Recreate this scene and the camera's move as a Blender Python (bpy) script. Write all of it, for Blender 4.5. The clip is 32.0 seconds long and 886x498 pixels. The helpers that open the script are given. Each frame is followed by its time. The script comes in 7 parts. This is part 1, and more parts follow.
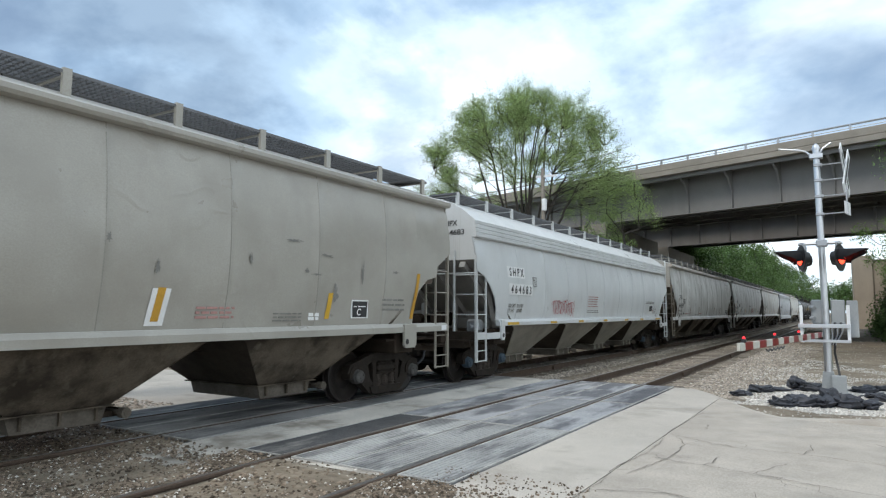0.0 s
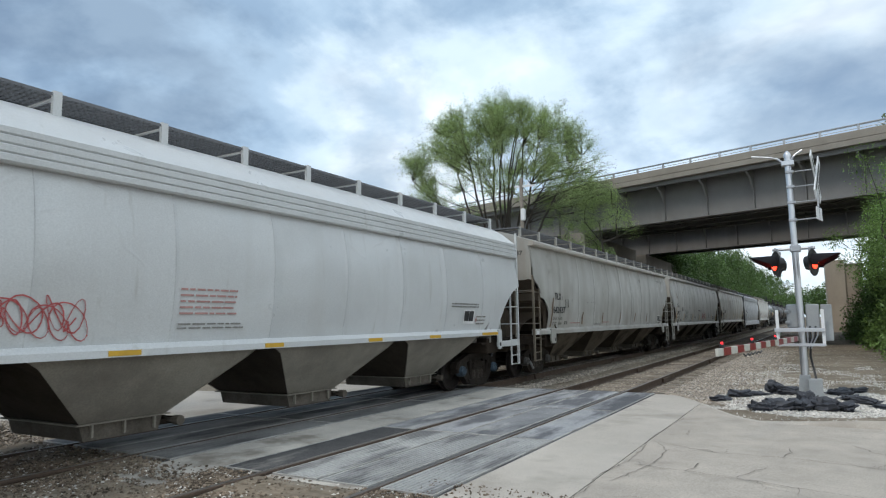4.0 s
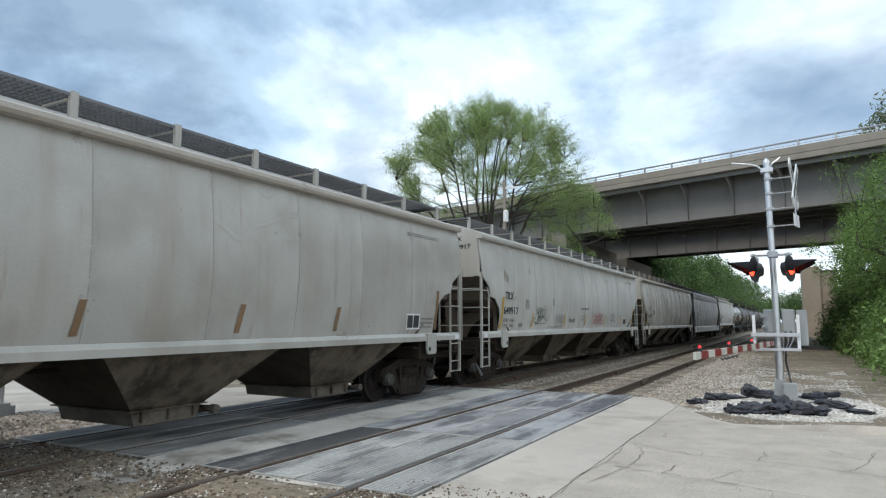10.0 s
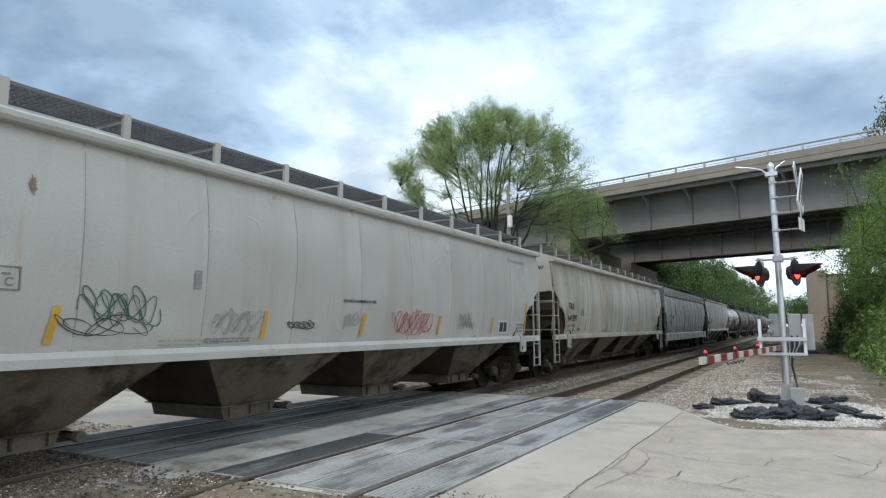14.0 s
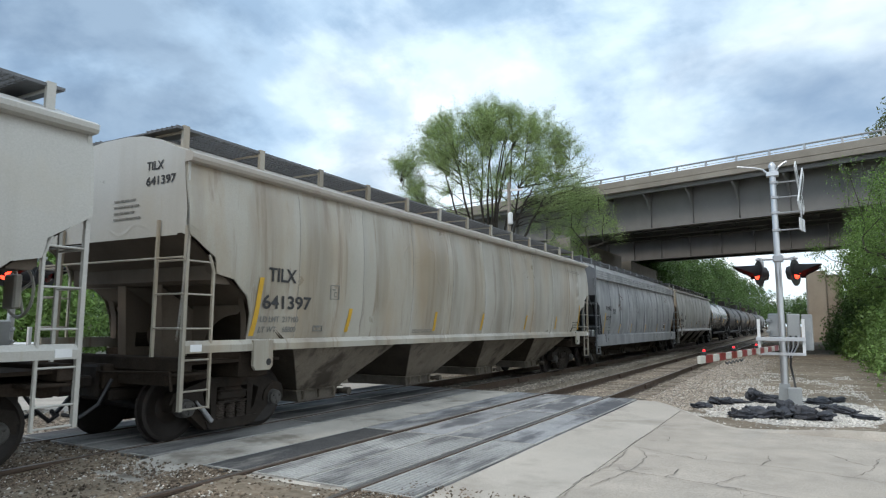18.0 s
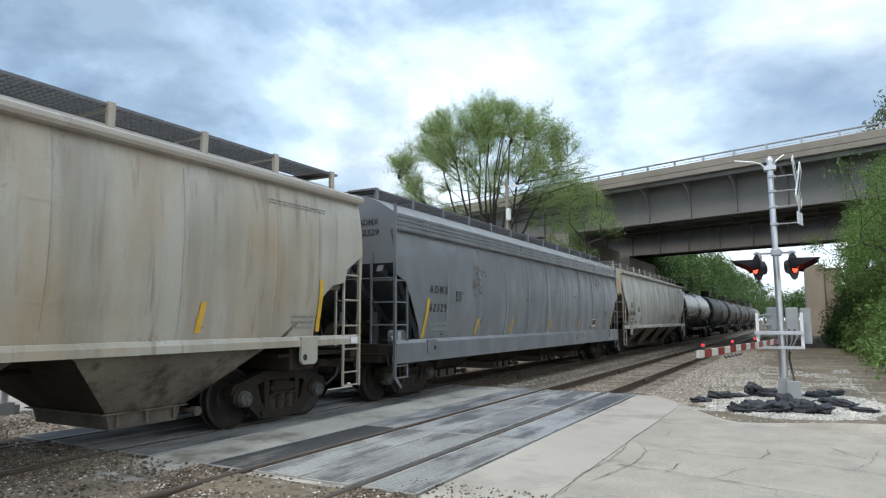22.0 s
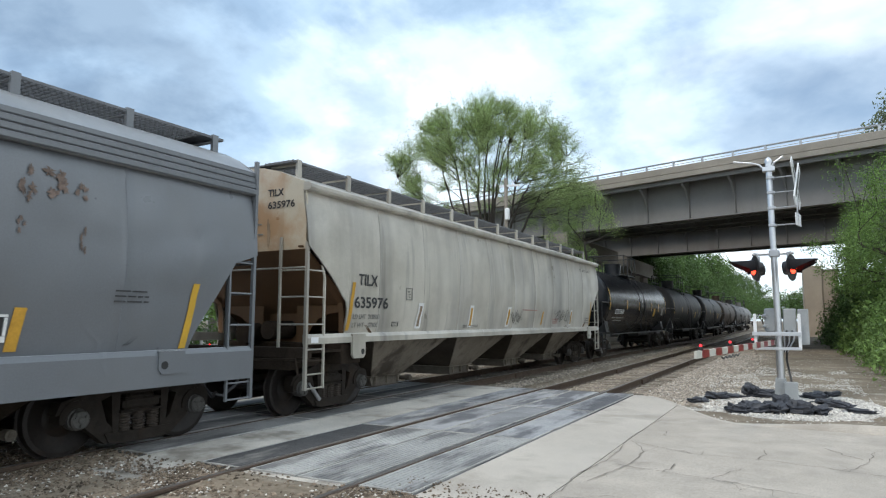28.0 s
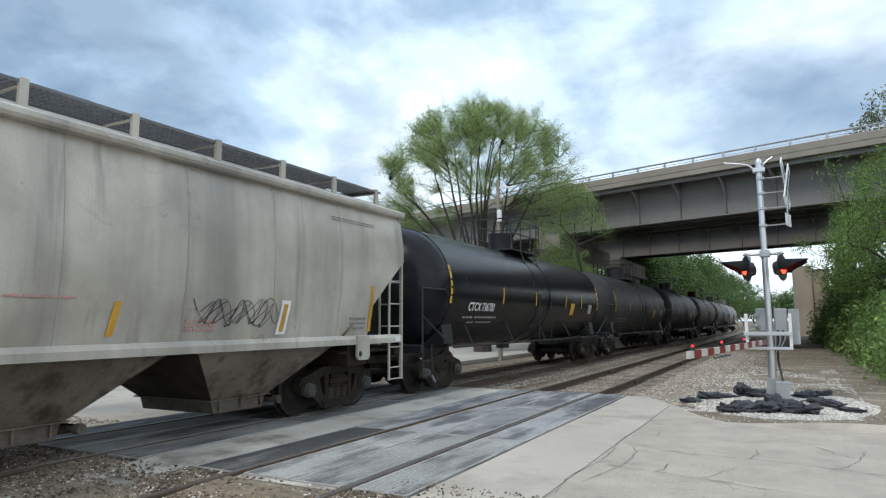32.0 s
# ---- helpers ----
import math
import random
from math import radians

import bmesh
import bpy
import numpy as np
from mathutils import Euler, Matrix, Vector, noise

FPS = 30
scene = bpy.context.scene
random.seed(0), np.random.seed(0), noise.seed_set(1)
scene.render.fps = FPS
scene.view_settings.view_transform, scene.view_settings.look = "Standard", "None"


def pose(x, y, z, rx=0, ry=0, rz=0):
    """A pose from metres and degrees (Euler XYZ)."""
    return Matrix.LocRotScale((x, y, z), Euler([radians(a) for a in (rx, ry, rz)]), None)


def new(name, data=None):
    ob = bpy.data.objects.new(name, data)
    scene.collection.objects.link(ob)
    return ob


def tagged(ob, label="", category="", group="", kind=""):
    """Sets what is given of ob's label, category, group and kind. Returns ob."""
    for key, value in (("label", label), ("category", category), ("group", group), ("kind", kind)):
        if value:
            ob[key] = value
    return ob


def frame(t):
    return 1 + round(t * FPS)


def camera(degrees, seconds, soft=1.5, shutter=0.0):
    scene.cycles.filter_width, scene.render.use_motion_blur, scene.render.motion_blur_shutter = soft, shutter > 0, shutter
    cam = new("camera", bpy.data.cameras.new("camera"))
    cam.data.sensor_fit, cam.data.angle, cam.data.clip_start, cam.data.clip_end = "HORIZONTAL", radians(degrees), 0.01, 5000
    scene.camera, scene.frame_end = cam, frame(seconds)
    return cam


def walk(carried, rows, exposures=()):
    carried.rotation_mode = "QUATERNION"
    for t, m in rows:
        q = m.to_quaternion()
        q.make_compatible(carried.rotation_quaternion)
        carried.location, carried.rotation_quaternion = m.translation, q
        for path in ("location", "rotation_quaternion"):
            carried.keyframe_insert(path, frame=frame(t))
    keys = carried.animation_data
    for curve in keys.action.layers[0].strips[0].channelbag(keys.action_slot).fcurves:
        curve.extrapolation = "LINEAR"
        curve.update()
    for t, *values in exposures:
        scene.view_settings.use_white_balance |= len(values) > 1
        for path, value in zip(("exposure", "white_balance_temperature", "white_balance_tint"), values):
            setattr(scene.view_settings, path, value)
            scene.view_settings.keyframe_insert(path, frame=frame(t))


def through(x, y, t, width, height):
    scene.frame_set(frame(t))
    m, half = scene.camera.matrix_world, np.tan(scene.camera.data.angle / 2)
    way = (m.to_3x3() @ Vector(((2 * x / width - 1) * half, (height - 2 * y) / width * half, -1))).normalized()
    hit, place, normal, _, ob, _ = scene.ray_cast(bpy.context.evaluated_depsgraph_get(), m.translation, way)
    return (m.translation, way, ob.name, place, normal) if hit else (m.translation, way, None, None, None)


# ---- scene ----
# A grade crossing beside a double-track railway. x: to the right of the tracks, y: along the tracks, z: up from the rail heads.
EYE = 1.6
NEAR_TRACK, TRAIN_TRACK, HALF_GAUGE = -4.66, -8.43, 0.752
LENS = 69.0

cam = camera(LENS, 32.0, soft=1.2, shutter=0.1)


def aim(turn, tilt, lean):
    return pose(0, 0, EYE, 90 + tilt, 0, turn) @ pose(0, 0, 0, 0, 0, lean)


walk(cam, [(t, aim(a, b, c)) for t, a, b, c in (
    (0, 31.94, 5.52, 0.16),
    (0.5, 32.21, 5.65, 0.22),
    (1, 32.16, 5.81, 0.16),
    (1.5, 31.56, 5.89, -0.05),
    (2, 31.02, 5.95, -0.26),
    (2.5, 30.73, 6.06, -0.52),
    (3, 30.49, 6.18, -0.83),
    (3.5, 30.35, 6.35, -0.92),
    (5.5, 29.36, 6.66, -0.65),
    (6, 29.33, 6.71, -0.54),
    (6.5, 29.34, 6.80, -0.47),
    (7, 29.36, 6.73, -0.20),
    (7.5, 29.31, 6.69, -0.07),
    (8, 29.14, 6.57, 0.02),
    (8.5, 28.96, 6.51, 0.02),
    (9, 28.83, 6.44, -0.03),
    (9.5, 28.73, 6.45, -0.04),
    (10, 28.57, 6.50, -0.16),
    (10.5, 28.66, 6.64, -0.22),
    (11, 28.76, 6.78, -0.23),
    (11.5, 28.75, 6.90, -0.16),
    (12, 28.72, 6.91, -0.07),
    (12.5, 28.70, 6.88, 0.02),
    (13, 28.72, 6.83, -0.05),
    (13.5, 28.81, 6.93, -0.34),
    (14, 28.94, 7.00, -0.38),
    (14.5, 29.01, 7.09, -0.20),
    (16.5, 28.89, 6.85, 0.21),
    (17, 28.92, 6.82, 0.23),
    (17.5, 28.95, 6.72, 0.29),
    (18, 28.95, 6.66, 0.27),
    (18.5, 29.04, 6.60, 0.20),
    (19, 29.05, 6.58, 0.41),
    (19.5, 29.04, 6.49, 0.48),
    (20, 29.06, 6.42, 0.36),
    (20.5, 29.01, 6.43, 0.18),
    (21, 28.92, 6.46, 0.06),
    (21.5, 28.86, 6.39, -0.08),
    (22, 28.81, 6.38, -0.25),
    (22.5, 28.78, 6.37, -0.30),
    (23, 28.82, 6.39, -0.26),
    (23.5, 28.85, 6.44, -0.25),
    (24, 28.93, 6.46, -0.25),
    (24.5, 28.93, 6.39, -0.09),
    (25, 28.98, 6.32, -0.08),
    (25.5, 28.87, 6.25, -0.11),
    (27.5, 28.75, 6.29, 0.10),
    (28, 28.68, 6.30, 0.08),
    (28.5, 28.58, 6.28, 0.21),
    (29, 28.47, 6.26, 0.14),
    (29.5, 28.37, 6.22, -0.15),
    (30, 28.37, 6.20, -0.09),
    (30.5, 28.40, 6.20, 0.15),
    (31, 28.27, 6.28, -0.03),
    (31.5, 28.09, 6.37, -0.20),
    (32, 28.01, 6.49, -0.33),
)], exposures=[(0, 0.13), (1, 0.06), (2, -0.02), (3, -0.10), (4.5, -0.13), (6, -0.13), (8, 0.02), (9, 0.05), (11, 0.06), (14, 0.02), (17, -0.05), (18, 0.02), (19, 0.06), (20, 0.04), (22, 0.11), (24, 0.18), (25, 0.21), (28, 0.16), (29, 0.13), (30, 0.06), (32, 0.05)])

# ---- world and sun: a bright broken overcast ----
SUN_UP, SUN_ROUND = 52, 200


def world_sky():
    w = bpy.data.worlds.new("overcast")
    scene.world = w
    w.use_nodes = True
    nt = w.node_tree
    nt.nodes.clear()
    N = nt.nodes.new
    L = nt.links.new
    out, bg = N("ShaderNodeOutputWorld"), N("ShaderNodeBackground")
    sky = N("ShaderNodeTexSky")
    sky.sky_type, sky.sun_disc = "NISHITA", False
    sky.sun_elevation, sky.sun_rotation = radians(SUN_UP), radians(SUN_ROUND)
    sky.air_density, sky.dust_density = 1.0, 1.0
    tc = N("ShaderNodeTexCoord")
    sep = N("ShaderNodeSeparateXYZ")
    L(tc.outputs["Generated"], sep.inputs[0])
    # the cloud deck: the direction carried on to a level sheet
    up = N("ShaderNodeMath"); up.operation = "MAXIMUM"; up.inputs[1].default_value = 0.0
    L(sep.outputs["Z"], up.inputs[0])
    lift = N("ShaderNodeMath"); lift.operation = "ADD"; lift.inputs[1].default_value = 0.42
    L(up.outputs[0], lift.inputs[0])
    div = N("ShaderNodeVectorMath"); div.operation = "DIVIDE"
    comb = N("ShaderNodeCombineXYZ")
    for i in range(3):
        L(lift.outputs[0], comb.inputs[i])
    L(tc.outputs["Generated"], div.inputs[0]); L(comb.outputs[0], div.inputs[1])

    def cloud(scale, detail, rough, shift, warp):
        mp = N("ShaderNodeMapping")
        mp.inputs["Location"].default_value = shift
        mp.inputs["Scale"].default_value = (1.0, 1.0, 0.0)
        L(div.outputs[0], mp.inputs[0])
        n = N("ShaderNodeTexNoise")
        n.inputs["Scale"].default_value, n.inputs["Detail"].default_value = scale, detail
        n.inputs["Roughness"].default_value, n.inputs["Distortion"].default_value = rough, warp
        L(mp.outputs[0], n.inputs["Vector"])
        return n.outputs["Fac"]

    def ramp(src, stops):
        r = N("ShaderNodeValToRGB")
        r.color_ramp.interpolation = "EASE"
        for i, (p, c) in enumerate(stops):
            e = r.color_ramp.elements[i] if i < 2 else r.color_ramp.elements.new(p)
            e.position, e.color = p, (*c, 1)
        L(src, r.inputs[0])
        return r.outputs[0]

    big = cloud(1.5, 8, 0.54, (3.1, 1.7, 0), 0.3)
    # the deck thins towards the north and thickens to the west
    lean = N("ShaderNodeMath"); lean.operation = "MULTIPLY_ADD"; lean.inputs[1].default_value, lean.inputs[2].default_value = 0.24, 0.07
    L(sep.outputs["X"], lean.inputs[0])
    fall = N("ShaderNodeMath"); fall.operation = "MULTIPLY_ADD"; fall.inputs[1].default_value, fall.inputs[2].default_value = -0.34, 0.165
    low = N("ShaderNodeMath"); low.operation = "MINIMUM"; low.inputs[1].default_value = 0.44
    L(up.outputs[0], low.inputs[0]); L(low.outputs[0], fall.inputs[0])
    s1 = N("ShaderNodeMath"); s1.operation = "ADD"
    L(big, s1.inputs[0]); L(lean.outputs[0], s1.inputs[1])
    s2 = N("ShaderNodeMath"); s2.operation = "ADD"
    L(s1.outputs[0], s2.inputs[0]); L(fall.outputs[0], s2.inputs[1])
    body = ramp(s2.outputs[0], [(0.34, (0.34, 0.475, 0.645)), (0.46, (0.50, 0.69, 0.905)), (0.56, (0.79, 0.98, 1.16)), (0.70, (1.14, 1.27, 1.36))])
    fine = cloud(5.0, 7, 0.58, (0.4, 5.2, 0), 0.15)
    shade = ramp(fine, [(0.32, (0.77, 0.81, 0.86)), (0.60, (1.09, 1.08, 1.07))])
    mul = N("ShaderNodeMix"); mul.data_type, mul.blend_type = "RGBA", "MULTIPLY"
    mul.inputs[0].default_value = 1.0
    L(body, mul.inputs[6]); L(shade, mul.inputs[7])
    # thin gaps in the deck show the sky itself
    dim = N("ShaderNodeVectorMath"); dim.operation = "SCALE"; dim.inputs["Scale"].default_value = 0.11
    L(sky.outputs[0], dim.inputs[0])
    gaps = ramp(cloud(1.6, 5, 0.5, (7.7, 2.2, 0), 0.2), [(0.30, (0.6, 0.6, 0.6)), (0.50, (0.0, 0.0, 0.0))])
    mix = N("ShaderNodeMix"); mix.data_type = "RGBA"
    L(gaps, mix.inputs[0]); L(mul.outputs[2], mix.inputs[6]); L(dim.outputs[0], mix.inputs[7])
    L(mix.outputs[2], bg.inputs[0])
    bg.inputs[1].default_value = 1.0
    L(bg.outputs[0], out.inputs[0])


world_sky()
sun = new("sun", bpy.data.lights.new("sun", "SUN"))
sun.data.energy, sun.data.angle, sun.data.color = 1.5, radians(14), (1.0, 0.93, 0.83)
sun.rotation_euler = Euler((radians(90 - SUN_UP), 0, radians(180 - SUN_ROUND)))

# ---- mesh tools ----


class Mesh:
    """Vertices and faces of one part."""

    def __init__(self):
        self.v, self.f = [], []

    def add(self, verts, faces):
        n = len(self.v)
        self.v += [tuple(p) for p in verts]
        self.f += [tuple(i + n for i in f) for f in faces]
        return self

    def box(self, x0, x1, y0, y1, z0, z1, c=0.0, m=None):
        if c <= 0:
            p = [(x, y, z) for z in (z0, z1) for y in (y0, y1) for x in (x0, x1)]
            f = [(0, 2, 3, 1), (4, 5, 7, 6), (0, 1, 5, 4), (2, 6, 7, 3), (0, 4, 6, 2), (1, 3, 7, 5)]
        else:
            c = min(c, abs(x1 - x0) * .45, abs(y1 - y0) * .45, abs(z1 - z0) * .45)
            p, ids = [], {}
            for sx in (0, 1):
                for sy in (0, 1):
                    for sz in (0, 1):
                        q = ((x0, x1)[sx], (y0, y1)[sy], (z0, z1)[sz])
                        d = (1 - 2 * sx, 1 - 2 * sy, 1 - 2 * sz)
                        for a in range(3):
                            ids[sx, sy, sz, a] = len(p)
                            p.append(tuple(q[k] + (d[k] * c if k != a else 0) for k in range(3)))
            f = []
            for a in range(3):
                b, e = (a + 1) % 3, (a + 2) % 3
                for s in (0, 1):
                    loop = []
                    for u, w in ((0, 0), (1, 0), (1, 1), (0, 1)):
                        k = [0, 0, 0]
                        k[a], k[b], k[e] = s, u, w
                        loop.append(ids[k[0], k[1], k[2], a])
                    f.append(tuple(loop if s else loop[::-1]))
                for u in (0, 1):
                    for w in (0, 1):
                        k0, k1 = [0, 0, 0], [0, 0, 0]
                        k0[a], k1[a] = 0, 1
                        k0[b] = k1[b] = u
                        k0[e] = k1[e] = w
                        loop = [ids[(*k0, b)], ids[(*k1, b)], ids[(*k1, e)], ids[(*k0, e)]]
                        f.append(tuple(loop if (u == w) == False else loop[::-1]))
            for k in [(i, j, l) for i in (0, 1) for j in (0, 1) for l in (0, 1)]:
                loop = [ids[(*k, a)] for a in range(3)]
                f.append(tuple(loop if sum(k) % 2 else loop[::-1]))
        if m is not None:
            p = [m @ Vector(q) for q in p]
        return self.add(p, f)

    def rod(self, a, b, r, n=8, r2=None, caps=True):
        a, b = Vector(a), Vector(b)
        r2 = r if r2 is None else r2
        d = (b - a).normalized()
        s = d.orthogonal().normalized()
        t = d.cross(s)
        p = []
        for q, k in ((a, r), (b, r2)):
            p += [q + (s * math.cos(6.283185 * i / n) + t * math.sin(6.283185 * i / n)) * k for i in range(n)]
        f = [(i, (i + 1) % n, n + (i + 1) % n, n + i) for i in range(n)]
        if caps:
            f += [tuple(range(n))[::-1], tuple(range(n, 2 * n))]
        return self.add(p, f)

    def pipe(self, pts, r, n=6):
        for a, b in zip(pts, pts[1:]):
            self.rod(a, b, r, n)
        return self

    def turn(self, rings, centre, axis="x", n=24, close=True):
        """A body of revolution; rings of (along, radius)."""
        cx, cy, cz = centre
        p = []
        for s, r in rings:
            for i in range(n):
                a = 6.283185 * i / n
                u, w = r * math.cos(a), r * math.sin(a)
                p.append({"x": (cx + s, cy + u, cz + w), "y": (cx + u, cy + s, cz + w), "z": (cx + u, cy + w, cz + s)}[axis])
        f = []
        for k in range(len(rings) - 1):
            f += [(k * n + i, k * n + (i + 1) % n, k * n + n + (i + 1) % n, k * n + n + i) for i in range(n)]
        if close:
            m = (len(rings) - 1) * n
            f += [tuple(range(n))[::-1], tuple(range(m, m + n))]
        return self.add(p, f)

    def prism(self, outline, lo, hi, axis="x"):
        """A flat outline carried from lo to hi along an axis; outline in the other two axes in order."""
        n = len(outline)
        put = {"x": lambda s, a, b: (s, a, b), "y": lambda s, a, b: (a, s, b), "z": lambda s, a, b: (a, b, s)}[axis]
        p = [put(s, a, b) for s in (lo, hi) for a, b in outline]
        f = [(i, (i + 1) % n, n + (i + 1) % n, n + i) for i in range(n)] + [tuple(range(n))[::-1], tuple(range(n, 2 * n))]
        return self.add(p, f)

    def sheet(self, grid):
        """A skin over rows of points."""
        w = len(grid[0])
        self.add([q for row in grid for q in row],
                 [(j * w + i, j * w + i + 1, j * w + w + i + 1, j * w + w + i) for j in range(len(grid) - 1) for i in range(w - 1)])
        return self

    def build(self, name, mat, sharp=32):
        me = bpy.data.meshes.new(name)
        me.from_pydata(self.v, [], self.f)
        bm = bmesh.new()
        bm.from_mesh(me)
        bmesh.ops.recalc_face_normals(bm, faces=bm.faces)
        bm.to_mesh(me)
        bm.free()
        me.polygons.foreach_set("use_smooth", [True] * len(me.polygons))
        me.set_sharp_from_angle(angle=radians(sharp))
        if mat:
            me.materials.append(mat)
        return me


def part(name, mesh, mat, parent, label=""):
    me = mesh.build(name, mat) if isinstance(mesh, Mesh) else mesh
    ob = new(name, me)
    ob.parent = parent
    return tagged(ob, label)


def thing(name, label, category, m=None, group="", mesh=None, mat=None, kind=""):
    ob = new(name, mesh.build(name, mat) if isinstance(mesh, Mesh) else mesh)
    if m is not None:
        ob.matrix_basis = m
    return tagged(ob, label, category, group, kind)


# ---- materials ----


def surface(name, colour, rough=0.6, metal=0.0, patch=0.12, scale=1.2, grain=45.0, speck=0.10, bump=0.15, depth=0.004,
            stain=None, stain_at=(0.55, 0.75), stain_scale=2.0, stain_stretch=(1, 1, 1), streak=None, streak_at=(0.55, 0.8), streak_scale=2.2, spread=0.0, islands=False, gloss=0.15, shine=0.5, dents=None, runs=None, run_at=(0.56, 0.68), run_scale=6.0, pale=None):
    """A real surface: base colour with broad patches and fine grain, stains, vertical run-off streaks and relief."""
    m = bpy.data.materials.new(name)
    m.use_nodes = True
    nt = m.node_tree
    b = nt.nodes["Principled BSDF"]
    N, L = nt.nodes.new, nt.links.new
    tc = N("ShaderNodeTexCoord")

    def tex(s, detail=5, stretch=(1, 1, 1), shift=(0, 0, 0)):
        mp = N("ShaderNodeMapping")
        mp.inputs["Scale"].default_value, mp.inputs["Location"].default_value = stretch, shift
        L(tc.outputs["Object"], mp.inputs[0])
        n = N("ShaderNodeTexNoise")
        n.inputs["Scale"].default_value, n.inputs["Detail"].default_value, n.inputs["Roughness"].default_value = s, detail, 0.6
        L(mp.outputs[0], n.inputs["Vector"])
        return n.outputs["Fac"]

    def span(src, a, b_, lo, hi):
        r = N("ShaderNodeMapRange")
        r.inputs[1].default_value, r.inputs[2].default_value, r.inputs[3].default_value, r.inputs[4].default_value = a, b_, lo, hi
        L(src, r.inputs[0])
        return r.outputs[0]

    def mul(a, v):
        n = N("ShaderNodeMix"); n.data_type, n.blend_type = "RGBA", "MULTIPLY"
        n.inputs[0].default_value = 1
        L(a, n.inputs[6]); L(v, n.inputs[7])
        return n.outputs[2]

    def mix(f, a, c):
        n = N("ShaderNodeMix"); n.data_type = "RGBA"
        L(f, n.inputs[0]); L(a, n.inputs[6]); n.inputs[7].default_value = (*c, 1)
        return n.outputs[2]

    rgb = N("ShaderNodeRGB"); rgb.outputs[0].default_value = (*colour, 1)
    col = rgb.outputs[0]
    fine = tex(grain, 4)
    col = mul(col, span(tex(scale), 0.3, 0.7, 1 - patch, 1 + patch))
    col = mul(col, span(fine, 0.3, 0.7, 1 - speck, 1 + speck))
    if spread:
        info = N("ShaderNodeNewGeometry" if islands else "ShaderNodeObjectInfo")
        col = mul(col, span(info.outputs["Random Per Island" if islands else "Random"], 0, 1, 1 - spread, 1 + spread))
    if stain:
        col = mix(span(tex(stain_scale, 8, stain_stretch, (3, 7, 1)), stain_at[0], stain_at[1], 0, 0.85), col, stain)
    if streak:
        col = mix(span(tex(streak_scale, 6, (1, 1, 0.07), (5, 2, 9)), streak_at[0], streak_at[1], 0, 0.7), col, streak)
    if runs:
        col = mix(span(tex(run_scale, 5, (1, 1, 0.05), (2, 8, 3)), run_at[0], run_at[1], 0, 0.75), col, runs)
    if pale:
        col = mix(span(tex(stain_scale * 1.7, 7, stain_stretch, (9, 2, 6)), 0.56, 0.68, 0, 0.8), col, pale)
    L(col, b.inputs["Base Color"])
    b.inputs["Specular IOR Level"].default_value = shine
    L(span(tex(scale * 3, 5, shift=(1, 1, 4)), 0.3, 0.7, max(0.02, rough - gloss * rough), min(1, rough + gloss * rough)), b.inputs["Roughness"])
    b.inputs["Metallic"].default_value = metal
    if bump:
        bp = N("ShaderNodeBump")
        bp.inputs["Strength"].default_value, bp.inputs["Distance"].default_value = bump, depth
        L(fine, bp.inputs["Height"])
        if dents:
            dn = N("ShaderNodeBump")
            dn.inputs["Strength"].default_value, dn.inputs["Distance"].default_value = 1.0, dents[1]
            # shallow waves and, here and there, a sharp crease
            ad = N("ShaderNodeMath"); ad.operation = "SUBTRACT"; ad.inputs[1].default_value = 0.5
            L(tex(0.55, 2, (1, 1, 1.5), (7, 1, 5)), ad.inputs[0])
            ab = N("ShaderNodeMath"); ab.operation = "ABSOLUTE"
            L(ad.outputs[0], ab.inputs[0])
            ridge = span(ab.outputs[0], 0.0, 0.02, dents[2], 0.0)
            spot = span(tex(0.4, 2, (1, 1, 1.2), (1, 6, 8)), 0.54, 0.64, 0.0, 1.0)
            mm = N("ShaderNodeMath"); mm.operation = "MULTIPLY_ADD"
            L(ridge, mm.inputs[0]); L(spot, mm.inputs[1])
            L(tex(dents[0], 2, (1, 1, 0.7), (4, 4, 2)), mm.inputs[2])
            L(mm.outputs[0], dn.inputs["Height"])
            L(dn.outputs[0], bp.inputs["Normal"])
        L(bp.outputs[0], b.inputs["Normal"])
    return m


def glow(name, colour, strength, base=(0.3, 0.02, 0.02)):
    m = bpy.data.materials.new(name)
    m.use_nodes = True
    b = m.node_tree.nodes["Principled BSDF"]
    b.inputs["Base Color"].default_value = (*base, 1)
    b.inputs["Emission Color"].default_value = (*colour, 1)
    b.inputs["Emission Strength"].default_value = strength
    b.inputs["Roughness"].default_value = 0.2
    return m


STEEL_GREY = surface("galvanised steel", (0.42, 0.43, 0.45), 0.42, 0.7, 0.08, 3, 60, 0.05)
ALUMINIUM = surface("brushed aluminium", (0.62, 0.63, 0.65), 0.33, 0.85, 0.06, 2, 80, 0.05, 0.1)
WHITE_PAINT = surface("white paint", (0.72, 0.73, 0.74), 0.45, 0, 0.05, 2, 50, 0.04)
RED_PAINT = surface("red sheeting", (0.23, 0.018, 0.026), 0.35, 0, 0.06, 3, 60, 0.05)
BLACK_PAINT = surface("black paint", (0.018, 0.018, 0.02), 0.45, 0, 0.15, 2, 50, 0.1)
RUST_DARK = surface("grimy dark steel", (0.021, 0.0162, 0.0128), 0.7, 0.0, 0.3, 4, 60, 0.25, 0.4, stain=(0.048, 0.029, 0.018), shine=0.25)
WHEEL_STEEL = surface("worn wheel steel", (0.024, 0.020, 0.018), 0.5, 0.1, 0.25, 5, 60, 0.2, 0.3, stain=(0.045, 0.026, 0.017), shine=0.3)
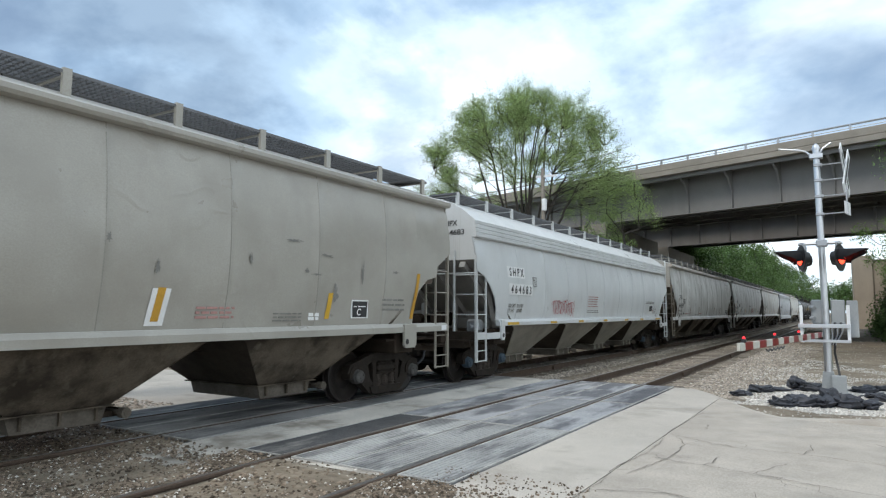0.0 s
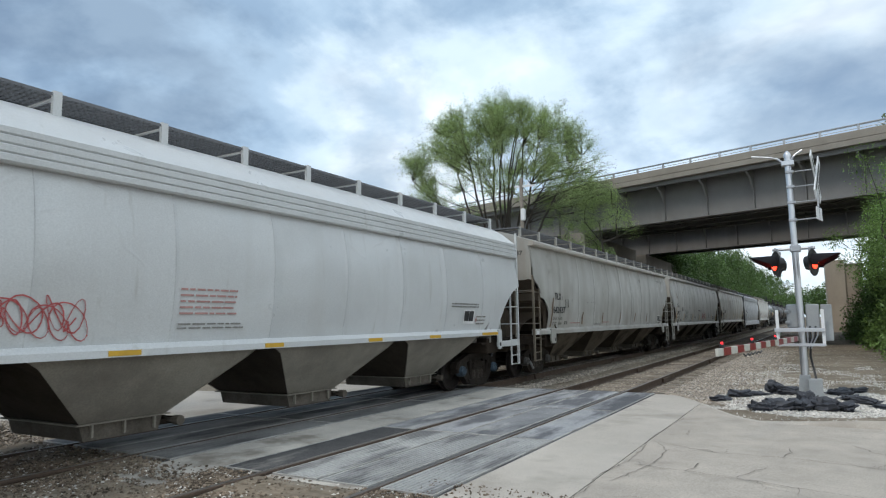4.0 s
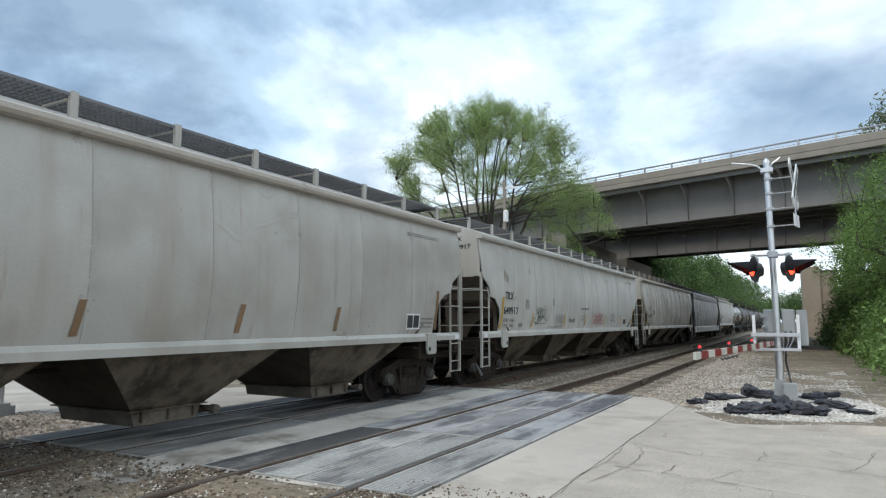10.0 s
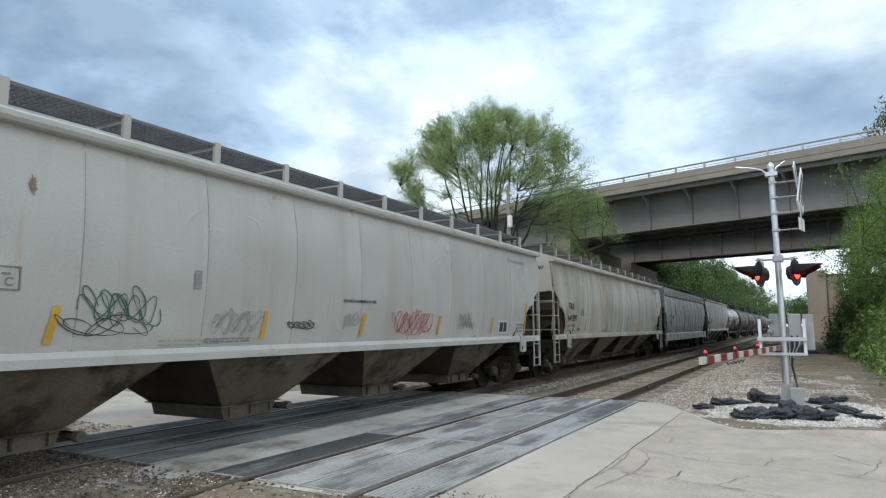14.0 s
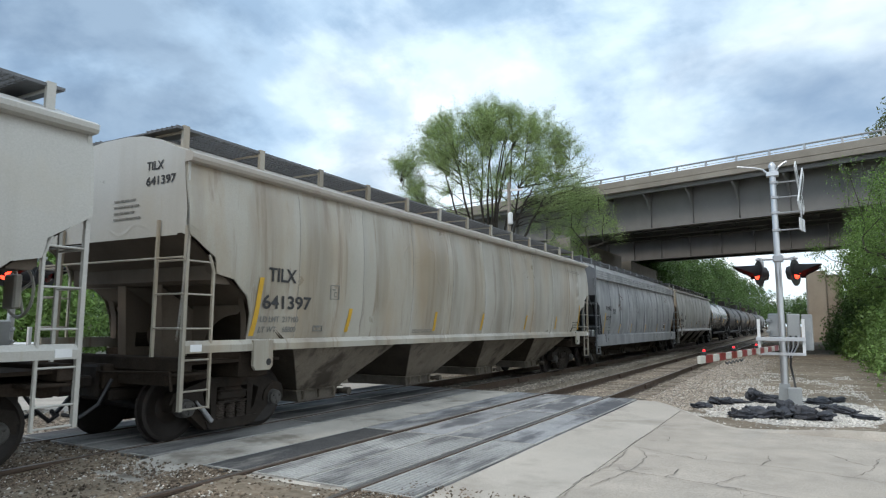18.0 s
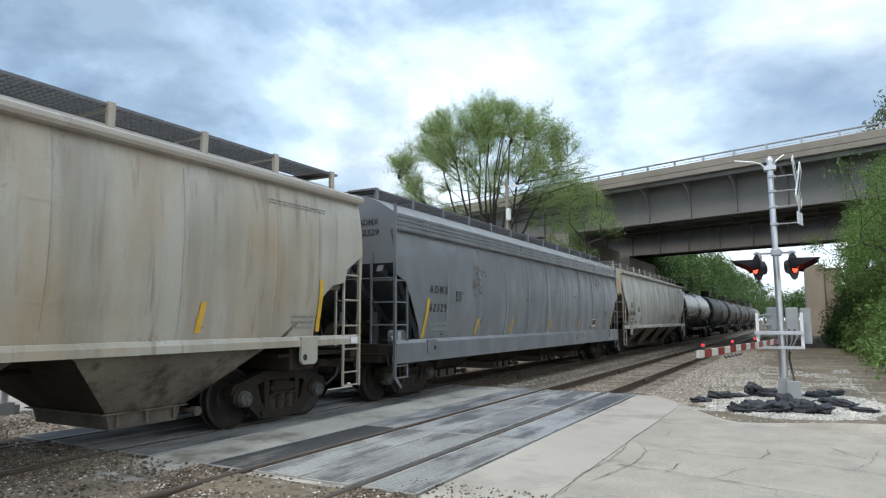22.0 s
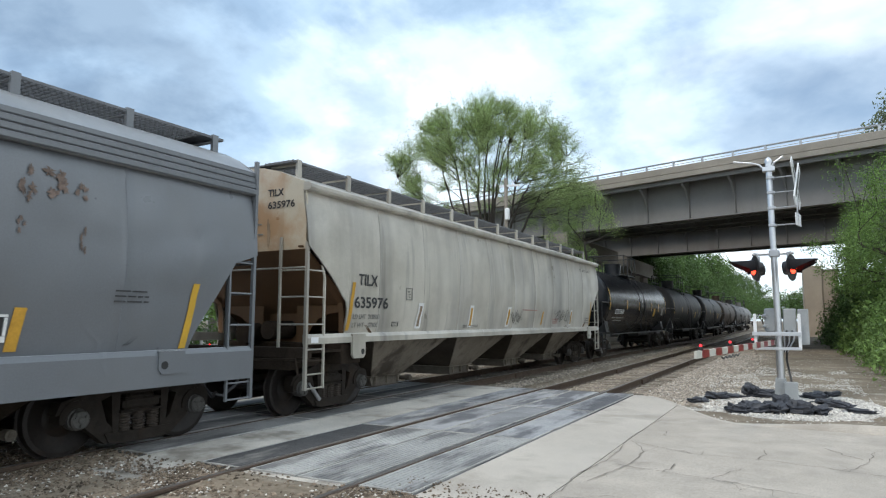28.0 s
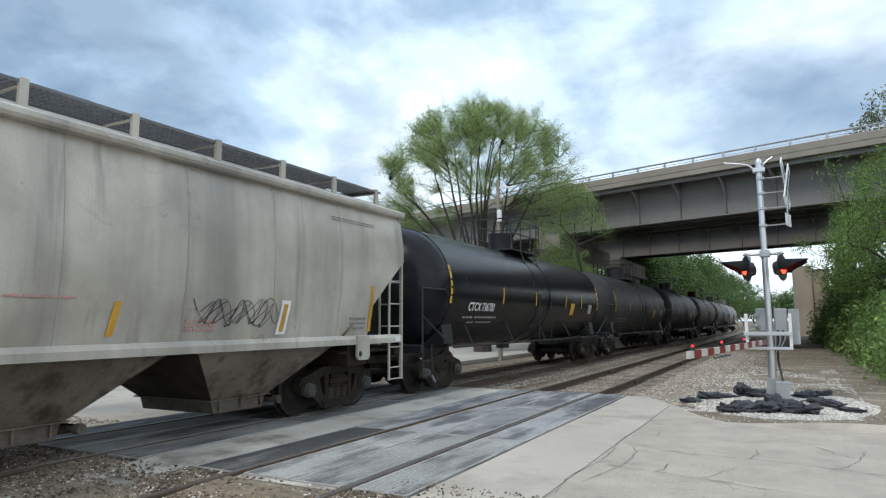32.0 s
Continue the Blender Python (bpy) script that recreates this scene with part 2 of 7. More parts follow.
RAIL_RUST = surface("rusty rail web", (0.085, 0.058, 0.042), 0.8, 0.1, 0.2, 5, 60, 0.2, 0.4)
RAIL_TOP = surface("worn rail head", (0.22, 0.20, 0.185), 0.42, 0.7, 0.2, 3, 60, 0.15, stain=(0.14, 0.09, 0.06))
GROUND = surface("dry dirt and gravel", (0.215, 0.178, 0.135), 0.95, 0, 0.28, 0.35, 14, 0.30, 0.8, 0.03, stain=(0.11, 0.088, 0.064), stain_scale=0.6, stain_stretch=(0.6, 1.5, 1), stain_at=(0.5, 0.68), pale=(0.38, 0.345, 0.285), shine=0.2)
CONCRETE = surface("weathered concrete", (0.465, 0.425, 0.375), 0.88, 0, 0.12, 0.5, 70, 0.22, 0.6, 0.006, stain=(0.27, 0.24, 0.205), stain_scale=0.9, stain_at=(0.50, 0.72), shine=0.3)
OLD_CONCRETE = surface("old weathered concrete", (0.425, 0.38, 0.328), 0.9, 0, 0.12, 1.3, 62, 0.24, 0.8, 0.006, stain=(0.29, 0.262, 0.228), stain_scale=2.2, stain_at=(0.50, 0.85), shine=0.3)
DIRTY_CONCRETE = surface("dirt-stained concrete", (0.50, 0.465, 0.415), 0.9, 0, 0.2, 0.9, 60, 0.22, 0.6, 0.008, stain=(0.20, 0.175, 0.145), stain_scale=1.3, stain_at=(0.52, 0.68), shine=0.3)
CRACK = surface("dirt-filled crack", (0.115, 0.10, 0.085), 0.95, 0, 0.3, 4, 40, 0.2, 0)
PANEL = surface("crossing panel concrete", (0.365, 0.365, 0.355), 0.8, 0, 0.22, 0.9, 30, 0.18, 0.5, 0.006, stain=(0.15, 0.15, 0.152), stain_scale=1.3, stain_stretch=(1.6, 0.36, 1), stain_at=(0.49, 0.57), spread=0.16, pale=(0.40, 0.395, 0.375), shine=0.3)
BLUE_PANEL = surface("dark blue-grey crossing panel", (0.285, 0.29, 0.30), 0.8, 0, 0.25, 0.9, 30, 0.16, 0.5, 0.006, stain=(0.085, 0.087, 0.097), stain_scale=1.2, stain_stretch=(1.5, 0.4, 1), stain_at=(0.46, 0.58), spread=0.22, pale=(0.39, 0.385, 0.37), shine=0.3)
# stained panels whose base is also darkened for the shade under the train
WEST_PANEL = surface("stained crossing panel darkened for train shade", (0.215, 0.212, 0.21), 0.8, 0, 0.25, 0.8, 30, 0.16, 0.5, 0.006, stain=(0.055, 0.055, 0.058), stain_scale=1.1, stain_stretch=(1.4, 0.3, 1), stain_at=(0.48, 0.6), spread=0.16, pale=(0.36, 0.345, 0.32), shine=0.3)
DARK_PANEL = surface("black asphalt filler", (0.07, 0.07, 0.072), 0.9, 0, 0.3, 1.2, 35, 0.3, 0.8, 0.012, stain=(0.23, 0.22, 0.205), stain_scale=1.4, stain_stretch=(1.5, 0.5, 1), stain_at=(0.56, 0.66), shine=0.3)
EDGE = surface("pale worn panel edge", (0.40, 0.39, 0.37), 0.7, 0.1, 0.3, 2, 40, 0.2, 0.2, stain=(0.16, 0.14, 0.12), stain_scale=2.5)
RUBBER = surface("black rubber strip", (0.05, 0.05, 0.052), 0.8, 0, 0.2, 3, 40, 0.2, 0.3, stain=(0.16, 0.14, 0.12))
BALLAST = surface("ballast stone", (0.315, 0.272, 0.225), 0.9, 0, 0.2, 2, 50, 0.2, 0.5, spread=0.5, islands=True)
WHITE_STONE = surface("pale crushed limestone", (0.54, 0.515, 0.475), 0.9, 0, 0.15, 2, 50, 0.15, 0.5, spread=0.35, islands=True)
TIE_WOOD = surface("weathered tie wood", (0.175, 0.148, 0.118), 0.9, 0, 0.3, 3, 40, 0.3, 0.6, 0.01, spread=0.3)
FABRIC = surface("black landscape fabric", (0.042, 0.045, 0.055), 0.6, 0, 0.3, 4, 80, 0.2, 0.4)


def smooth(a, b, t):
    t = min(1, max(0, (t - a) / (b - a)))
    return t * t * (3 - 2 * t)


def road_far(x):
    """Far edge of the road, flared towards the tracks."""
    return 11.30 + 3.3 * smooth(-0.9, -3.2, x) ** 0.85 if x > -6.5 else 11.2 + 3.5 * smooth(-13.5, -10.5, x)


def road_near(x):
    return 5.3 - 3.0 * smooth(-3.2, -2.2, x) if x > -6.4 else 5.3 - 2.6 * smooth(-10.6, -13, x)


def ground_z(x, y):
    z = -0.09 + 0.045 * noise.noise(Vector((x * 0.35, y * 0.35, 3.1))) + 0.02 * noise.noise(Vector((x * 1.7, y * 1.7, 0.3)))
    if y < 5.3 and x < -2.4:
        z = z * 0.4 + 0.005
    for c in (NEAR_TRACK, TRAIN_TRACK):
        if abs(x - c) < 1.6 and not 5.3 < y < 14.7:
            z = -0.19 if y > 5 else -0.06
    if 4.0 < y < 5.5 and x < -2.4:
        z += (-0.014 - z) * smooth(4.1, 5.0, y)
    if -6.95 < x < -6.15 and 4.5 < y < 5.6:
        z = -0.22
    if road_near(x) + 0.1 < y < road_far(x) - 0.1 and abs(x) < 60:
        z = -0.24
    if x > 2.5:
        z += 0.35 * smooth(2.5, 8, x)
    if x < -11.2 and (15 < y < 48 or -12 < y < 2.5):
        z = -0.22
    return z


def ground():
    xs = [-1500, -700, -300, -140, -80, -62, -55, -45] + [-35 + 0.8 * i for i in range(27)] + [-13 + 0.2 * i for i in range(95)] + [6.2, 7, 8, 9, 10, 12, 15, 20, 30, 60, 140, 400, 1500]
    ys = [-1500, -400, -120, -40, -15, -12, -6, -2] + [0 + 0.2 * i for i in range(110)] + [22 + 0.6 * i for i in range(75)] + [68, 75, 85, 100, 130, 180, 260, 400, 800, 1800]
    rows = [[(x, y, ground_z(x, y) if abs(x) < 70 and abs(y) < 130 else -0.1) for x in xs] for y in ys]
    me = Mesh().sheet(rows).build("ground", GROUND, 60)
    tagged(new("ground", me), "dry dirt and gravel ground with sparse stones", "ground", kind="structure")


ground()


def slab(name, mat, x0, x1, label, top=-0.015, cuts=24, near=road_near, far=road_far, dip=0.0):
    m = Mesh()
    xs = [x0 + (x1 - x0) * i / cuts for i in range(cuts + 1)]
    ny = 16
    rows = []
    for x in xs:
        a, b = near(x), far(x)
        row = [(x, a, top - 0.2)]
        for j in range(ny + 1):
            y = a + (b - a) * j / ny
            row.append((x, y, top - dip * (1 - smooth(0, 0.10 if b - a > 3 else 0.6, j / ny)) + 0.008 * noise.noise(Vector((x * 0.5, y * 0.5, 8)))))
        rows.append(row + [(x, b, top - 0.2)])
    lo = [(x, y, top - 0.2) for x, y, z in rows[0]]
    hi = [(x, y, top - 0.2) for x, y, z in rows[-1]]
    m.sheet([lo] + rows + [hi])
    return tagged(new(name, m.build(name, mat, 40)), label, "road", kind="structure")


road = slab("road", OLD_CONCRETE, -2.10, 45, "old weathered concrete road with long cracks", -0.018, 90)
apron = slab("road_apron", CONCRETE, -3.2, -2.11, "smooth pale concrete apron beside the crossing panels", cuts=12)
slab("road_middle", DIRTY_CONCRETE, -6.98, -6.12, "weathered concrete strip between the two tracks", cuts=10, near=lambda x: 4.45 + 0.3 * noise.noise(Vector((x * 3, 0, 0))), far=lambda x: 14.7, dip=0.04)
slab("road_west", CONCRETE, -60, -9.9, "pale concrete road beyond the tracks", cuts=100)
slab("road_lip", DIRTY_CONCRETE, -5.30, -4.02, "pale concrete lip before the crossing panels", -0.012, 8, lambda x: 4.75 + 0.25 * (x + 4.6), lambda x: 5.31, 0.06)


def cracks():
    lines = (((-2.10, 5.4), (-2.06, 6.1), (-2.13, 6.9), (-2.03, 7.6), (-2.03, 8.26), (-2.12, 9.1), (-2.10, 9.85), (-2.05, 11.2)), ((-1.95, 6.6), (-1.80, 7.3), (-1.74, 7.76), (-1.76, 8.4), (-1.95, 8.9)), ((-2.03, 9.0), (-1.19, 8.53), (-0.48, 8.58), (0.03, 8.47), (0.68, 8.29), (2.4, 8.2), (5, 8.1)),
             ((-1.9, 7.5), (-1.19, 7.37), (-0.79, 7.27), (-0.33, 7.13), (0.09, 7.03), (1.5, 6.7), (4, 6.2)), ((-2.04, 9.55), (-1.73, 9.64), (-1.77, 10.04)), ((-0.85, 7.32), (-0.73, 7.67), (-0.62, 7.92)),
             ((0.24, 9.71), (0.41, 9.36), (0.59, 9.14)), ((-1.37, 7.4), (-1.3, 7.57), (-1.3, 7.85)), ((-0.5, 8.6), (-0.42, 8.9), (-0.45, 9.2)), ((-2.02, 5.9), (-1.4, 6.1), (-0.6, 5.9), (0.6, 5.5)), ((0.4, 8.4), (0.6, 8.9), (0.75, 9.7)))
    rnd = random.Random(5)
    lines = list(lines)
    # finer side branches off the long cracks
    for ln in lines[:4] + lines[9:10]:
        for _ in range(7):
            j = rnd.randrange(len(ln) - 1)
            f, a, r = rnd.random(), rnd.uniform(0, 6.283), rnd.uniform(0.15, 0.6)
            x, y = ln[j][0] + (ln[j + 1][0] - ln[j][0]) * f, ln[j][1] + (ln[j + 1][1] - ln[j][1]) * f
            lines.append(((x, y), (x + r * 0.5 * math.cos(a), y + r * 0.5 * math.sin(a)), (x + r * math.cos(a + 0.5), y + r * math.sin(a + 0.5))))
    for k, ln in enumerate(lines):
        m = Mesh()
        pts = []
        for (x0, y0), (x1, y1) in zip(ln, ln[1:]):
            n = max(2, int(math.hypot(x1 - x0, y1 - y0) / 0.05))
            pts += [(x0 + (x1 - x0) * i / n + 0.035 * noise.noise(Vector((x0 + i * 0.31, k * 1.3 + 0.5, 0))) + 0.02 * noise.noise(Vector((x0 + i * 1.13, k * 1.7, 6))), y0 + (y1 - y0) * i / n + 0.035 * noise.noise(Vector((k * 1.3, x0 + i * 0.31, 4))) + 0.025 * noise.noise(Vector((k * 1.9, x0 + i * 1.13, 7)))) for i in range(n)]
        pts.append(ln[-1])
        g = []
        for i, (x, y) in enumerate(pts):
            x2, y2 = pts[min(i + 1, len(pts) - 1)]
            x1, y1 = pts[max(i - 1, 0)]
            d = Vector((x2 - x1, y2 - y1, 0)).normalized()
            w = (0.0025 + 0.0065 * abs(noise.noise(Vector((i * 0.17, k * 3.1, 1))))) * (1 if k < 11 else 0.45)
            g.append([(x - d.y * w, y + d.x * w, -0.0095), (x + d.y * w, y - d.x * w, -0.0095)])
        part("crack", m.sheet(g), CRACK, road)


cracks()


def kerb():
    m = Mesh()
    rows = []
    for i in range(90):
        x = -2.9 + 48 * (i / 89) ** 1.6
        y, h = road_far(x), smooth(-1.0, 0.9, x)
        rows.append([(x, y - 0.03, -0.04), (x, y + 0.0, -0.02 + 0.085 * h), (x, y + 0.03, -0.01 + 0.105 * h), (x, y + 0.12, -0.012 + 0.10 * h), (x, y + 0.15, -0.2)])
    tagged(new("kerb", m.sheet(rows).build("kerb", CONCRETE)), "low pale concrete kerb along the road", "kerb", kind="structure")


kerb()


def rail_profile():
    h = [(-0.075, -0.175), (0.075, -0.175), (0.075, -0.163), (0.012, -0.145), (0.010, -0.045), (0.036, -0.035), (0.037, -0.008), (0.028, 0.0),
         (-0.028, 0.0), (-0.037, -0.008), (-0.036, -0.035), (-0.010, -0.045), (-0.012, -0.145), (-0.075, -0.163)]
    return h


def track(name, centre, label, head):
    root = tagged(new(name), label, "railway track", kind="structure")
    for s in (-1, 1):
        m = Mesh().prism([(centre + s * HALF_GAUGE + a, b) for a, b in rail_profile()], -20, 500, "y")
        part("rail", m, RAIL_RUST, root)
        t = Mesh().box(centre + s * HALF_GAUGE - 0.026, centre + s * HALF_GAUGE + 0.026, -20, 500, -0.001, 0.003)
        part("rail_head", t, head, root, "worn bright running surface")
    return root


near_track = track("railway_track_near", NEAR_TRACK, "rusty rails of the empty track on wooden ties", RAIL_TOP)
train_track = track("railway_track_far", TRAIN_TRACK, "rails under the passing freight train on wooden ties", RAIL_TOP)


# ---- crossing surface ----
def crossing():
    root = tagged(new("crossing_surface"), "grey concrete and rubber crossing panels between the rails", "crossing", kind="structure")
    for c, west in ((NEAR_TRACK, 0), (TRAIN_TRACK, 1)):
        strips = [(c - 1.42, c - 0.792), (c - 0.655, c - 0.004), (c + 0.004, c + 0.655), (c + 0.792, c + 1.42)]
        for q, (a, b) in enumerate(strips):
            for k in range(3):
                y0 = 5.33 + k * 3.12
                top = -0.006 - 0.006 * random.random()
                m = Mesh().box(a + 0.006, b - 0.006, y0 + 0.006, y0 + 3.11, -0.2, top, 0.012)
                if (k == 0 and q > 0) or (k == 2 and q in (0, 3)):
                    n = 10
                    for i in range(n):
                        x = a + 0.05 + (b - a - 0.1) * i / (n - 1)
                        m.box(x - 0.014, x + 0.014, y0 + 0.06, y0 + 3.04, top - 0.01, top + 0.006, 0)
                pn = part("panel", m, WEST_PANEL if west else DARK_PANEL if q == 0 and k < 1 else PANEL if k < 1 else BLUE_PANEL, root)
                part("edge_angle", Mesh().box(a + 0.008, a + 0.03, y0 + 0.01, y0 + 3.105, -0.1, top + 0.003).box(b - 0.03, b - 0.008, y0 + 0.01, y0 + 3.105, -0.1, top + 0.003).box(a + 0.031, b - 0.031, y0 + 0.008, y0 + 0.03, -0.1, top + 0.003), EDGE, pn)
        for s in (-1, 1):
            x = c + s * 0.685
            part("rubber_strip", Mesh().box(x - 0.03, x + 0.03, 5.32, 14.7, -0.2, -0.05), RUBBER, root)


crossing()
# ---- bridge ----
GIRDER = surface("grey painted girder", (0.205, 0.20, 0.196), 0.7, 0, 0.10, 0.5, 30, 0.06, 0.2, streak=(0.15, 0.14, 0.13), streak_scale=0.9, streak_at=(0.55, 0.85), shine=0.2)
BRIDGE_CONC = surface("bridge concrete", (0.275, 0.25, 0.215), 0.9, 0, 0.15, 0.6, 25, 0.1, 0.4, streak=(0.20, 0.18, 0.155), streak_scale=1.0)
BR0, BRD = Vector((-10.5, 41.6, 0)), Vector((11.4, -3.4, 0)).normalized()


def bridge():
    """Local: x along the bridge, y across it away from the crossing."""
    root = tagged(new("highway_overpass"), "grey steel plate-girder highway overpass on concrete piers", "bridge")
    root.matrix_basis = Matrix.Translation(BR0) @ Matrix.Rotation(math.atan2(BRD.y, BRD.x), 4, "Z")
    # decks kept wide so little light enters between the carriageways
    lo, hi, wide = -111.1, 68, 12.3
    span, gap = 2.65, 1.70
    stiff = Mesh().prism([(-0.22, 7.56), (-0.02, 7.56), (-0.02, 9.76), (-0.22, 9.76)], -0.02, 0.02, "x").build("stiffener", GIRDER)
    brack = Mesh().prism([(-1.0, 9.50), (-0.62, 9.28), (-0.32, 8.72), (-0.22, 8.6), (-0.22, 9.80), (-1.0, 9.80)], -0.06, 0.06, "x").build("bracket", GIRDER)
    post = Mesh().box(-0.045, 0.045, -0.06, 0.06, 10.54, 10.83).build("rail_post", STEEL_GREY)
    # two carriageways side by side, the farther one a little lower
    for y, dz, wd in ((0, 0, wide), (17.0, -0.05, wide)):
        for yy in (y, y + wd):
            foot = 7.5 if yy == y else 8.55
            g = part("girder_web", Mesh().box(lo, hi, yy - 0.02, yy + 0.02, foot + 0.05 + dz, 9.78 + dz), GIRDER, root)
            for zz in (foot, 9.78):
                part("flange", Mesh().box(lo, hi, yy - 0.25, yy + 0.25, zz + dz, zz + dz + 0.05), GIRDER, g)
            if yy == y:
                for i in range(int((hi - lo) / span)):
                    part("stiffener", stiff, GIRDER, g).location = (lo + i * span, yy, dz)
                    part("bracket", brack, GIRDER, g).location = (lo + i * span, yy, dz)
        for k in (0.2, 0.4, 0.6, 0.8):
            part("inner_girder", Mesh().box(lo, hi, y + wd * k - 0.02, y + wd * k + 0.02, 8.56 + dz, 9.8 + dz).box(lo, hi, y + wd * k - 0.22, y + wd * k + 0.22, 8.51 + dz, 8.56 + dz), GIRDER, root)
        # cross beams added to trap light and keep the deck's underside dark
        beam = Mesh().box(-0.02, 0.02, y + 0.03, y + wd - 0.03, 8.66 + dz, 9.8 + dz).build("floor_beam", GIRDER)
        for i in range(int((hi - lo) / span)):
            part("floor_beam", beam, GIRDER, root).location = (lo + (i + 0.5) * span, 0, 0)
        part("edge_beam", Mesh().box(lo, hi, y - 1.08, y - 0.98, 9.58 + dz, 9.826 + dz, 0.01), GIRDER, root)
        part("deck", Mesh().box(lo, hi, y - 1.35, y + wd + 1.35, 9.83 + dz, 10.12 + dz, 0.02), BRIDGE_CONC, root)
        for yy in (y - 1.35, y + wd + 1.05):
            p = part("parapet", Mesh().box(lo, hi, yy, yy + 0.3, 10.124 + dz, 10.54 + dz, 0.03), BRIDGE_CONC, root)
            part("rail_pipe", Mesh().rod((lo, yy + 0.15, 10.84 + dz), (hi, yy + 0.15, 10.84 + dz), 0.05, 6), STEEL_GREY, p)
            if yy < y:
                part("rail_pipe", Mesh().rod((lo, yy + 0.15, 10.66 + dz), (hi, yy + 0.15, 10.66 + dz), 0.018, 5), STEEL_GREY, p)
            for i in range(int((hi - lo) / gap) if yy < y else 0):
                part("rail_post", post, STEEL_GREY, p).location = (lo + gap * (i + 0.38), yy + 0.15, dz)
        # piers stand parallel to the tracks, askew to the deck
        for x in (-3.9, -37, -73):
            sk = lambda q: x - 0.298 * q
            prof = [(y - 0.6, 6.6), (y + 0.4, 6.1), (y + wd - 0.4, 6.1), (y + wd + 0.6, 6.6), (y + wd + 0.6, 7.46), (y - 0.6, 7.46)]
            m = Mesh().prism(prof, -0.95, 0.95, "x")
            m.v = [(sk(b_) + a_, b_, c_ + dz) for a_, b_, c_ in m.v]
            cap = part("pier_cap", m, BRIDGE_CONC, root)
            for yy in (y + 1.6, y + 5.2, y + 8.9):
                part("pier_column", Mesh().box(sk(yy) - 0.45, sk(yy) + 0.45, yy - 0.5, yy + 0.5, -0.3, 6.12 + dz, 0.04), BRIDGE_CONC, cap)
    return root


bridge()


def building():
    root = thing("concrete_building", "tan windowless concrete building beyond the overpass", "building", pose(0.75, 80, 0))
    part("wall", Mesh().box(0, 1.75, 0, 14, -0.3, 7.5, 0.03), TAN_WALL, root)
    part("wing", Mesh().box(1.754, 3.3, 0.4, 12, -0.3, 6.95, 0.03), TAN_WALL, root)
    part("coping", Mesh().box(1.76, 3.4, 0.3, 12.1, 6.954, 7.10, 0.02), BRIDGE_CONC, root)


TAN_WALL = surface("tan concrete wall", (0.40, 0.34, 0.27), 0.9, 0, 0.12, 0.5, 25, 0.1, 0.4, streak=(0.30, 0.255, 0.20), streak_scale=0.8)
building()

# ---- plants ----
BARK = surface("grey-brown bark", (0.05, 0.042, 0.035), 0.95, 0, 0.25, 4, 30, 0.3, 0.8, 0.02)


def leaf_paint(name, colour, spread=0.4, through=0.35):
    m = surface(name, colour, 0.55, 0, 0.25, 0.5, 8, 0.1, 0, spread=spread, islands=True)
    nt = m.node_tree
    b, out = nt.nodes["Principled BSDF"], nt.nodes["Material Output"]
    tr, mx = nt.nodes.new("ShaderNodeBsdfTranslucent"), nt.nodes.new("ShaderNodeMixShader")
    src = b.inputs["Base Color"].links[0].from_socket
    nt.links.new(src, tr.inputs[0])
    mx.inputs[0].default_value = through
    nt.links.new(b.outputs[0], mx.inputs[1])
    nt.links.new(tr.outputs[0], mx.inputs[2])
    nt.links.new(mx.outputs[0], out.inputs[0])
    return m


WILLOW = leaf_paint("light green willow leaves", (0.34, 0.44, 0.18), 0.35, 0.58)
LEAF = leaf_paint("fresh green leaves", (0.15, 0.245, 0.062), 0.45, 0.38)
DARK_LEAF = leaf_paint("dark green leaves", (0.10, 0.172, 0.05), 0.45, 0.38)
FRESH = leaf_paint("bright fresh leaves", (0.22, 0.34, 0.10), 0.45, 0.4)
GREY_LEAF = leaf_paint("grey-green young leaves", (0.17, 0.20, 0.11))


def leaves_mesh(name, mat, centres, size, per, rng, droop=0.0):
    """Many small leaf blades round each twig end."""
    n = len(centres) * per
    c = np.repeat(np.array([p for p, r in centres], dtype=float), per, axis=0)
    rad = np.repeat(np.array([r for p, r in centres]), per)
    d = rng.normal(size=(n, 3))
    d /= np.linalg.norm(d, axis=1)[:, None]
    c = c + d * (rad * rng.random(n) ** 0.5)[:, None]
    c[:, 2] -= droop * rng.random(n)
    a = rng.normal(size=(n, 3))
    a[:, 2] -= droop * 2
    a /= np.linalg.norm(a, axis=1)[:, None]
    b = np.cross(a, rng.normal(size=(n, 3)))
    b /= np.linalg.norm(b, axis=1)[:, None]
    s = (size * (0.6 + 0.8 * rng.random(n)))[:, None]
    v = np.stack([c - a * s, c + b * s * 0.4, c + a * s, c - b * s * 0.4], 1).reshape(-1, 3)
    me = bpy.data.meshes.new(name)
    me.from_pydata(v.tolist(), [], np.arange(4 * n).reshape(-1, 4).tolist())
    me.materials.append(mat)
    return me


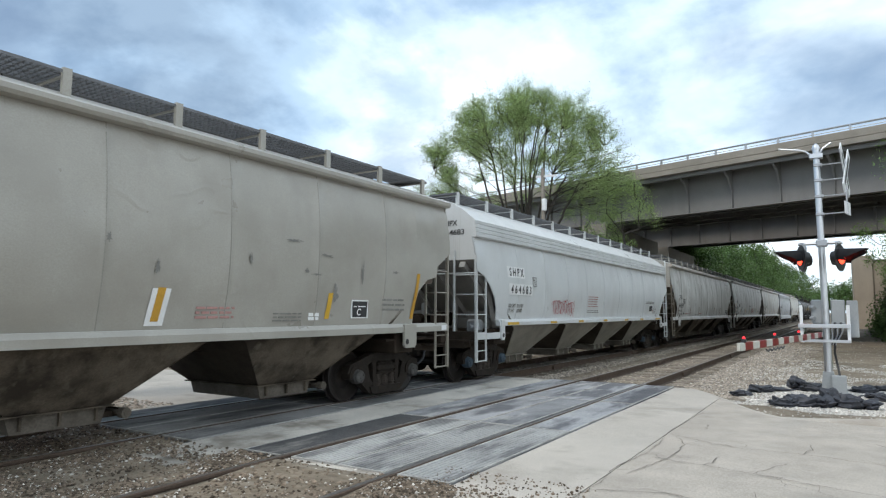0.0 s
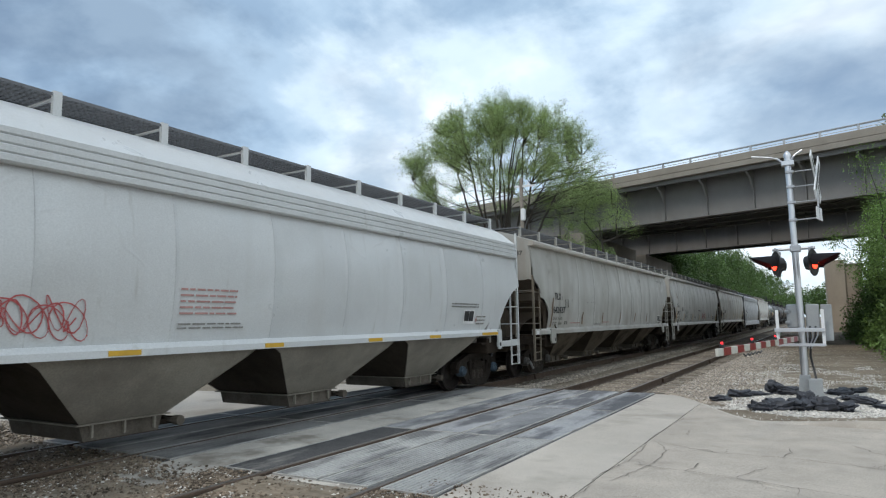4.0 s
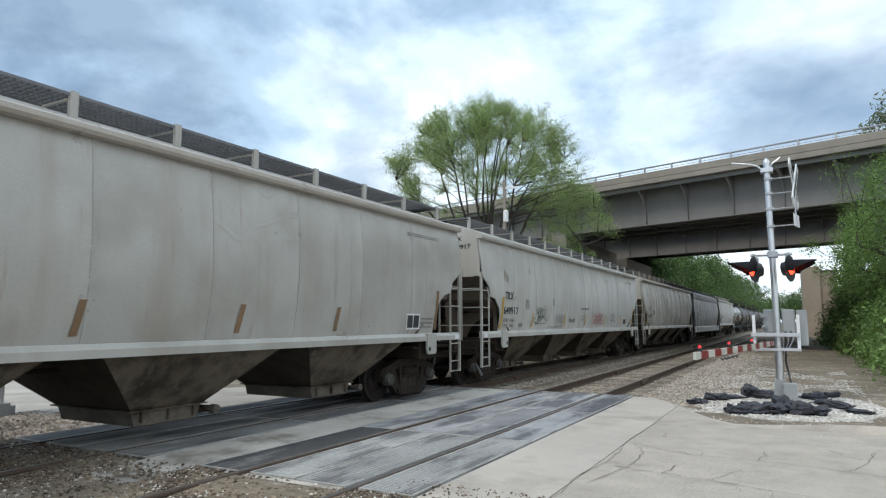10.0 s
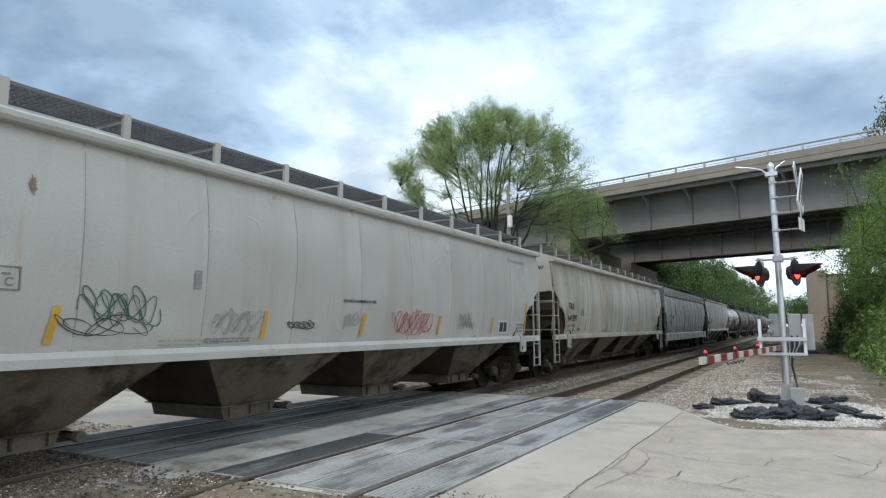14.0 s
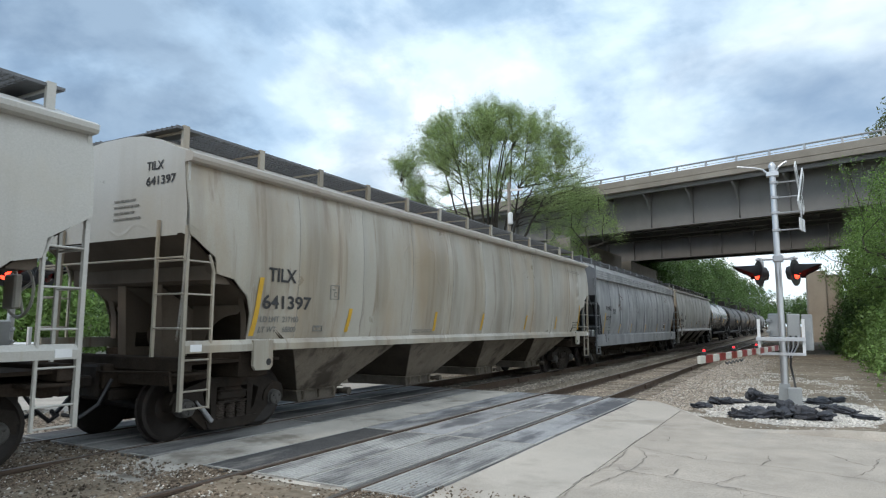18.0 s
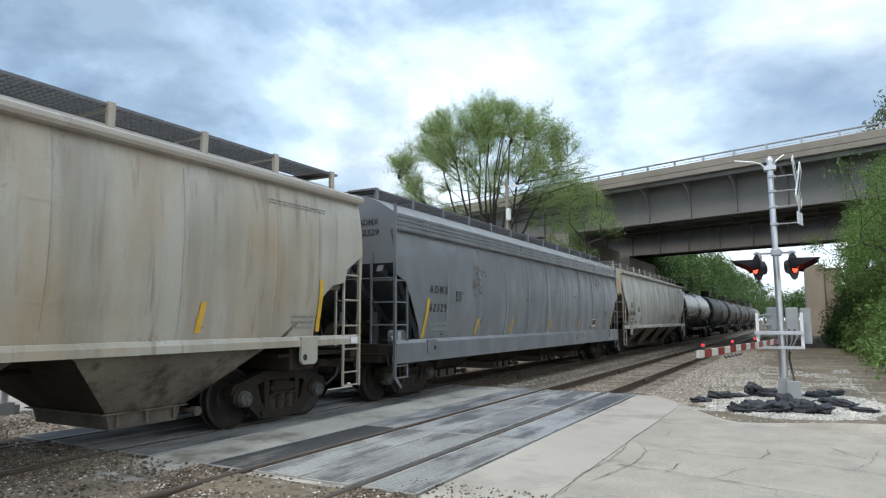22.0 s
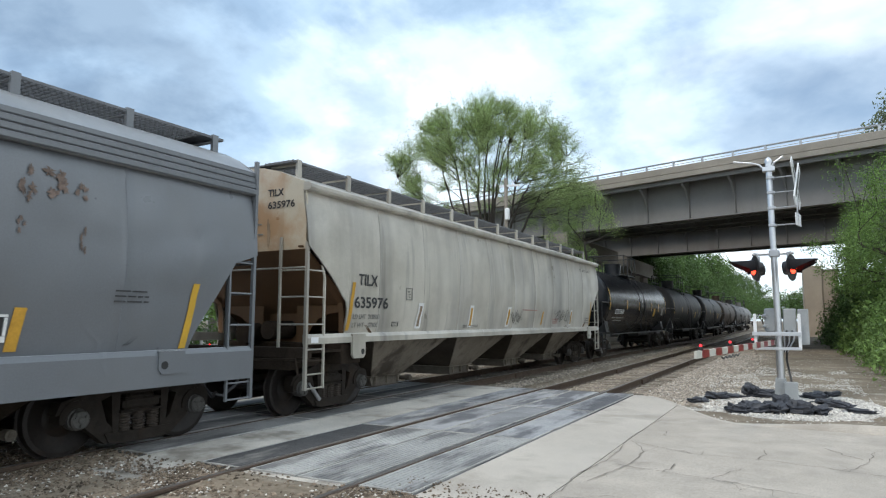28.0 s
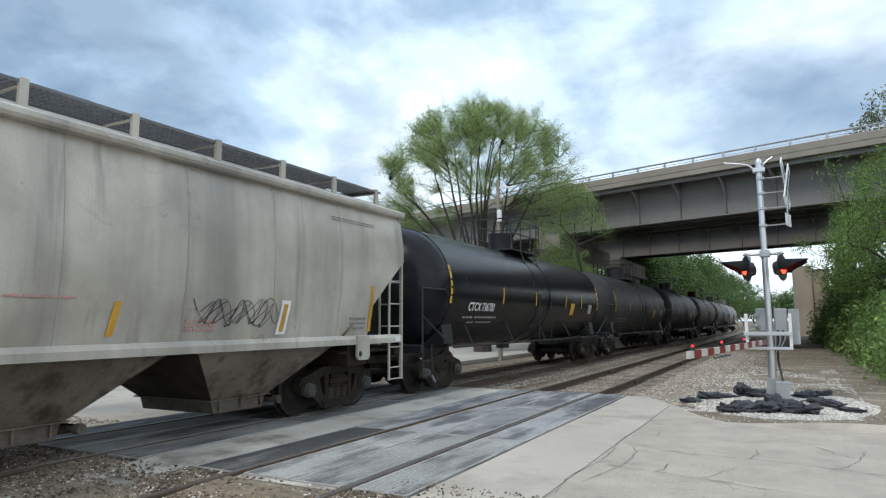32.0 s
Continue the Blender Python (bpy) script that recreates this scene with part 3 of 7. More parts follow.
def tree(label, base, height, radius, leaf, seed, low=0.35, trunk=0.3, tips=260, per=46, size=0.11, clump=0.55, droop=0.0, bend=0.25, lumps=5, name="tree", squash=1.0, shell=0.30, under=-0.35, lumpy=0.22, direct=0.28):
    """A tree grown from its trunk to twig ends scattered through an uneven dome: every end joins the nearest limb, and limbs thicken with what they carry."""
    rng = np.random.default_rng(seed)
    z0 = height * low
    lob = rng.normal(size=(lumps, 3))
    lob /= np.linalg.norm(lob, axis=1)[:, None]
    ends = []
    while len(ends) < tips:
        u = rng.normal(size=3)
        u /= np.linalg.norm(u)
        if u[2] < under:
            continue
        bump = 1.0 - lumpy * (1 - np.max(np.clip(lob @ u, 0, 1) ** 2)) + 0.05 * rng.normal()
        r = (shell + (1 - shell) * rng.random() ** 0.42) * bump
        z = z0 + (height - z0) * (0.30 + 0.70 * u[2] * r if u[2] > 0 else 0.30 + 0.45 * u[2] * r)
        ends.append((u[0] * r * radius, u[1] * r * radius * squash, z))
    ends = np.array(sorted(ends, key=lambda p: p[0] ** 2 + p[1] ** 2 + 0.8 * (p[2] - z0 * 0.6) ** 2))
    nodes, par, way = [np.array((0, 0, -0.3)), np.array((0.05, 0.0, z0 * 0.35)), np.array((0.0, 0.1, z0 * 0.7))], [-1, 0, 1], [0, z0 * 0.35, z0 * 0.7]
    tip_ids = []
    for e in ends:
        A = np.array(nodes)
        d = np.linalg.norm(A - e, axis=1) + direct * np.array(way) + 2.0 * np.maximum(0, A[:, 2] - e[2] + 0.2)
        j = int(np.argmin(d[1:])) + 1
        p, steps = nodes[j], max(1, int(np.linalg.norm(e - nodes[j]) / 0.9))
        for k in range(1, steps + 1):
            f = k / steps
            q = p + (e - p) * f
            q = q + rng.normal(size=3) * 0.05 * (f < 1)
            q[2] -= bend * math.sin(math.pi * f) * np.linalg.norm(e - p) * 0.25
            nodes.append(q)
            par.append(j)
            way.append(way[j] + float(np.linalg.norm(q - nodes[j])))
            j = len(nodes) - 1
        tip_ids.append(j)
    load = np.zeros(len(nodes))
    load[tip_ids] += 1
    for i in range(len(nodes) - 1, 0, -1):
        load[par[i]] += load[i]
    rad = trunk * (np.maximum(load, 0.6) / load[0]) ** 0.46
    wood = Mesh()
    for i in range(1, len(nodes)):
        wood.rod(nodes[par[i]], nodes[i], rad[par[i]] if par[i] == 0 or load[par[i]] < load[i] * 2 else rad[i] * 1.08, 6 if rad[i] > 0.06 else 4, rad[i], caps=False)
    root = thing(name, label, "tree", Matrix.Translation(base))
    part("trunk", wood, BARK, root)
    part("crown", leaves_mesh("crown", leaf, [(nodes[i], clump * (0.6 + 0.8 * rng.random())) for i in tip_ids], size, per, rng, droop), leaf, root)
    return root


def shrub(label, base, w, d, h, leaf, seed, size=0.08, count=200, per=34, name="bush"):
    rng = np.random.default_rng(seed)
    u = rng.normal(size=(count, 3))
    u /= np.linalg.norm(u, axis=1)[:, None]
    u[:, 2] = np.abs(u[:, 2])
    lob = rng.normal(size=(6, 3))
    lob /= np.linalg.norm(lob, axis=1)[:, None]
    r = (0.35 + 0.65 * rng.random(count) ** 0.5) * (0.72 + 0.28 * np.max(np.clip(u @ lob.T, 0, 1), axis=1))
    p = u * r[:, None] * np.array([w * 0.5, d * 0.5, h])
    root = thing(name, label, "bush", Matrix.Translation(base))
    st = Mesh()
    for i in range(0, count, 5):
        st.rod((p[i][0] * 0.15, p[i][1] * 0.15, -0.2), tuple(p[i]), 0.02, 4, 0.006, caps=False)
    part("stems", st, BARK, root)
    part("foliage", leaves_mesh("foliage", leaf, [(tuple(q), 0.16 * (w * d * h) ** 0.333 + 0.08) for q in p], size, per, rng, 0.05), leaf, root)
    return root


# the big willow between train and bridge, lower growth at its foot
def willow(base, seed):
    """Many stems fan from one stool; each carries sprays of thin twigs that end in an uneven dome, open inside."""
    rng = np.random.default_rng(seed)
    side = np.array((0.909, 0.416, 0.0))
    back = np.array((-0.416, 0.909, 0.0))
    up = np.array((0, 0, 1.0))
    mid = np.array((0.05, 0.02, 8.8))
    lob = rng.normal(size=(16, 3))
    lob /= np.linalg.norm(lob, axis=1)[:, None]

    def dome(u):
        """Distance from the crown's middle to its outer leaves, the way u points (side, back, up)."""
        k = 1.0 - 0.14 * (1 - np.max(np.clip(lob @ u, 0, 1) ** 4))
        k *= 1.0 - (0.16 if u[0] < 0 else 0.08) * max(0.0, u[2]) * abs(u[0])
        wide = 7.3 if u[0] < 0 else 7.0
        return k / math.sqrt((u[0] / wide) ** 2 + (u[1] / 6.2) ** 2 + (u[2] / (6.1 if u[2] > 0 else 3.0)) ** 2)

    wood, leaf_a, leaf_b = Mesh(), [], []

    def limb(p, q, r0, r1, bow, n=7):
        """A bowed limb in n pieces; the points along it."""
        d = q - p
        off = np.cross(d, rng.normal(size=3))
        off = off / np.linalg.norm(off) * np.linalg.norm(d) * bow
        pts = [p + d * (t / n) + (off + up * 0.05 * np.linalg.norm(d)) * math.sin(math.pi * t / n) + rng.normal(size=3) * 0.03 * (0 < t < n) for t in range(n + 1)]
        for t in range(n):
            wood.rod(pts[t], pts[t + 1], r0 + (r1 - r0) * t / n, 6 if r0 > 0.05 else 4, r0 + (r1 - r0) * (t + 1) / n, caps=False)
        return pts

    limbs = []
    for q in range(17):
        a = q * 2.399 + 0.4
        tilt = (0.22, 0.60, 0.88, 1.05, 1.22)[q % 5] + 0.06 * rng.normal()
        u = np.array((math.sin(tilt) * math.cos(a), math.sin(tilt) * math.sin(a), math.cos(tilt)))
        if tilt > 1.1:
            u = np.array((math.copysign(0.95, math.cos(a)), 0.3 * math.sin(a), 0.16 + 0.1 * math.cos(3 * a)))
        u /= np.linalg.norm(u)
        top = mid + (side * u[0] + back * u[1] + up * u[2]) * dome(u) * 0.84
        foot = side * (1.1 * u[0]) + back * (1.1 * u[1]) + up * (4.0 + 1.0 * rng.random())
        wood.rod((0.3 * u[0], 0.3 * u[1], 0.6), foot, 0.16, 6, 0.115, caps=False)
        limbs.append(limb(foot, top, 0.09, 0.018, 0.045, 14))
    wood.rod((0, 0, -0.3), (0, 0, 2.2), 0.55, 10, 0.42)
    joints = np.array([p for l in limbs for p in l[5:]])
    kept = 0
    while kept < 360:
        u = rng.normal(size=3)
        u /= np.linalg.norm(u)
        if u[2] < -0.40 or (u[2] < -0.05 and rng.random() < 0.6) or (u[2] < -0.15 and abs(u[0]) < 0.6):
            continue
        kept += 1
        if abs(u[0]) < 0.45 and u[2] < 0.55 and rng.random() < 0.45:
            continue
        r = dome(u) * (0.60 + 0.36 * rng.random() ** 0.7)
        heart = mid + (side * u[0] + back * u[1] + up * u[2]) * r
        d = np.linalg.norm(joints - heart, axis=1) + 1.6 * np.maximum(0, joints[:, 2] - heart[2] + 0.7)
        j = joints[int(np.argmin(np.where(d < 0.9, d + 2, d)))]
        limb(j, heart, 0.024, 0.010, 0.07, 5)
        out = heart - np.array((0, 0, 5.6))
        out /= np.linalg.norm(out)
        full = 1.0 if u[2] > 0.3 else 0.85
        for _ in range(13):
            t = out * (0.40 + 0.5 * rng.random()) + rng.normal(size=3) * 0.42
            ln = 0.45 + 0.8 * rng.random()
            s0 = heart + (j - heart) * 0.5 * rng.random()
            e = s0 + t / np.linalg.norm(t) * ln
            e[2] -= 0.14 * ln * ln
            wood.rod(s0, e, 0.008, 3, 0.003, caps=False)
            n = int(80 * full * (0.5 + rng.random()))
            w = 0.12 + 0.95 * rng.random(n)
            c = s0 + (e - s0) * w[:, None] + rng.normal(size=(n, 3)) * (0.06 + 0.08 * w)[:, None]
            leaf_a.append(c)
            ax = (e - s0) / np.linalg.norm(e - s0) * 0.7 + rng.normal(size=(n, 3)) * 0.6 - up * 0.35
            leaf_b.append(ax)
    c, a = np.concatenate(leaf_a), np.concatenate(leaf_b)
    n = len(c)
    a /= np.linalg.norm(a, axis=1)[:, None]
    b = np.cross(a, rng.normal(size=(n, 3)))
    b /= np.linalg.norm(b, axis=1)[:, None]
    ln = (0.033 * (0.6 + 0.8 * rng.random(n)))[:, None]
    v = np.stack([c - a * ln, c + b * ln * 0.30, c + a * ln, c - b * ln * 0.30], 1).reshape(-1, 3)
    me = bpy.data.meshes.new("crown")
    me.from_pydata(v.tolist(), [], np.arange(4 * n).reshape(-1, 4).tolist())
    me.materials.append(WILLOW)
    root = thing("willow_tree", "tall broad willow with thin light green leaves", "tree", Matrix.Translation(base))
    part("trunk", wood, BARK, root)
    part("crown", me, WILLOW, root)


willow((-15.1, 33.0, -0.2), 17)
tree("low light green tree in front of the overpass", (-12.2, 36.6, -0.2), 7.7, 2.2, WILLOW, 4, 0.3, 0.10, 110, 150, 0.05, 0.5, 0.2, lumpy=0.4, name="small_tree")
tree("low light green tree in front of the overpass", (-10.6, 36.9, -0.2), 6.3, 1.5, WILLOW, 14, 0.3, 0.10, 90, 150, 0.05, 0.5, 0.2, name="small_tree")
tree("young thin-crowned green tree before the overpass", (-9.9, 35.0, -0.2), 10.0, 1.7, WILLOW, 9, 0.62, 0.07, 44, 150, 0.042, 0.5, 0.3, lumpy=0.4, name="small_tree")
# behind the bridge, along the far side of the train
for i, (x, y, h, r) in enumerate(((-15.5, 74, 12.5, 4.8), (-16, 84, 14.0, 5.4), (-15.2, 95, 14.5, 5.2), (-16, 107, 15.5, 5.6), (-15.4, 120, 16.5, 5.8), (-15.6, 135, 17.0, 6), (-14.9, 152, 17.5, 6.5), (-14.8, 172, 17.5, 7), (-15, 202, 18.0, 8), (-13.4, 240, 17.0, 8))):
    tree("dense green tree along the far side of the tracks", (x, y, -0.3), h, r, DARK_LEAF, 40 + i, 0.10, 0.22, 260, 80, 0.15, 0.95, 0.1)
for i, (x, y, h, r) in enumerate(((-4, 300, 13, 10), (5, 290, 15, 11), (15, 280, 17, 12), (-14, 330, 12, 10))):
    tree("distant dark green tree", (x, y, -0.3), h, r, DARK_LEAF, 70 + i, 0.15, 0.3, 140, 40, 0.42, 1.9, 0.1)
# right-hand verge: bushes and trees
for i, (x, y, w, d, h, lf) in enumerate(((3.9, 20.5, 3.8, 4.2, 2.3, FRESH), (4.3, 24.5, 4.6, 4.6, 2.7, FRESH), (3.8, 28.5, 3.4, 4.2, 2.2, LEAF), (4.6, 33, 5.0, 5.5, 2.9, FRESH), (4.2, 38.5, 4.4, 5.5, 2.6, LEAF),
                                         (3.8, 45, 4.4, 7, 3.0, DARK_LEAF), (3.6, 53, 4.4, 8, 3.0, DARK_LEAF), (7.5, 22, 5, 6, 3.6, LEAF), (8, 29, 5, 7, 4.2, DARK_LEAF), (8, 37, 5, 8, 4.2, DARK_LEAF), (4.2, 64, 5.0, 9, 3.0, DARK_LEAF))):
    shrub("dense green bush beside the dirt track", (x - 0.05, y, -0.1 + 0.1 * (x > 5)), w, d, h * 1.15, lf, 90 + i, 0.075 if y < 30 else 0.095, 260 if y < 30 else 220, 46)
tree("green tree leaning over the dirt track", (5.3, 30.0, 0), 10.6, 4.6, LEAF, 21, 0.26, 0.16, 130, 300, 0.048, 0.66, 0.25, 0.25, 9, lumpy=0.5)
tree("green tree leaning over the dirt track", (5.8, 35.5, 0), 9.6, 5.0, LEAF, 22, 0.22, 0.16, 150, 260, 0.052, 0.68, 0.25, 0.25, 9, lumpy=0.5)
tree("green tree behind the overpass", (6.2, 80, 0), 12.5, 2.9, DARK_LEAF, 26, 0.15, 0.16, 160, 70, 0.13, 0.7, 0.1)
tree("green tree beside the overpass", (6.5, 56, 0), 6.6, 3.4, LEAF, 25, 0.2, 0.16, 160, 70, 0.10, 0.7, 0.1)
tree("tall thin-leaved tree behind the overpass", (10.3, 74, 0), 26, 5.5, GREY_LEAF, 23, 0.4, 0.3, 260, 40, 0.2, 0.9, 0.1)
# beyond the tracks, seen between the cars
for i, (x, y, h, r) in enumerate(((-40, 4, 8, 5), (-43, 13, 9, 6), (-41, 22, 8, 5), (-44, 31, 9, 6), (-40, 41, 9, 6), (-38, 52, 9, 6), (-42, -6, 8, 6), (-34, 64, 9, 6), (-30, 78, 9, 6))):
    tree("dense green tree beyond the far road", (x, y, -0.3), h, r, DARK_LEAF if i % 2 else LEAF, 120 + i, 0.12, 0.25, 170, 44, 0.2, 1.0, 0.1)
for i in range(11):
    shrub("dense green bush beyond the far road", (-33.8 - 1.3 * (i % 3), -14 + 8.2 * i, -0.2), 6.5, 9.0, 5.0 + 0.7 * (i % 4), DARK_LEAF if i % 2 else LEAF, 160 + i, 0.15, 300, 46)
# ---- posts and rails in the background ----
POLE_WOOD = surface("weathered pole wood", (0.25, 0.22, 0.185), 0.9, 0, 0.2, 3, 30, 0.2, 0.5)


def utility_pole():
    root = thing("utility_pole", "weathered wooden utility pole with a white transformer", "utility pole", Matrix.Translation((-11.9, 28.0, -0.2)))
    part("pole", Mesh().rod((0, 0, 0), (0, 0, 8.55), 0.11, 12, 0.08), POLE_WOOD, root)
    part("crossarm", Mesh().box(-0.62, 0.42, -0.04, 0.04, 8.12, 8.21, 0, pose(0, 0, 0, 0, 2, 0)), WHITE_PAINT, root)
    part("transformer", Mesh().turn([(0, 0.08), (0.03, 0.12), (0.52, 0.12), (0.57, 0.07)], (0.12, -0.14, 6.5), "z", 16), WHITE_PAINT, root)
    for x in (-0.55, 0.36):
        part("insulator", Mesh().rod((x, 0, 8.2), (x, 0, 8.34), 0.035, 8), WHITE_PAINT, root)
    return root


utility_pole()


def plain_pole(x, y, h):
    root = thing("utility_pole", "thin grey wooden utility pole behind the bushes", "utility pole", Matrix.Translation((x, y, -0.2)))
    part("pole", Mesh().rod((0, 0, 0), (0, 0, h), 0.14, 10, 0.1), POLE_WOOD, root)
    part("crossarm", Mesh().box(-0.9, 0.9, -0.06, 0.06, h - 0.7, h - 0.58), POLE_WOOD, root)


plain_pole(5.6, 92, 8.6)
plain_pole(7.4, 110, 8.6)


def guard_rail():
    root = thing("guard_rail", "pale galvanised guard rail beside the far road", "guard rail", Matrix.Translation((-31, 0, 0)))
    part("beam", Mesh().prism([(0.0, 0.42), (0.05, 0.48), (0.0, 0.55), (0.05, 0.62), (0.0, 0.70), (-0.03, 0.70), (-0.03, 0.42)], -10, 70, "y"), WHITE_PAINT, root)
    p = Mesh().box(-0.16, -0.031, -0.06, 0.06, -0.3, 0.72).build("post", STEEL_GREY)
    for i in range(27):
        part("post", p, STEEL_GREY, root).location = (0, -9 + 3 * i, 0)


guard_rail()
PALE_LOT = surface("pale gravel lot", (0.43, 0.405, 0.365), 0.95, 0, 0.12, 0.3, 20, 0.15, 0.6, 0.02)
tagged(new("gravel_lot", Mesh().box(-60, -12.2, 15.2, 48, -0.2, -0.03).build("gravel_lot", PALE_LOT)), "pale gravel lot beyond the tracks", "gravel lot", kind="structure")
tagged(new("gravel_lot_south", Mesh().box(-60, -12.2, -12, 2.4, -0.2, -0.03).build("gravel_lot_south", PALE_LOT)), "pale gravel lot beyond the tracks", "gravel lot", kind="structure")

# ---- crossing signals ----
HOOD_BLACK = surface("matt black hood", (0.008, 0.008, 0.01), 0.8, 0, 0.15, 2, 50, 0.1, shine=0.25)
LAMP_ON = glow("lit red signal lens", (1.0, 0.045, 0.02), 5.0)
GATE_LAMP = glow("lit red gate lamp", (1.0, 0.02, 0.03), 2.0)
LENS_OFF = surface("dark red lens", (0.10, 0.01, 0.012), 0.2, 0, 0.05, 4, 60, 0.05)
CABINET = surface("grey painted cabinet", (0.33, 0.345, 0.35), 0.5, 0.2, 0.08, 2, 40, 0.06, stain=(0.28, 0.28, 0.27))
CREAM = surface("aged white sheeting", (0.50, 0.49, 0.44), 0.5, 0, 0.08, 3, 40, 0.05)


def signal(m, label, lit=-1):
    """A gated flashing-light signal; its foot at the origin, the gate towards -y."""
    root = thing("crossing_signal", label, "railroad signal", m, "crossing signals")
    part("mast", Mesh().rod((0, 0, 1.0), (-0.02, 0, 5.0), 0.062, 16).rod((0.0, 0, 0.3), (0, 0, 1.05), 0.075, 16), ALUMINIUM, root)
    part("mast_cap", Mesh().turn([(0, 0.07), (0.05, 0.075), (0.10, 0.055), (0.14, 0.02)], (-0.02, 0, 4.94), "z", 14), ALUMINIUM, root)
    part("collar", Mesh().box(-0.14, 0.10, -0.09, 0.09, 4.76, 4.86, 0.01), ALUMINIUM, root)
    part("top_arm", Mesh().pipe([(-0.10, 0, 4.82), (-0.20, 0, 4.93), (-0.34, 0, 4.98), (-0.70, 0, 5.05)], 0.022, 8), ALUMINIUM, root)
    part("top_arm", Mesh().pipe([(0.02, 0, 4.84), (0.10, 0, 4.96), (0.26, 0, 5.07)], 0.022, 8), ALUMINIUM, root)
    for z in (4.62, 4.30, 3.97, 3.60):
        part("sign_bracket", Mesh().rod((0.0, 0, z), (0.46, 0, z + 0.01), 0.014, 6).box(-0.08, 0.08, -0.08, 0.08, z - 0.03, z + 0.03, 0.01), STEEL_GREY, root)
    turn = pose(0.48, 0, 4.46, 0, 0, -8)
    cb = None
    for a in (45, -45):
        bl = Mesh().box(-0.012, 0.012, -0.61, 0.61, -0.115, 0.115, 0.004, turn @ pose(0.013 * (1 if a > 0 else -1), 0, 0, a, 0, 0))
        cb = part("crossbuck_blade", bl, WHITE_PAINT, root, "white crossbuck blade with black lettering")
        part("lettering_bar", Mesh().box(0.0125, 0.0145, -0.45, 0.45, -0.05, 0.05, 0, turn @ pose(0.013 * (1 if a > 0 else -1), 0, 0, a, 0, 0)), BLACK_PAINT, cb)
    part("track_count_plate", Mesh().box(-0.008, 0.008, -0.23, 0.23, -0.13, 0.13, 0.004, pose(0.48, 0, 3.69, 0, 0, -12)), WHITE_PAINT, root, "small white plate under the crossbuck")
    part("sign_post", Mesh().box(0.46, 0.49, -0.02, 0.02, 3.55, 4.7), STEEL_GREY, root)
    # lamps
    arm = part("lamp_arm", Mesh().rod((-0.43, 0, 3.0), (0.36, 0, 3.0), 0.03, 8).box(-0.10, 0.10, -0.10, 0.10, 2.93, 3.07, 0.02).rod((-0.36, -0.36, 2.98), (-0.36, 0.36, 2.98), 0.026, 8).rod((0.30, -0.36, 2.98), (0.30, 0.36, 2.98), 0.026, 8), STEEL_GREY, root)
    for sx, ang in ((-1, 158), (1, 22)):
        for k in (-1, 1):
            c = pose((-0.36 if sx < 0 else 0.30), 0.36 * k, 2.69, 0, 0, -ang if sx > 0 else -ang)
            # local +x is the way it shines
            head = part("lamp_head", Mesh().turn([(-0.16, 0.05), (-0.14, 0.11), (0.0, 0.15), (0.03, 0.15)], (0, 0, 0), "x", 20), BLACK_PAINT, root)
            head.matrix_basis = c
            part("backplate", Mesh().turn([(0.0, 0.25), (0.012, 0.25), (0.012, 0.24)], (0, 0, 0), "x", 28), BLACK_PAINT, head)
            part("lens", Mesh().turn([(0.031, 0.148), (0.05, 0.12), (0.062, 0.06), (0.065, 0.01)], (0, 0, 0), "x", 20), LAMP_ON if k == lit else LENS_OFF, head)
            hood = Mesh()
            g = []
            for i in range(15):
                a = radians(-25 + 230 * i / 14)
                ln = 0.13 + 0.36 * max(0, math.sin(a)) ** 0.8
                g.append([(0.02, 0.16 * math.cos(a), 0.16 * math.sin(a)), (0.02 + ln, 0.155 * math.cos(a), 0.155 * math.sin(a) - 0.02)])
            hood.sheet(g)
            hood.sheet([[(x, y * 0.95, z * 0.95) for x, y, z in r] for r in g])
            part("hood", hood, HOOD_BLACK, head)
            part("hanger", Mesh().rod((-0.05, 0, 0.12), (-0.05, 0, 0.30), 0.025, 8), STEEL_GREY, head)
    # gate machine and its frame
    part("gate_machine", Mesh().box(-0.26, 0.06, 0.10, 0.52, 1.36, 1.86, 0.03), CABINET, root)
    part("junction_box", Mesh().box(0.09, 0.34, 0.10, 0.45, 1.36, 1.85, 0.02), CABINET, root)
    part("side_box", Mesh().box(0.36, 0.56, 0.08, 0.40, 1.10, 1.84, 0.02), CABINET, root)
    for z in (1.48, 1.70):
        part("hinge", Mesh().rod((-0.27, 0.12, z), (-0.20, 0.05, z), 0.04, 8), CABINET, root)
    for i in range(5):
        part("conduit", Mesh().pipe([(0.10 + 0.05 * i, 0.02, 1.40), (0.10 + 0.045 * i, 0.0, 1.10 + 0.03 * i), (0.06 + 0.02 * i, 0.0, 0.95)], 0.016, 6), BLACK_PAINT if i % 2 else STEEL_GREY, root)
    fr = Mesh().box(-0.49, 0.42, -0.20, -0.14, 1.29, 1.37, 0.008)
    part("support_bar", fr, ALUMINIUM, root)
    part("support_bar", Mesh().box(-0.46, 0.40, -0.20, -0.14, 1.00, 1.06, 0.008), ALUMINIUM, root)
    for x in (-0.43, 0.385):
        part("counterweight_arm", Mesh().box(x - 0.03, x + 0.03, -0.14, -0.08, 1.00, 1.74, 0.008), WHITE_PAINT, root)
        part("tie_bar", Mesh().box(x - 0.03, x + 0.03, -0.08, 0.5, 1.20, 1.27, 0.006), ALUMINIUM, root)
    part("base", Mesh().prism([(-0.15, -0.1), (0.14, -0.1), (0.09, 0.42), (-0.10, 0.42)], -0.14, 0.14, "y"), CABINET, root)
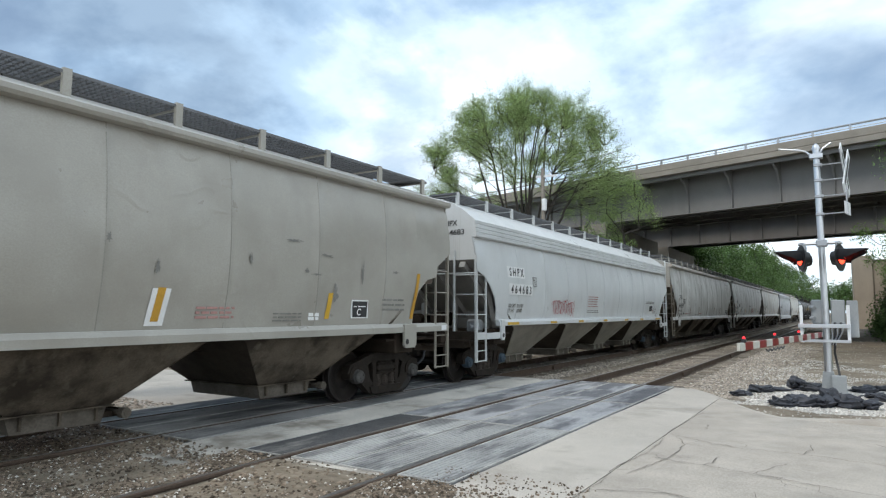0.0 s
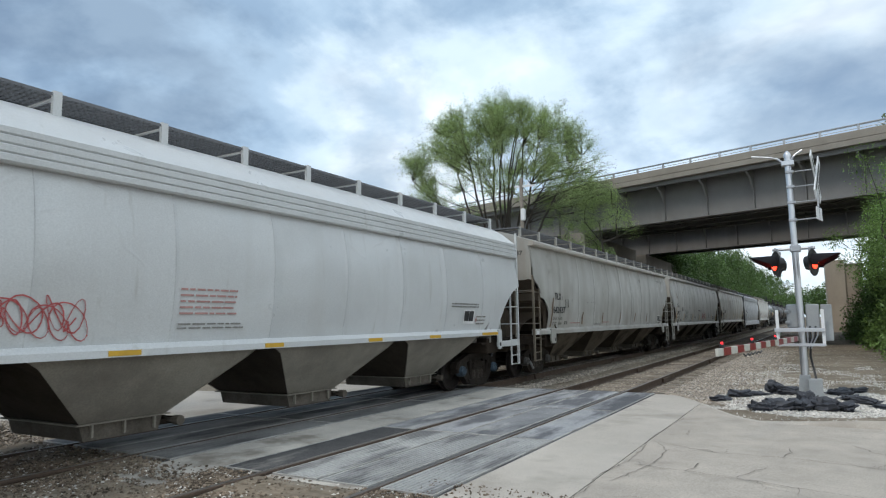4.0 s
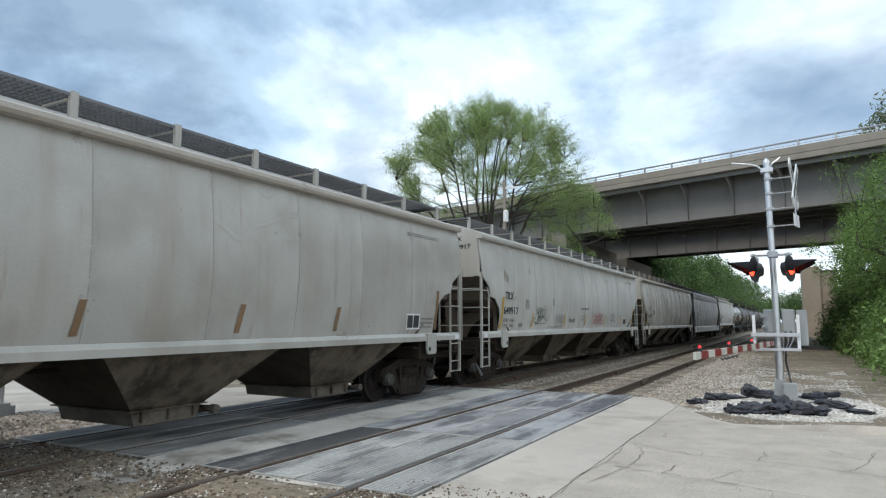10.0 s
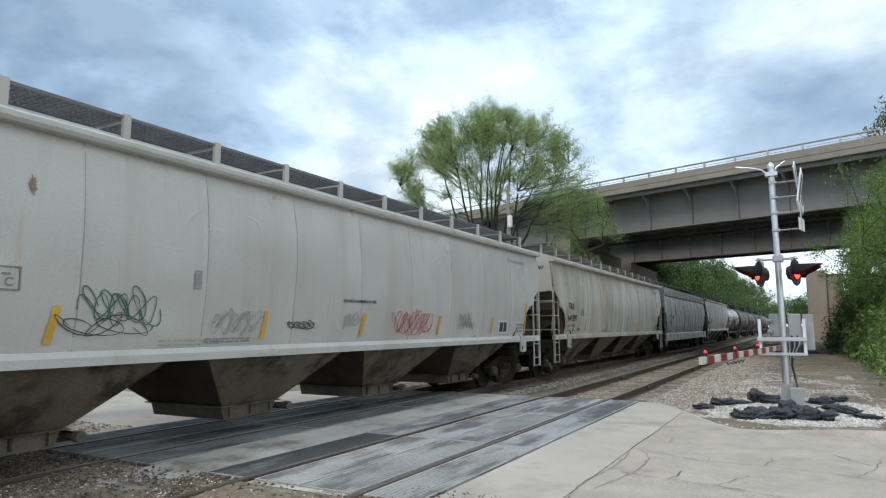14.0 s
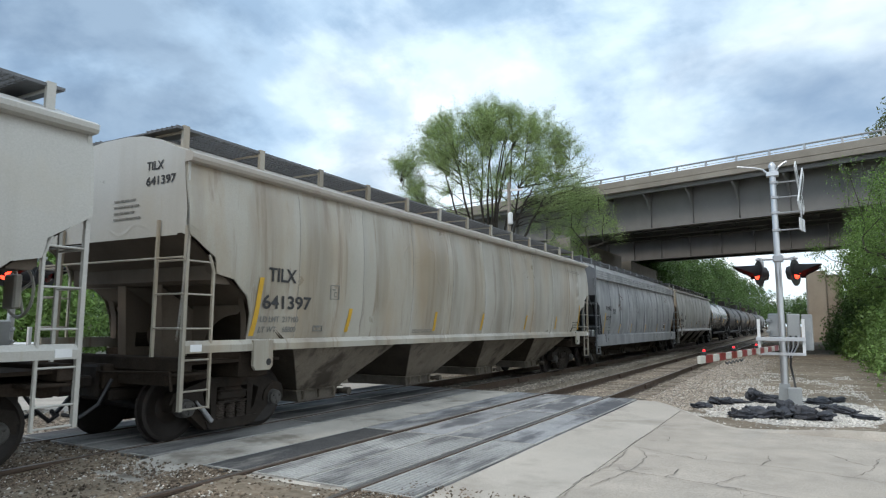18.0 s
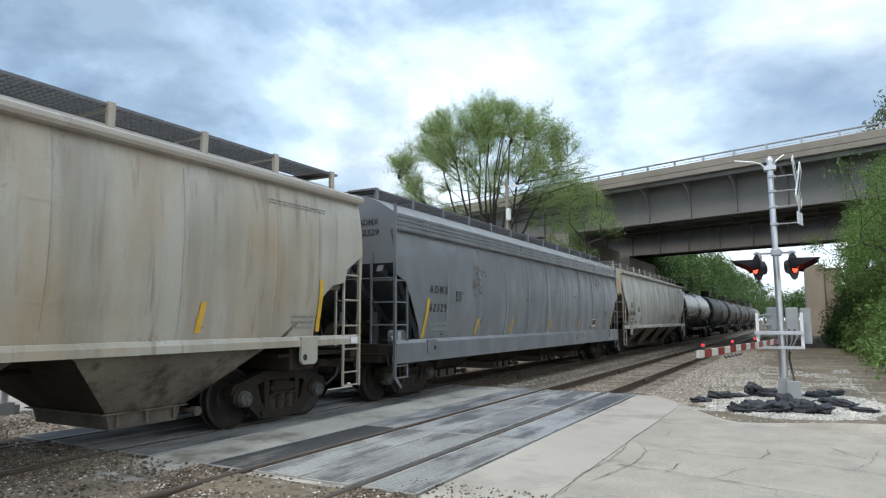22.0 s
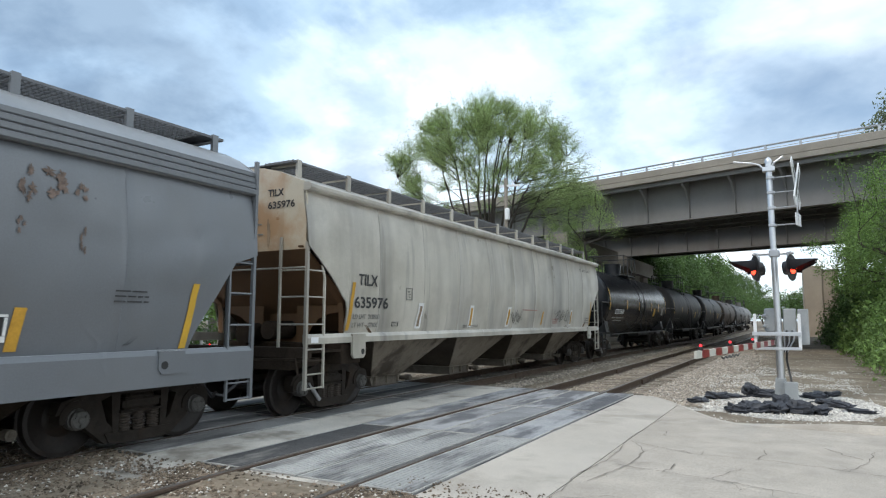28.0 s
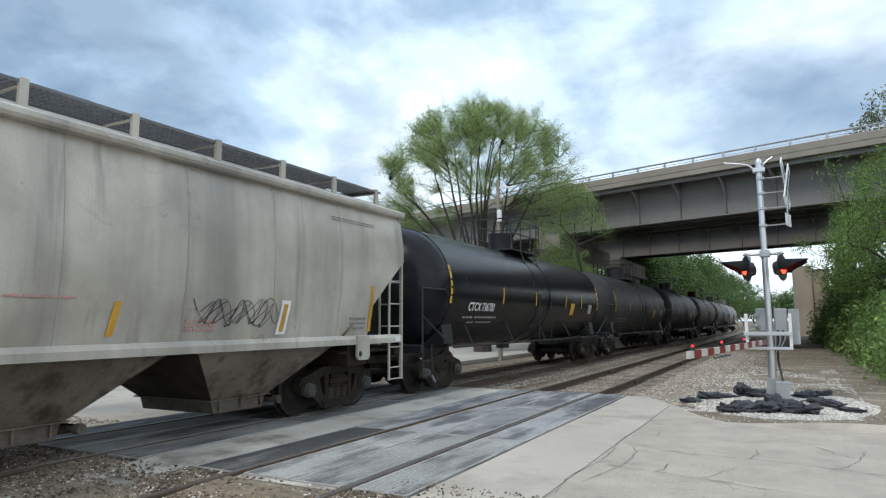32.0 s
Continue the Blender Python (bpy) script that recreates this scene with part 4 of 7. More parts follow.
    part("cable_box", Mesh().box(0.05, 0.30, -0.32, -0.02, -0.1, 0.36, 0.012), CABINET, root)
    part("cable", Mesh().pipe([(0.14, 0, 1.0), (0.12, 0.02, 0.80), (0.16, 0.0, 0.55), (0.19, -0.1, 0.35)], 0.022, 6), BLACK_PAINT, root)
    # gate arm
    tip = Vector((-0.84, -6.1, 1.15))
    a0 = Vector((-0.09, -0.05, 1.15))
    d = tip - a0
    n = 8
    turn = Matrix.Rotation(math.atan2(d.y, d.x), 4, "Z")
    ga = part("gate_arm", Mesh().box(0, d.length, -0.02, 0.02, -0.05, 0.05, 0.004, Matrix.Translation(a0) @ turn), CREAM, root, "lowered gate arm with red and white stripes")
    for i in range(n):
        u0 = d.length * (1 - (i * 2 + 0.7) / (2 * n)) - d.length / (2 * n)
        part("stripe", Mesh().box(max(0.02, u0), u0 + d.length / (2 * n), -0.0225, 0.0225, -0.052, 0.052, 0, Matrix.Translation(a0) @ turn), RED_PAINT, ga)
    for f, on in ((0.955, 1), (0.665, 1), (0.37, 1)):
        p = a0 + d * f
        la = part("gate_lamp", Mesh().box(-0.03, 0.03, -0.04, 0.04, 0.05, 0.10, 0.008, Matrix.Translation(p)), BLACK_PAINT, ga)
        part("lens", Mesh().turn([(0.10, 0.014), (0.106, 0.019), (0.122, 0.018), (0.132, 0.006)], p, "z", 14), GATE_LAMP if on else LENS_OFF, la)
    w = [a0 + d * (0.56 + 0.02 * i) + Vector((0, 0, -0.09 - 0.035 * (i % 2))) for i in range(11)]
    part("lamp_wire", Mesh().pipe([tuple(q) for q in w], 0.011, 5), BLACK_PAINT, ga)
    return root


signal(pose(-0.36, 15.2, 0), "silver crossing signal with lit red lamps and lowered gate")
signal(pose(-12.4, 6.42, -0.22, 0, 0, 180), "silver crossing signal with lit red lamps beyond the tracks", 1)

# ---- black fabric bags heaped at the signal's foot ----


def fabric_bag(x, y, w, d, h, rz, seed):
    rnd = random.Random(seed)
    g = []
    nu, nv = 30, 15
    for j in range(nv):
        b = math.pi * j / (nv - 1) - math.pi / 2
        row = []
        for i in range(nu + 1):
            a = 6.283185 * (i % nu) / nu
            p = Vector((math.cos(b) * math.cos(a), math.cos(b) * math.sin(a), math.sin(b)))
            k = 1 + 0.6 * noise.noise(p * 1.5 + Vector((seed, 0, 0))) + 0.34 * noise.noise(p * 3.6 + Vector((0, seed, 0))) + 0.20 * abs(noise.noise(p * 8 + Vector((seed, 3, 0)))) - 0.1 * abs(noise.noise(p * 5 + Vector((2, 3, seed))))
            sx = math.copysign(abs(p.x) ** 0.7, p.x)
            sy = math.copysign(abs(p.y) ** 0.7, p.y)
            row.append((sx * w * 0.5 * k, sy * d * 0.5 * k, (p.z * 0.55 + 0.42) * h * k))
        g.append(row)
    thing("fabric_bag", "crumpled black fabric bag on pale stones", "bag", pose(x, y, -0.07, 0, 0, rz), "black bags at the signal's foot", Mesh().sheet(g).build("fabric_bag", FABRIC, 28))


for i, (x, y, w, d, h, rz) in enumerate(((-1.9, 14.4, 0.5, 0.35, 0.14, 20), (-1.62, 15.3, 0.65, 0.5, 0.20, 50), (-1.30, 15.7, 0.6, 0.35, 0.10, 10), (-1.05, 13.2, 0.55, 0.45, 0.24, 0), (-0.78, 13.4, 0.75, 0.5, 0.30, 15), (-0.42, 13.5, 0.55, 0.5, 0.28, 70),
                                        (-0.30, 13.9, 0.5, 0.40, 0.36, 40), (-0.02, 13.6, 0.6, 0.5, 0.32, -10), (0.18, 13.7, 0.6, 0.5, 0.22, -20), (-0.98, 16.4, 0.55, 0.4, 0.30, 30), (-0.72, 16.2, 0.7, 0.5, 0.28, 0), (0.22, 16.3, 0.6, 0.5, 0.22, 0),
                                        (0.50, 16.9, 0.7, 0.5, 0.20, 15), (0.40, 15.4, 0.5, 0.6, 0.16, 35), (0.66, 14.8, 0.6, 0.4, 0.18, -30), (0.92, 14.2, 0.6, 0.35, 0.10, -20))):
    fabric_bag(x, y, w * 0.76, d * 0.62, h * 0.60, rz, 3.7 * i + 1)
# ---- the train ----
TRAVEL = ((0, 0), (3, 10.69), (6, 21.35), (9, 32.0), (12, 42.67), (14, 49.7), (17, 60.16), (20, 70.61), (23, 81.08), (25, 88.07), (28, 98.56), (30, 105.56), (32, 112.58))
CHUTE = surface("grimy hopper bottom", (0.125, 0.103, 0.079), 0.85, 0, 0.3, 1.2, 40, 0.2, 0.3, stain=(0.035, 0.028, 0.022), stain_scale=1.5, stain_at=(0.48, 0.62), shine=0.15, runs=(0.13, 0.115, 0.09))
GRATE = surface("dark galvanised grating", (0.16, 0.165, 0.175), 0.6, 0.5, 0.1, 2, 50, 0.1)
# bay slopes: the underside's shade is put into this dark brown
BAY_SHADE = surface("brown bay paint darkened as shade", (0.058, 0.047, 0.037), 0.9, 0, 0.3, 1.2, 40, 0.2, 0.3, stain=(0.03, 0.024, 0.02), stain_scale=1.5, shine=0.15)
# hatch covers: roof shade behind the walkways is put into this dark grey
HATCH = surface("hatch paint darkened as shade", (0.07, 0.068, 0.066), 0.7, 0, 0.2, 1.5, 40, 0.15, 0.2, shine=0.3)
GATE_PAINT = surface("dusty brown outlet gate", (0.115, 0.10, 0.083), 0.85, 0, 0.3, 2, 40, 0.2, 0.3, stain=(0.05, 0.04, 0.03), stain_scale=3.0, shine=0.2)
UNDER = surface("brown underframe dirt", (0.034, 0.026, 0.020), 0.9, 0, 0.3, 2, 40, 0.25, 0.3, stain=(0.06, 0.045, 0.034), shine=0.12)
ORANGE = surface("faded yellow reflective strip", (0.50, 0.27, 0.03), 0.5, 0, 0.2, 3, 40, 0.1)
YELLOW = surface("yellow reflective strip", (0.58, 0.345, 0.033), 0.45, 0, 0.12, 3, 40, 0.06)
INK = surface("black lettering", (0.03, 0.03, 0.032), 0.6, 0, 0.2, 3, 40, 0.1, 0)
FAINT = surface("faded lettering", (0.20, 0.195, 0.18), 0.7, 0, 0.2, 3, 40, 0.1, 0)
PALE_INK = surface("white lettering", (0.70, 0.70, 0.70), 0.6, 0, 0.1, 3, 40, 0.1, 0)


SEAM = surface("dusty weld line", (0.25, 0.24, 0.215), 0.8, 0, 0.3, 1.5, 40, 0.15, 0)
SEAM_LIGHT = surface("pale weld line", (0.44, 0.45, 0.45), 0.8, 0, 0.2, 1.5, 40, 0.1, 0)
SEAM_GREY = surface("dusty grey weld line", (0.14, 0.15, 0.165), 0.8, 0, 0.3, 1.5, 40, 0.15, 0)


def lettering(name, text, size, y, z, x, mat, parent, sx=1.0, label=""):
    """Words on a car's side, read from +x, with the middle of their baseline at y, z."""
    cu = bpy.data.curves.new(name, "FONT")
    cu.body, cu.size, cu.align_x, cu.extrude = text, size, "LEFT", 0.0015
    cu.offset = size * 0.018
    tmp = bpy.data.objects.new(name, cu)
    scene.collection.objects.link(tmp)
    bpy.context.view_layer.update()
    me = bpy.data.meshes.new_from_object(tmp.evaluated_get(bpy.context.evaluated_depsgraph_get()))
    bpy.data.objects.remove(tmp)
    me.transform(Matrix.Translation((x, y, z)) @ Matrix(((0, 0, 1, 0), (sx, 0, 0, 0), (0, 1, 0, 0), (0, 0, 0, 1))))
    me.materials.clear()
    me.materials.append(mat)
    return part(name, me, mat, parent, label)


def truck(parent, y, sign, cap=None):
    """A three-piece truck: bolster, two side frames with springs and bearing caps, two wheelsets."""
    b = part("truck", Mesh().box(-1.1, 1.1, y - 0.2, y + 0.2, 0.42, 0.70, 0.04), RUST_DARK, parent, "grimy cast-steel truck")
    for s in (-1, 1):
        x = s * 1.0
        m = Mesh()
        # top chord, slanted struts, columns and spring seat of one casting
        m.prism([(y + a, c) for a, c in ((-1.02, 0.66), (-0.84, 0.71), (-0.42, 0.83), (0.42, 0.83), (0.84, 0.71), (1.02, 0.66), (1.08, 0.52), (0.72, 0.56), (0.40, 0.69), (-0.40, 0.69), (-0.72, 0.56), (-1.08, 0.52))], x - 0.08, x + 0.08, "x")
        for k in (-1, 1):
            m.prism([(y + k * a, c) for a, c in ((0.54, 0.66), (0.84, 0.52), (0.72, 0.34), (0.46, 0.12), (0.28, 0.20), (0.45, 0.38))], x - 0.075, x + 0.075, "x")
            m.prism([(y + k * a, c) for a, c in ((0.41, 0.76), (0.29, 0.76), (0.29, 0.22), (0.37, 0.20))], x - 0.085, x + 0.085, "x")
            # jaw over the bearing
            jaw = [(y + k * 0.83 + 0.21 * math.cos(radians(a)), 0.47 + 0.20 * math.sin(radians(a))) for a in range(-15, 196, 15)]
            jaw += [(y + k * 0.83 + 0.135 * math.cos(radians(a)), 0.455 + 0.13 * math.sin(radians(a))) for a in range(190, -11, -20)]
            m.prism(jaw, x - 0.10, x + 0.10, "x")
        m.prism([(y + a, c) for a, c in ((-0.48, 0.24), (0.48, 0.24), (0.42, 0.13), (0.30, 0.10), (-0.30, 0.10), (-0.42, 0.13))], x - 0.10, x + 0.10, "x")
        part("side_frame", m, RUST_DARK, b)
        part("wear_ledge", Mesh().box(x - 0.10, x + 0.13, y - 0.30, y + 0.30, 0.465, 0.49, 0.005).box(x - 0.10, x + 0.13, y - 0.26, y + 0.26, 0.60, 0.625, 0.005), RUST_DARK, b)
        for j in (-0.2, 0.0, 0.2):
            sp, ring = Mesh(), []
            for i in range(7):
                ring += [(0.242 + i * 0.034, 0.066), (0.248 + i * 0.034, 0.088), (0.262 + i * 0.034, 0.088), (0.268 + i * 0.034, 0.066)]
            part("spring", sp.turn(ring, (x + s * 0.03, y + j, 0), "z", 10), SPRING, b)
        part("bolster_end", Mesh().box(x - 0.12, x + 0.12, y - 0.26, y + 0.26, 0.50, 0.64, 0.03), RUST_DARK, b)
        for k in (-1, 1):
            cp = Mesh().turn([(s * q, r) for q, r in ((-0.06, 0.125), (0.05, 0.125), (0.055, 0.115), (0.10, 0.112), (0.115, 0.095), (0.115, 0.04), (0.125, 0.03))], (x + s * 0.06, y + k * 0.83, 0.455), "x", 18)
            for q in range(3):
                a = 2.094 * q + 0.5
                cp.rod((x + s * 0.17, y + k * 0.83 + 0.068 * math.cos(a), 0.455 + 0.068 * math.sin(a)), (x + s * 0.195, y + k * 0.83 + 0.068 * math.cos(a), 0.455 + 0.068 * math.sin(a)), 0.02, 6)
            part("bearing_cap", cp, cap or CAP_GREY, b)
    if sign < 0 and cap is None:
        part("brake_rod", Mesh().rod((1.13, y - 0.60, 0.45), (1.15, y - 0.42, 0.24), 0.034, 10).rod((1.125, y - 0.68, 0.54), (1.13, y - 0.60, 0.45), 0.016, 6), STEEL_GREY, b, "pale galvanised rod end")
    out = []
    for k in (-1, 1):
        part("brake_beam", Mesh().box(-0.85, 0.85, y + k * 0.40 - 0.05, y + k * 0.40 + 0.05, 0.30, 0.42, 0.015).box(-0.07, 0.07, y + k * 0.40 - 0.08, y + k * 0.40 + 0.08, 0.25, 0.62, 0.01), RUST_DARK, b)
        w = Mesh().rod((-0.95, 0, 0), (0.95, 0, 0), 0.08, 10)
        for s in (-1, 1):
            rings = [(-0.08, 0.44), (-0.045, 0.485), (-0.04, 0.455), (0.055, 0.45), (0.06, 0.40), (0.03, 0.36), (0.015, 0.22), (0.06, 0.14), (0.07, 0.06)]
            w.turn([(s * a, r) for a, r in rings], (s * 0.755, 0, 0), "x", 28)
        ob = part("wheelset", w, WHEEL_STEEL, b)
        ob.location = (0, y + k * 0.83, 0.455)
        out.append(ob)
    return out


def bulge(z, lo, hi, hw):
    t = min(1, max(0, (z - lo) / (hi - lo)))
    return hw - 0.06 + 0.12 * math.sin(math.pi * t) ** 0.8


def skin(y, z, lo, hi, hw):
    """The side's outer skin with its shallow dents."""
    k = smooth(lo, lo + 0.25, z) * smooth(hi, hi - 0.25, z)
    d = noise.noise(Vector((y * 0.75, z * 1.0, hw * 9 + hi * 3)))
    crease = abs(noise.noise(Vector((y * 0.5, z * 0.8, 4 + hi * 5))))
    return bulge(z, lo, hi, hw) + k * (0.030 * d - 0.085 * max(0, 0.20 - crease) * (0.35 + 0.65 * smooth(2.9, 2.1, z)))


WHEELS = []


def side_mesh(L, s, zs, ze, hw, cut, seams):
    """A side sheet with its ends cut away over the trucks and its sheets' laps standing proud."""
    def low(u):
        z = zs
        for (u0, z0), (u1, z1) in zip(cut, cut[1:]):
            if u0 <= u <= u1 and u1 > u0:
                return z0 + (z1 - z0) * (u - u0) / (u1 - u0)
        return zs
    us = sorted({c[0] for c in cut} | {0.02, 0.25, 0.66, 0.95, 1.12})
    ys = sorted({round(k * (-L / 2 + u), 4) for u in us for k in (1, -1)} | {round(q + e, 4) for q in seams for e in (-0.03, -0.012, 0.012, 0.03)} | {round(-L / 2 + 1.5 + (L - 3) * i / 64, 4) for i in range(65)})
    nz = 20
    g = []
    for y in ys:
        lap = 0.008 if any(abs(y - q) < 0.02 for q in seams) else 0.0
        lo = low(L / 2 - abs(y))
        row = []
        for i in range(nz + 1):
            z = lo + (ze - lo) * i / nz
            row.append((s * (skin(y, z, zs, ze, hw) + lap), y, z))
        g.append(row)
    inner = [[(x - s * 0.02, y, z) for x, y, z in row] for row in g]
    m = Mesh().sheet(g).sheet(inner)
    return m


def hopper(name, label, y0, y1, paint, spec):
    """A covered hopper car, from end y0 to end y1 at the clip's start."""
    L = y1 - y0
    zs, ze, hw = spec.get("sill", 1.36), spec.get("eave", 3.72), 1.58
    root = thing(name, label, "train car", Matrix.Translation((TRAIN_TRACK, (y0 + y1) / 2, 0)), "freight train")
    E_ = L / 2
    low_end = bool(spec.get("low_end"))
    body, sill_m = paint, spec.get("sill_paint", paint)
    rung = spec.get("ladder_paint", body)
    cut = spec.get("cut") or [(0.0, 2.76), (0.46, 2.47), (0.50, 2.26), (0.80, 2.20), (1.07, 1.97), (1.15, 1.72), (1.08001 + 0.08, 1.50), (1.1602, zs)]
    cut = sorted(cut)
    seams = [E_ * q for q in (-0.76, -0.57, -0.38, -0.19, 0.0, 0.19, 0.38, 0.57, 0.76)]
    for s in (1, -1):
        side = part("side_sheet", side_mesh(L, s, zs, ze, hw, cut, seams if s > 0 else seams), body, root)
        if s > 0:
            for q in seams:
                g = [[(skin(q, zs + (ze - zs) * i / 12, zs, ze, hw) + 0.0105, q + e, zs + (ze - zs) * i / 12) for e in (-0.005, 0.005)] for i in range(13)]
                part("weld_seam", Mesh().sheet(g), spec.get("seam", SEAM), side)
        # eave rail
        e = Mesh()
        if spec.get("grooved"):
            for i in range(4):
                e = Mesh()
                g_ = (spec.get("rail_top", 3.625) - ze) / 4
                b0, w_ = ze + g_ * i, hw + 0.045 - 0.012 * i
                e.prism([(s * (hw - 0.07), b0), (s * (w_ - 0.022), b0), (s * w_, b0 + 0.2 * g_), (s * w_, b0 + 0.82 * g_), (s * (w_ - 0.022), b0 + 0.99 * g_), (s * (hw - 0.07), b0 + 0.99 * g_)], -E_, E_, "y")
                if i < 3:
                    part("eave_rail", e, spec.get("eave_paint", body), root)
        else:
            e.prism([(s * (hw - 0.07), ze - 0.03), (s * (hw + 0.06), ze - 0.02), (s * (hw + 0.085), ze + 0.02), (s * (hw + 0.085), ze + 0.075), (s * (hw + 0.03), ze + 0.11), (s * (hw - 0.07), ze + 0.12)], -E_, E_, "y")
        part("eave_rail", e, spec.get("eave_paint", body), root)
        # side sill
        d = spec.get("sill_depth", 0.145)
        sm = Mesh().prism([(s * (hw - 0.06), zs - d), (s * (hw + 0.055), zs - d), (s * (hw + 0.055), zs - 0.05), (s * (hw + 0.012), zs + 0.012), (s * (hw - 0.06), zs + 0.012)], -E_ + (1.1 if low_end else 0.05), E_ - (1.1 if low_end else 0.05), "y")
        part("side_sill", sm, sill_m, root)
        if low_end:
            for k in (-1, 1):
                part("end_plate", Mesh().box(min(s * (hw - 0.02), s * (hw + 0.03)), max(s * (hw - 0.02), s * (hw + 0.03)), min(k * (E_ - 1.25), k * (E_ - 0.02)), max(k * (E_ - 1.25), k * (E_ - 0.02)), 0.98, 1.12, 0.008), sill_m, root)
        for k in (-1, 1):
            j0, j1 = (1.14, 1.32) if low_end else (1.20, 1.58)
            gus = Mesh().prism([(k * (E_ - j0), zs), (k * (E_ - j0), 1.00), (k * (E_ - j0 - 0.05), 0.94), (k * (E_ - j1 + 0.05), 0.94), (k * (E_ - j1), 1.00), (k * (E_ - j1), zs)], s * (hw + 0.03), s * (hw + 0.075), "x")
            gp = part("jacking_plate", gus, sill_m, root)
            part("hole", Mesh().rod((s * (hw + 0.070), k * (E_ - j1 + 0.085), 1.05), (s * (hw + 0.079), k * (E_ - j1 + 0.085), 1.05), 0.05, 12), BLACK_PAINT, gp)
    # roof
    gv = bool(spec.get("grooved"))
    rz = spec.get("rail_top", 3.625) + 0.005 if gv else ze + 0.115
    rise = tuple((x, h * (4.21 - rz)) for x, h in ((1.25, 0.43), (0.95, 0.74), (0.6, 0.93), (0.28, 1.0))) if gv else ((1.25, 0.11), (0.95, 0.24), (0.6, 0.33), (0.28, 0.36))
    arc = [(-hw + 0.04, rz)] + [(-x, rz + h) for x, h in rise] + [(x, rz + h) for x, h in reversed(rise)] + [(hw - 0.04, rz)]
    part("roof", Mesh().prism(arc, -E_ + 0.05, E_ - 0.05, "y"), body, root)
    part("hatch_trough", Mesh().box(-0.28, 0.28, -E_ + 0.8, E_ - 0.8, rz + rise[-1][1] + 0.004, rz + rise[-1][1] + 0.10, 0.02), body, root)
    nh = 7
    for i in range(nh):
        a, b = -E_ + 0.82 + (L - 1.64) * i / nh, -E_ + 0.82 + (L - 1.64) * (i + 1) / nh - 0.02
        part("hatch_cover", Mesh().prism([(-0.31, rz + rise[-1][1] + 0.075), (0.31, rz + rise[-1][1] + 0.075), (0.31, rz + rise[-1][1] + 0.15), (0.20, rz + rise[-1][1] + 0.21), (-0.20, rz + rise[-1][1] + 0.21), (-0.31, rz + rise[-1][1] + 0.15)], a, b, "y"), HATCH, root, "dark roof hatch cover")
    # running boards: brackets, edge bars and gratings
    bz = 4.31 if gv else 4.285
    bo = 0.98 if gv else 1.15
    nb = 12
    for s in (1, -1):
        xs_ = (s * (bo - 0.62), s * bo)
        gr = Mesh()
        for j in range(7):
            x = xs_[0] + (xs_[1] - xs_[0]) * j / 6
            gr.box(x - 0.005, x + 0.005, -E_ + 0.12, E_ - 0.12, bz - 0.045, bz - 0.01)
        k = int((L - 0.3) / 0.075)
        for i in range(k):
            y = -E_ + 0.14 + i * 0.075
            gr.box(min(xs_), max(xs_), y - 0.008, y + 0.008, bz - 0.035, bz - 0.014)
        part("running_board", gr, GRATE, root, "dark open grating walkway")
        for i in range(nb + 1):
            y = -E_ + 0.28 + (L - 0.56) * i / nb
            br = Mesh().box(s * (bo - 0.03), s * (bo + 0.02), y - 0.05, y + 0.05, rz + 0.10, bz + 0.012)
            br.box(min(xs_), max(xs_), y - 0.02, y + 0.02, bz - 0.075, bz - 0.052)
            part("bracket", br, body, root)
    for k in (-1, 1):
        part("end_board", Mesh().box(-bo, bo, k * (E_ - 0.33) - 0.2, k * (E_ - 0.33) + 0.2, bz - 0.05, bz - 0.03), GRATE, root)
        # end wall and slope sheet
        ew = Mesh().prism([(-hw + 0.02, 2.74), (hw - 0.02, 2.74), (hw - 0.02, rz)] + arc[::-1][1:-1] + [(-hw + 0.02, rz)], k * (E_ - 0.03), k * (E_ - 0.06), "y")
        part("end_sheet", ew, spec.get("end_paint", body), root)
        sl = Mesh()
        sl.sheet([[(x, k * (E_ - 0.03), 2.74), (x, k * (E_ - 1.95), 1.30)] for x in (-hw + 0.02, hw - 0.02)])
        sl.sheet([[(x, k * (E_ - 0.08), 2.74), (x, k * (E_ - 2.0), 1.30)] for x in (-hw + 0.02, hw - 0.02)])
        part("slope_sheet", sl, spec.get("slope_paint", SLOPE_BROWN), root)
        # what carries the slope: long ribs on the grooved cars; a cross beam, webs and an arched plate on the others
        sp = spec.get("slope_paint", SLOPE_BROWN)
        at = lambda u: k * (E_ - u)
        slope_z = lambda u: 2.74 - (u - 0.03) * 0.75
        if gv:
            for x in (-1.25, -0.45, 0.45, 1.25):
                part("slope_rib", Mesh().prism([(at(0.05), 2.70), (at(-0.01), 2.58), (at(1.72), 1.28), (at(1.80), 1.38)], x - 0.07, x + 0.07, "x"), sp, root)
            for x in (-0.45, 0.45):
                part("slope_support", Mesh().prism([(at(1.02), 1.10), (at(1.10), 1.10), (at(1.10), 1.92), (at(1.02), 1.98)], x - 0.05, x + 0.05, "x"), sp, root)
            for x in (-1.2, 1.2):
                part("gusset", Mesh().box(x - 0.02, x + 0.02, min(at(1.25), at(1.85)), max(at(1.25), at(1.85)), 1.10, 1.45), sp, root)
            part("shear_plate", Mesh().box(-hw + 0.05, hw - 0.05, min(at(1.50), at(1.53)), max(at(1.50), at(1.53)), 1.10, 1.62), sp, root)
        else:
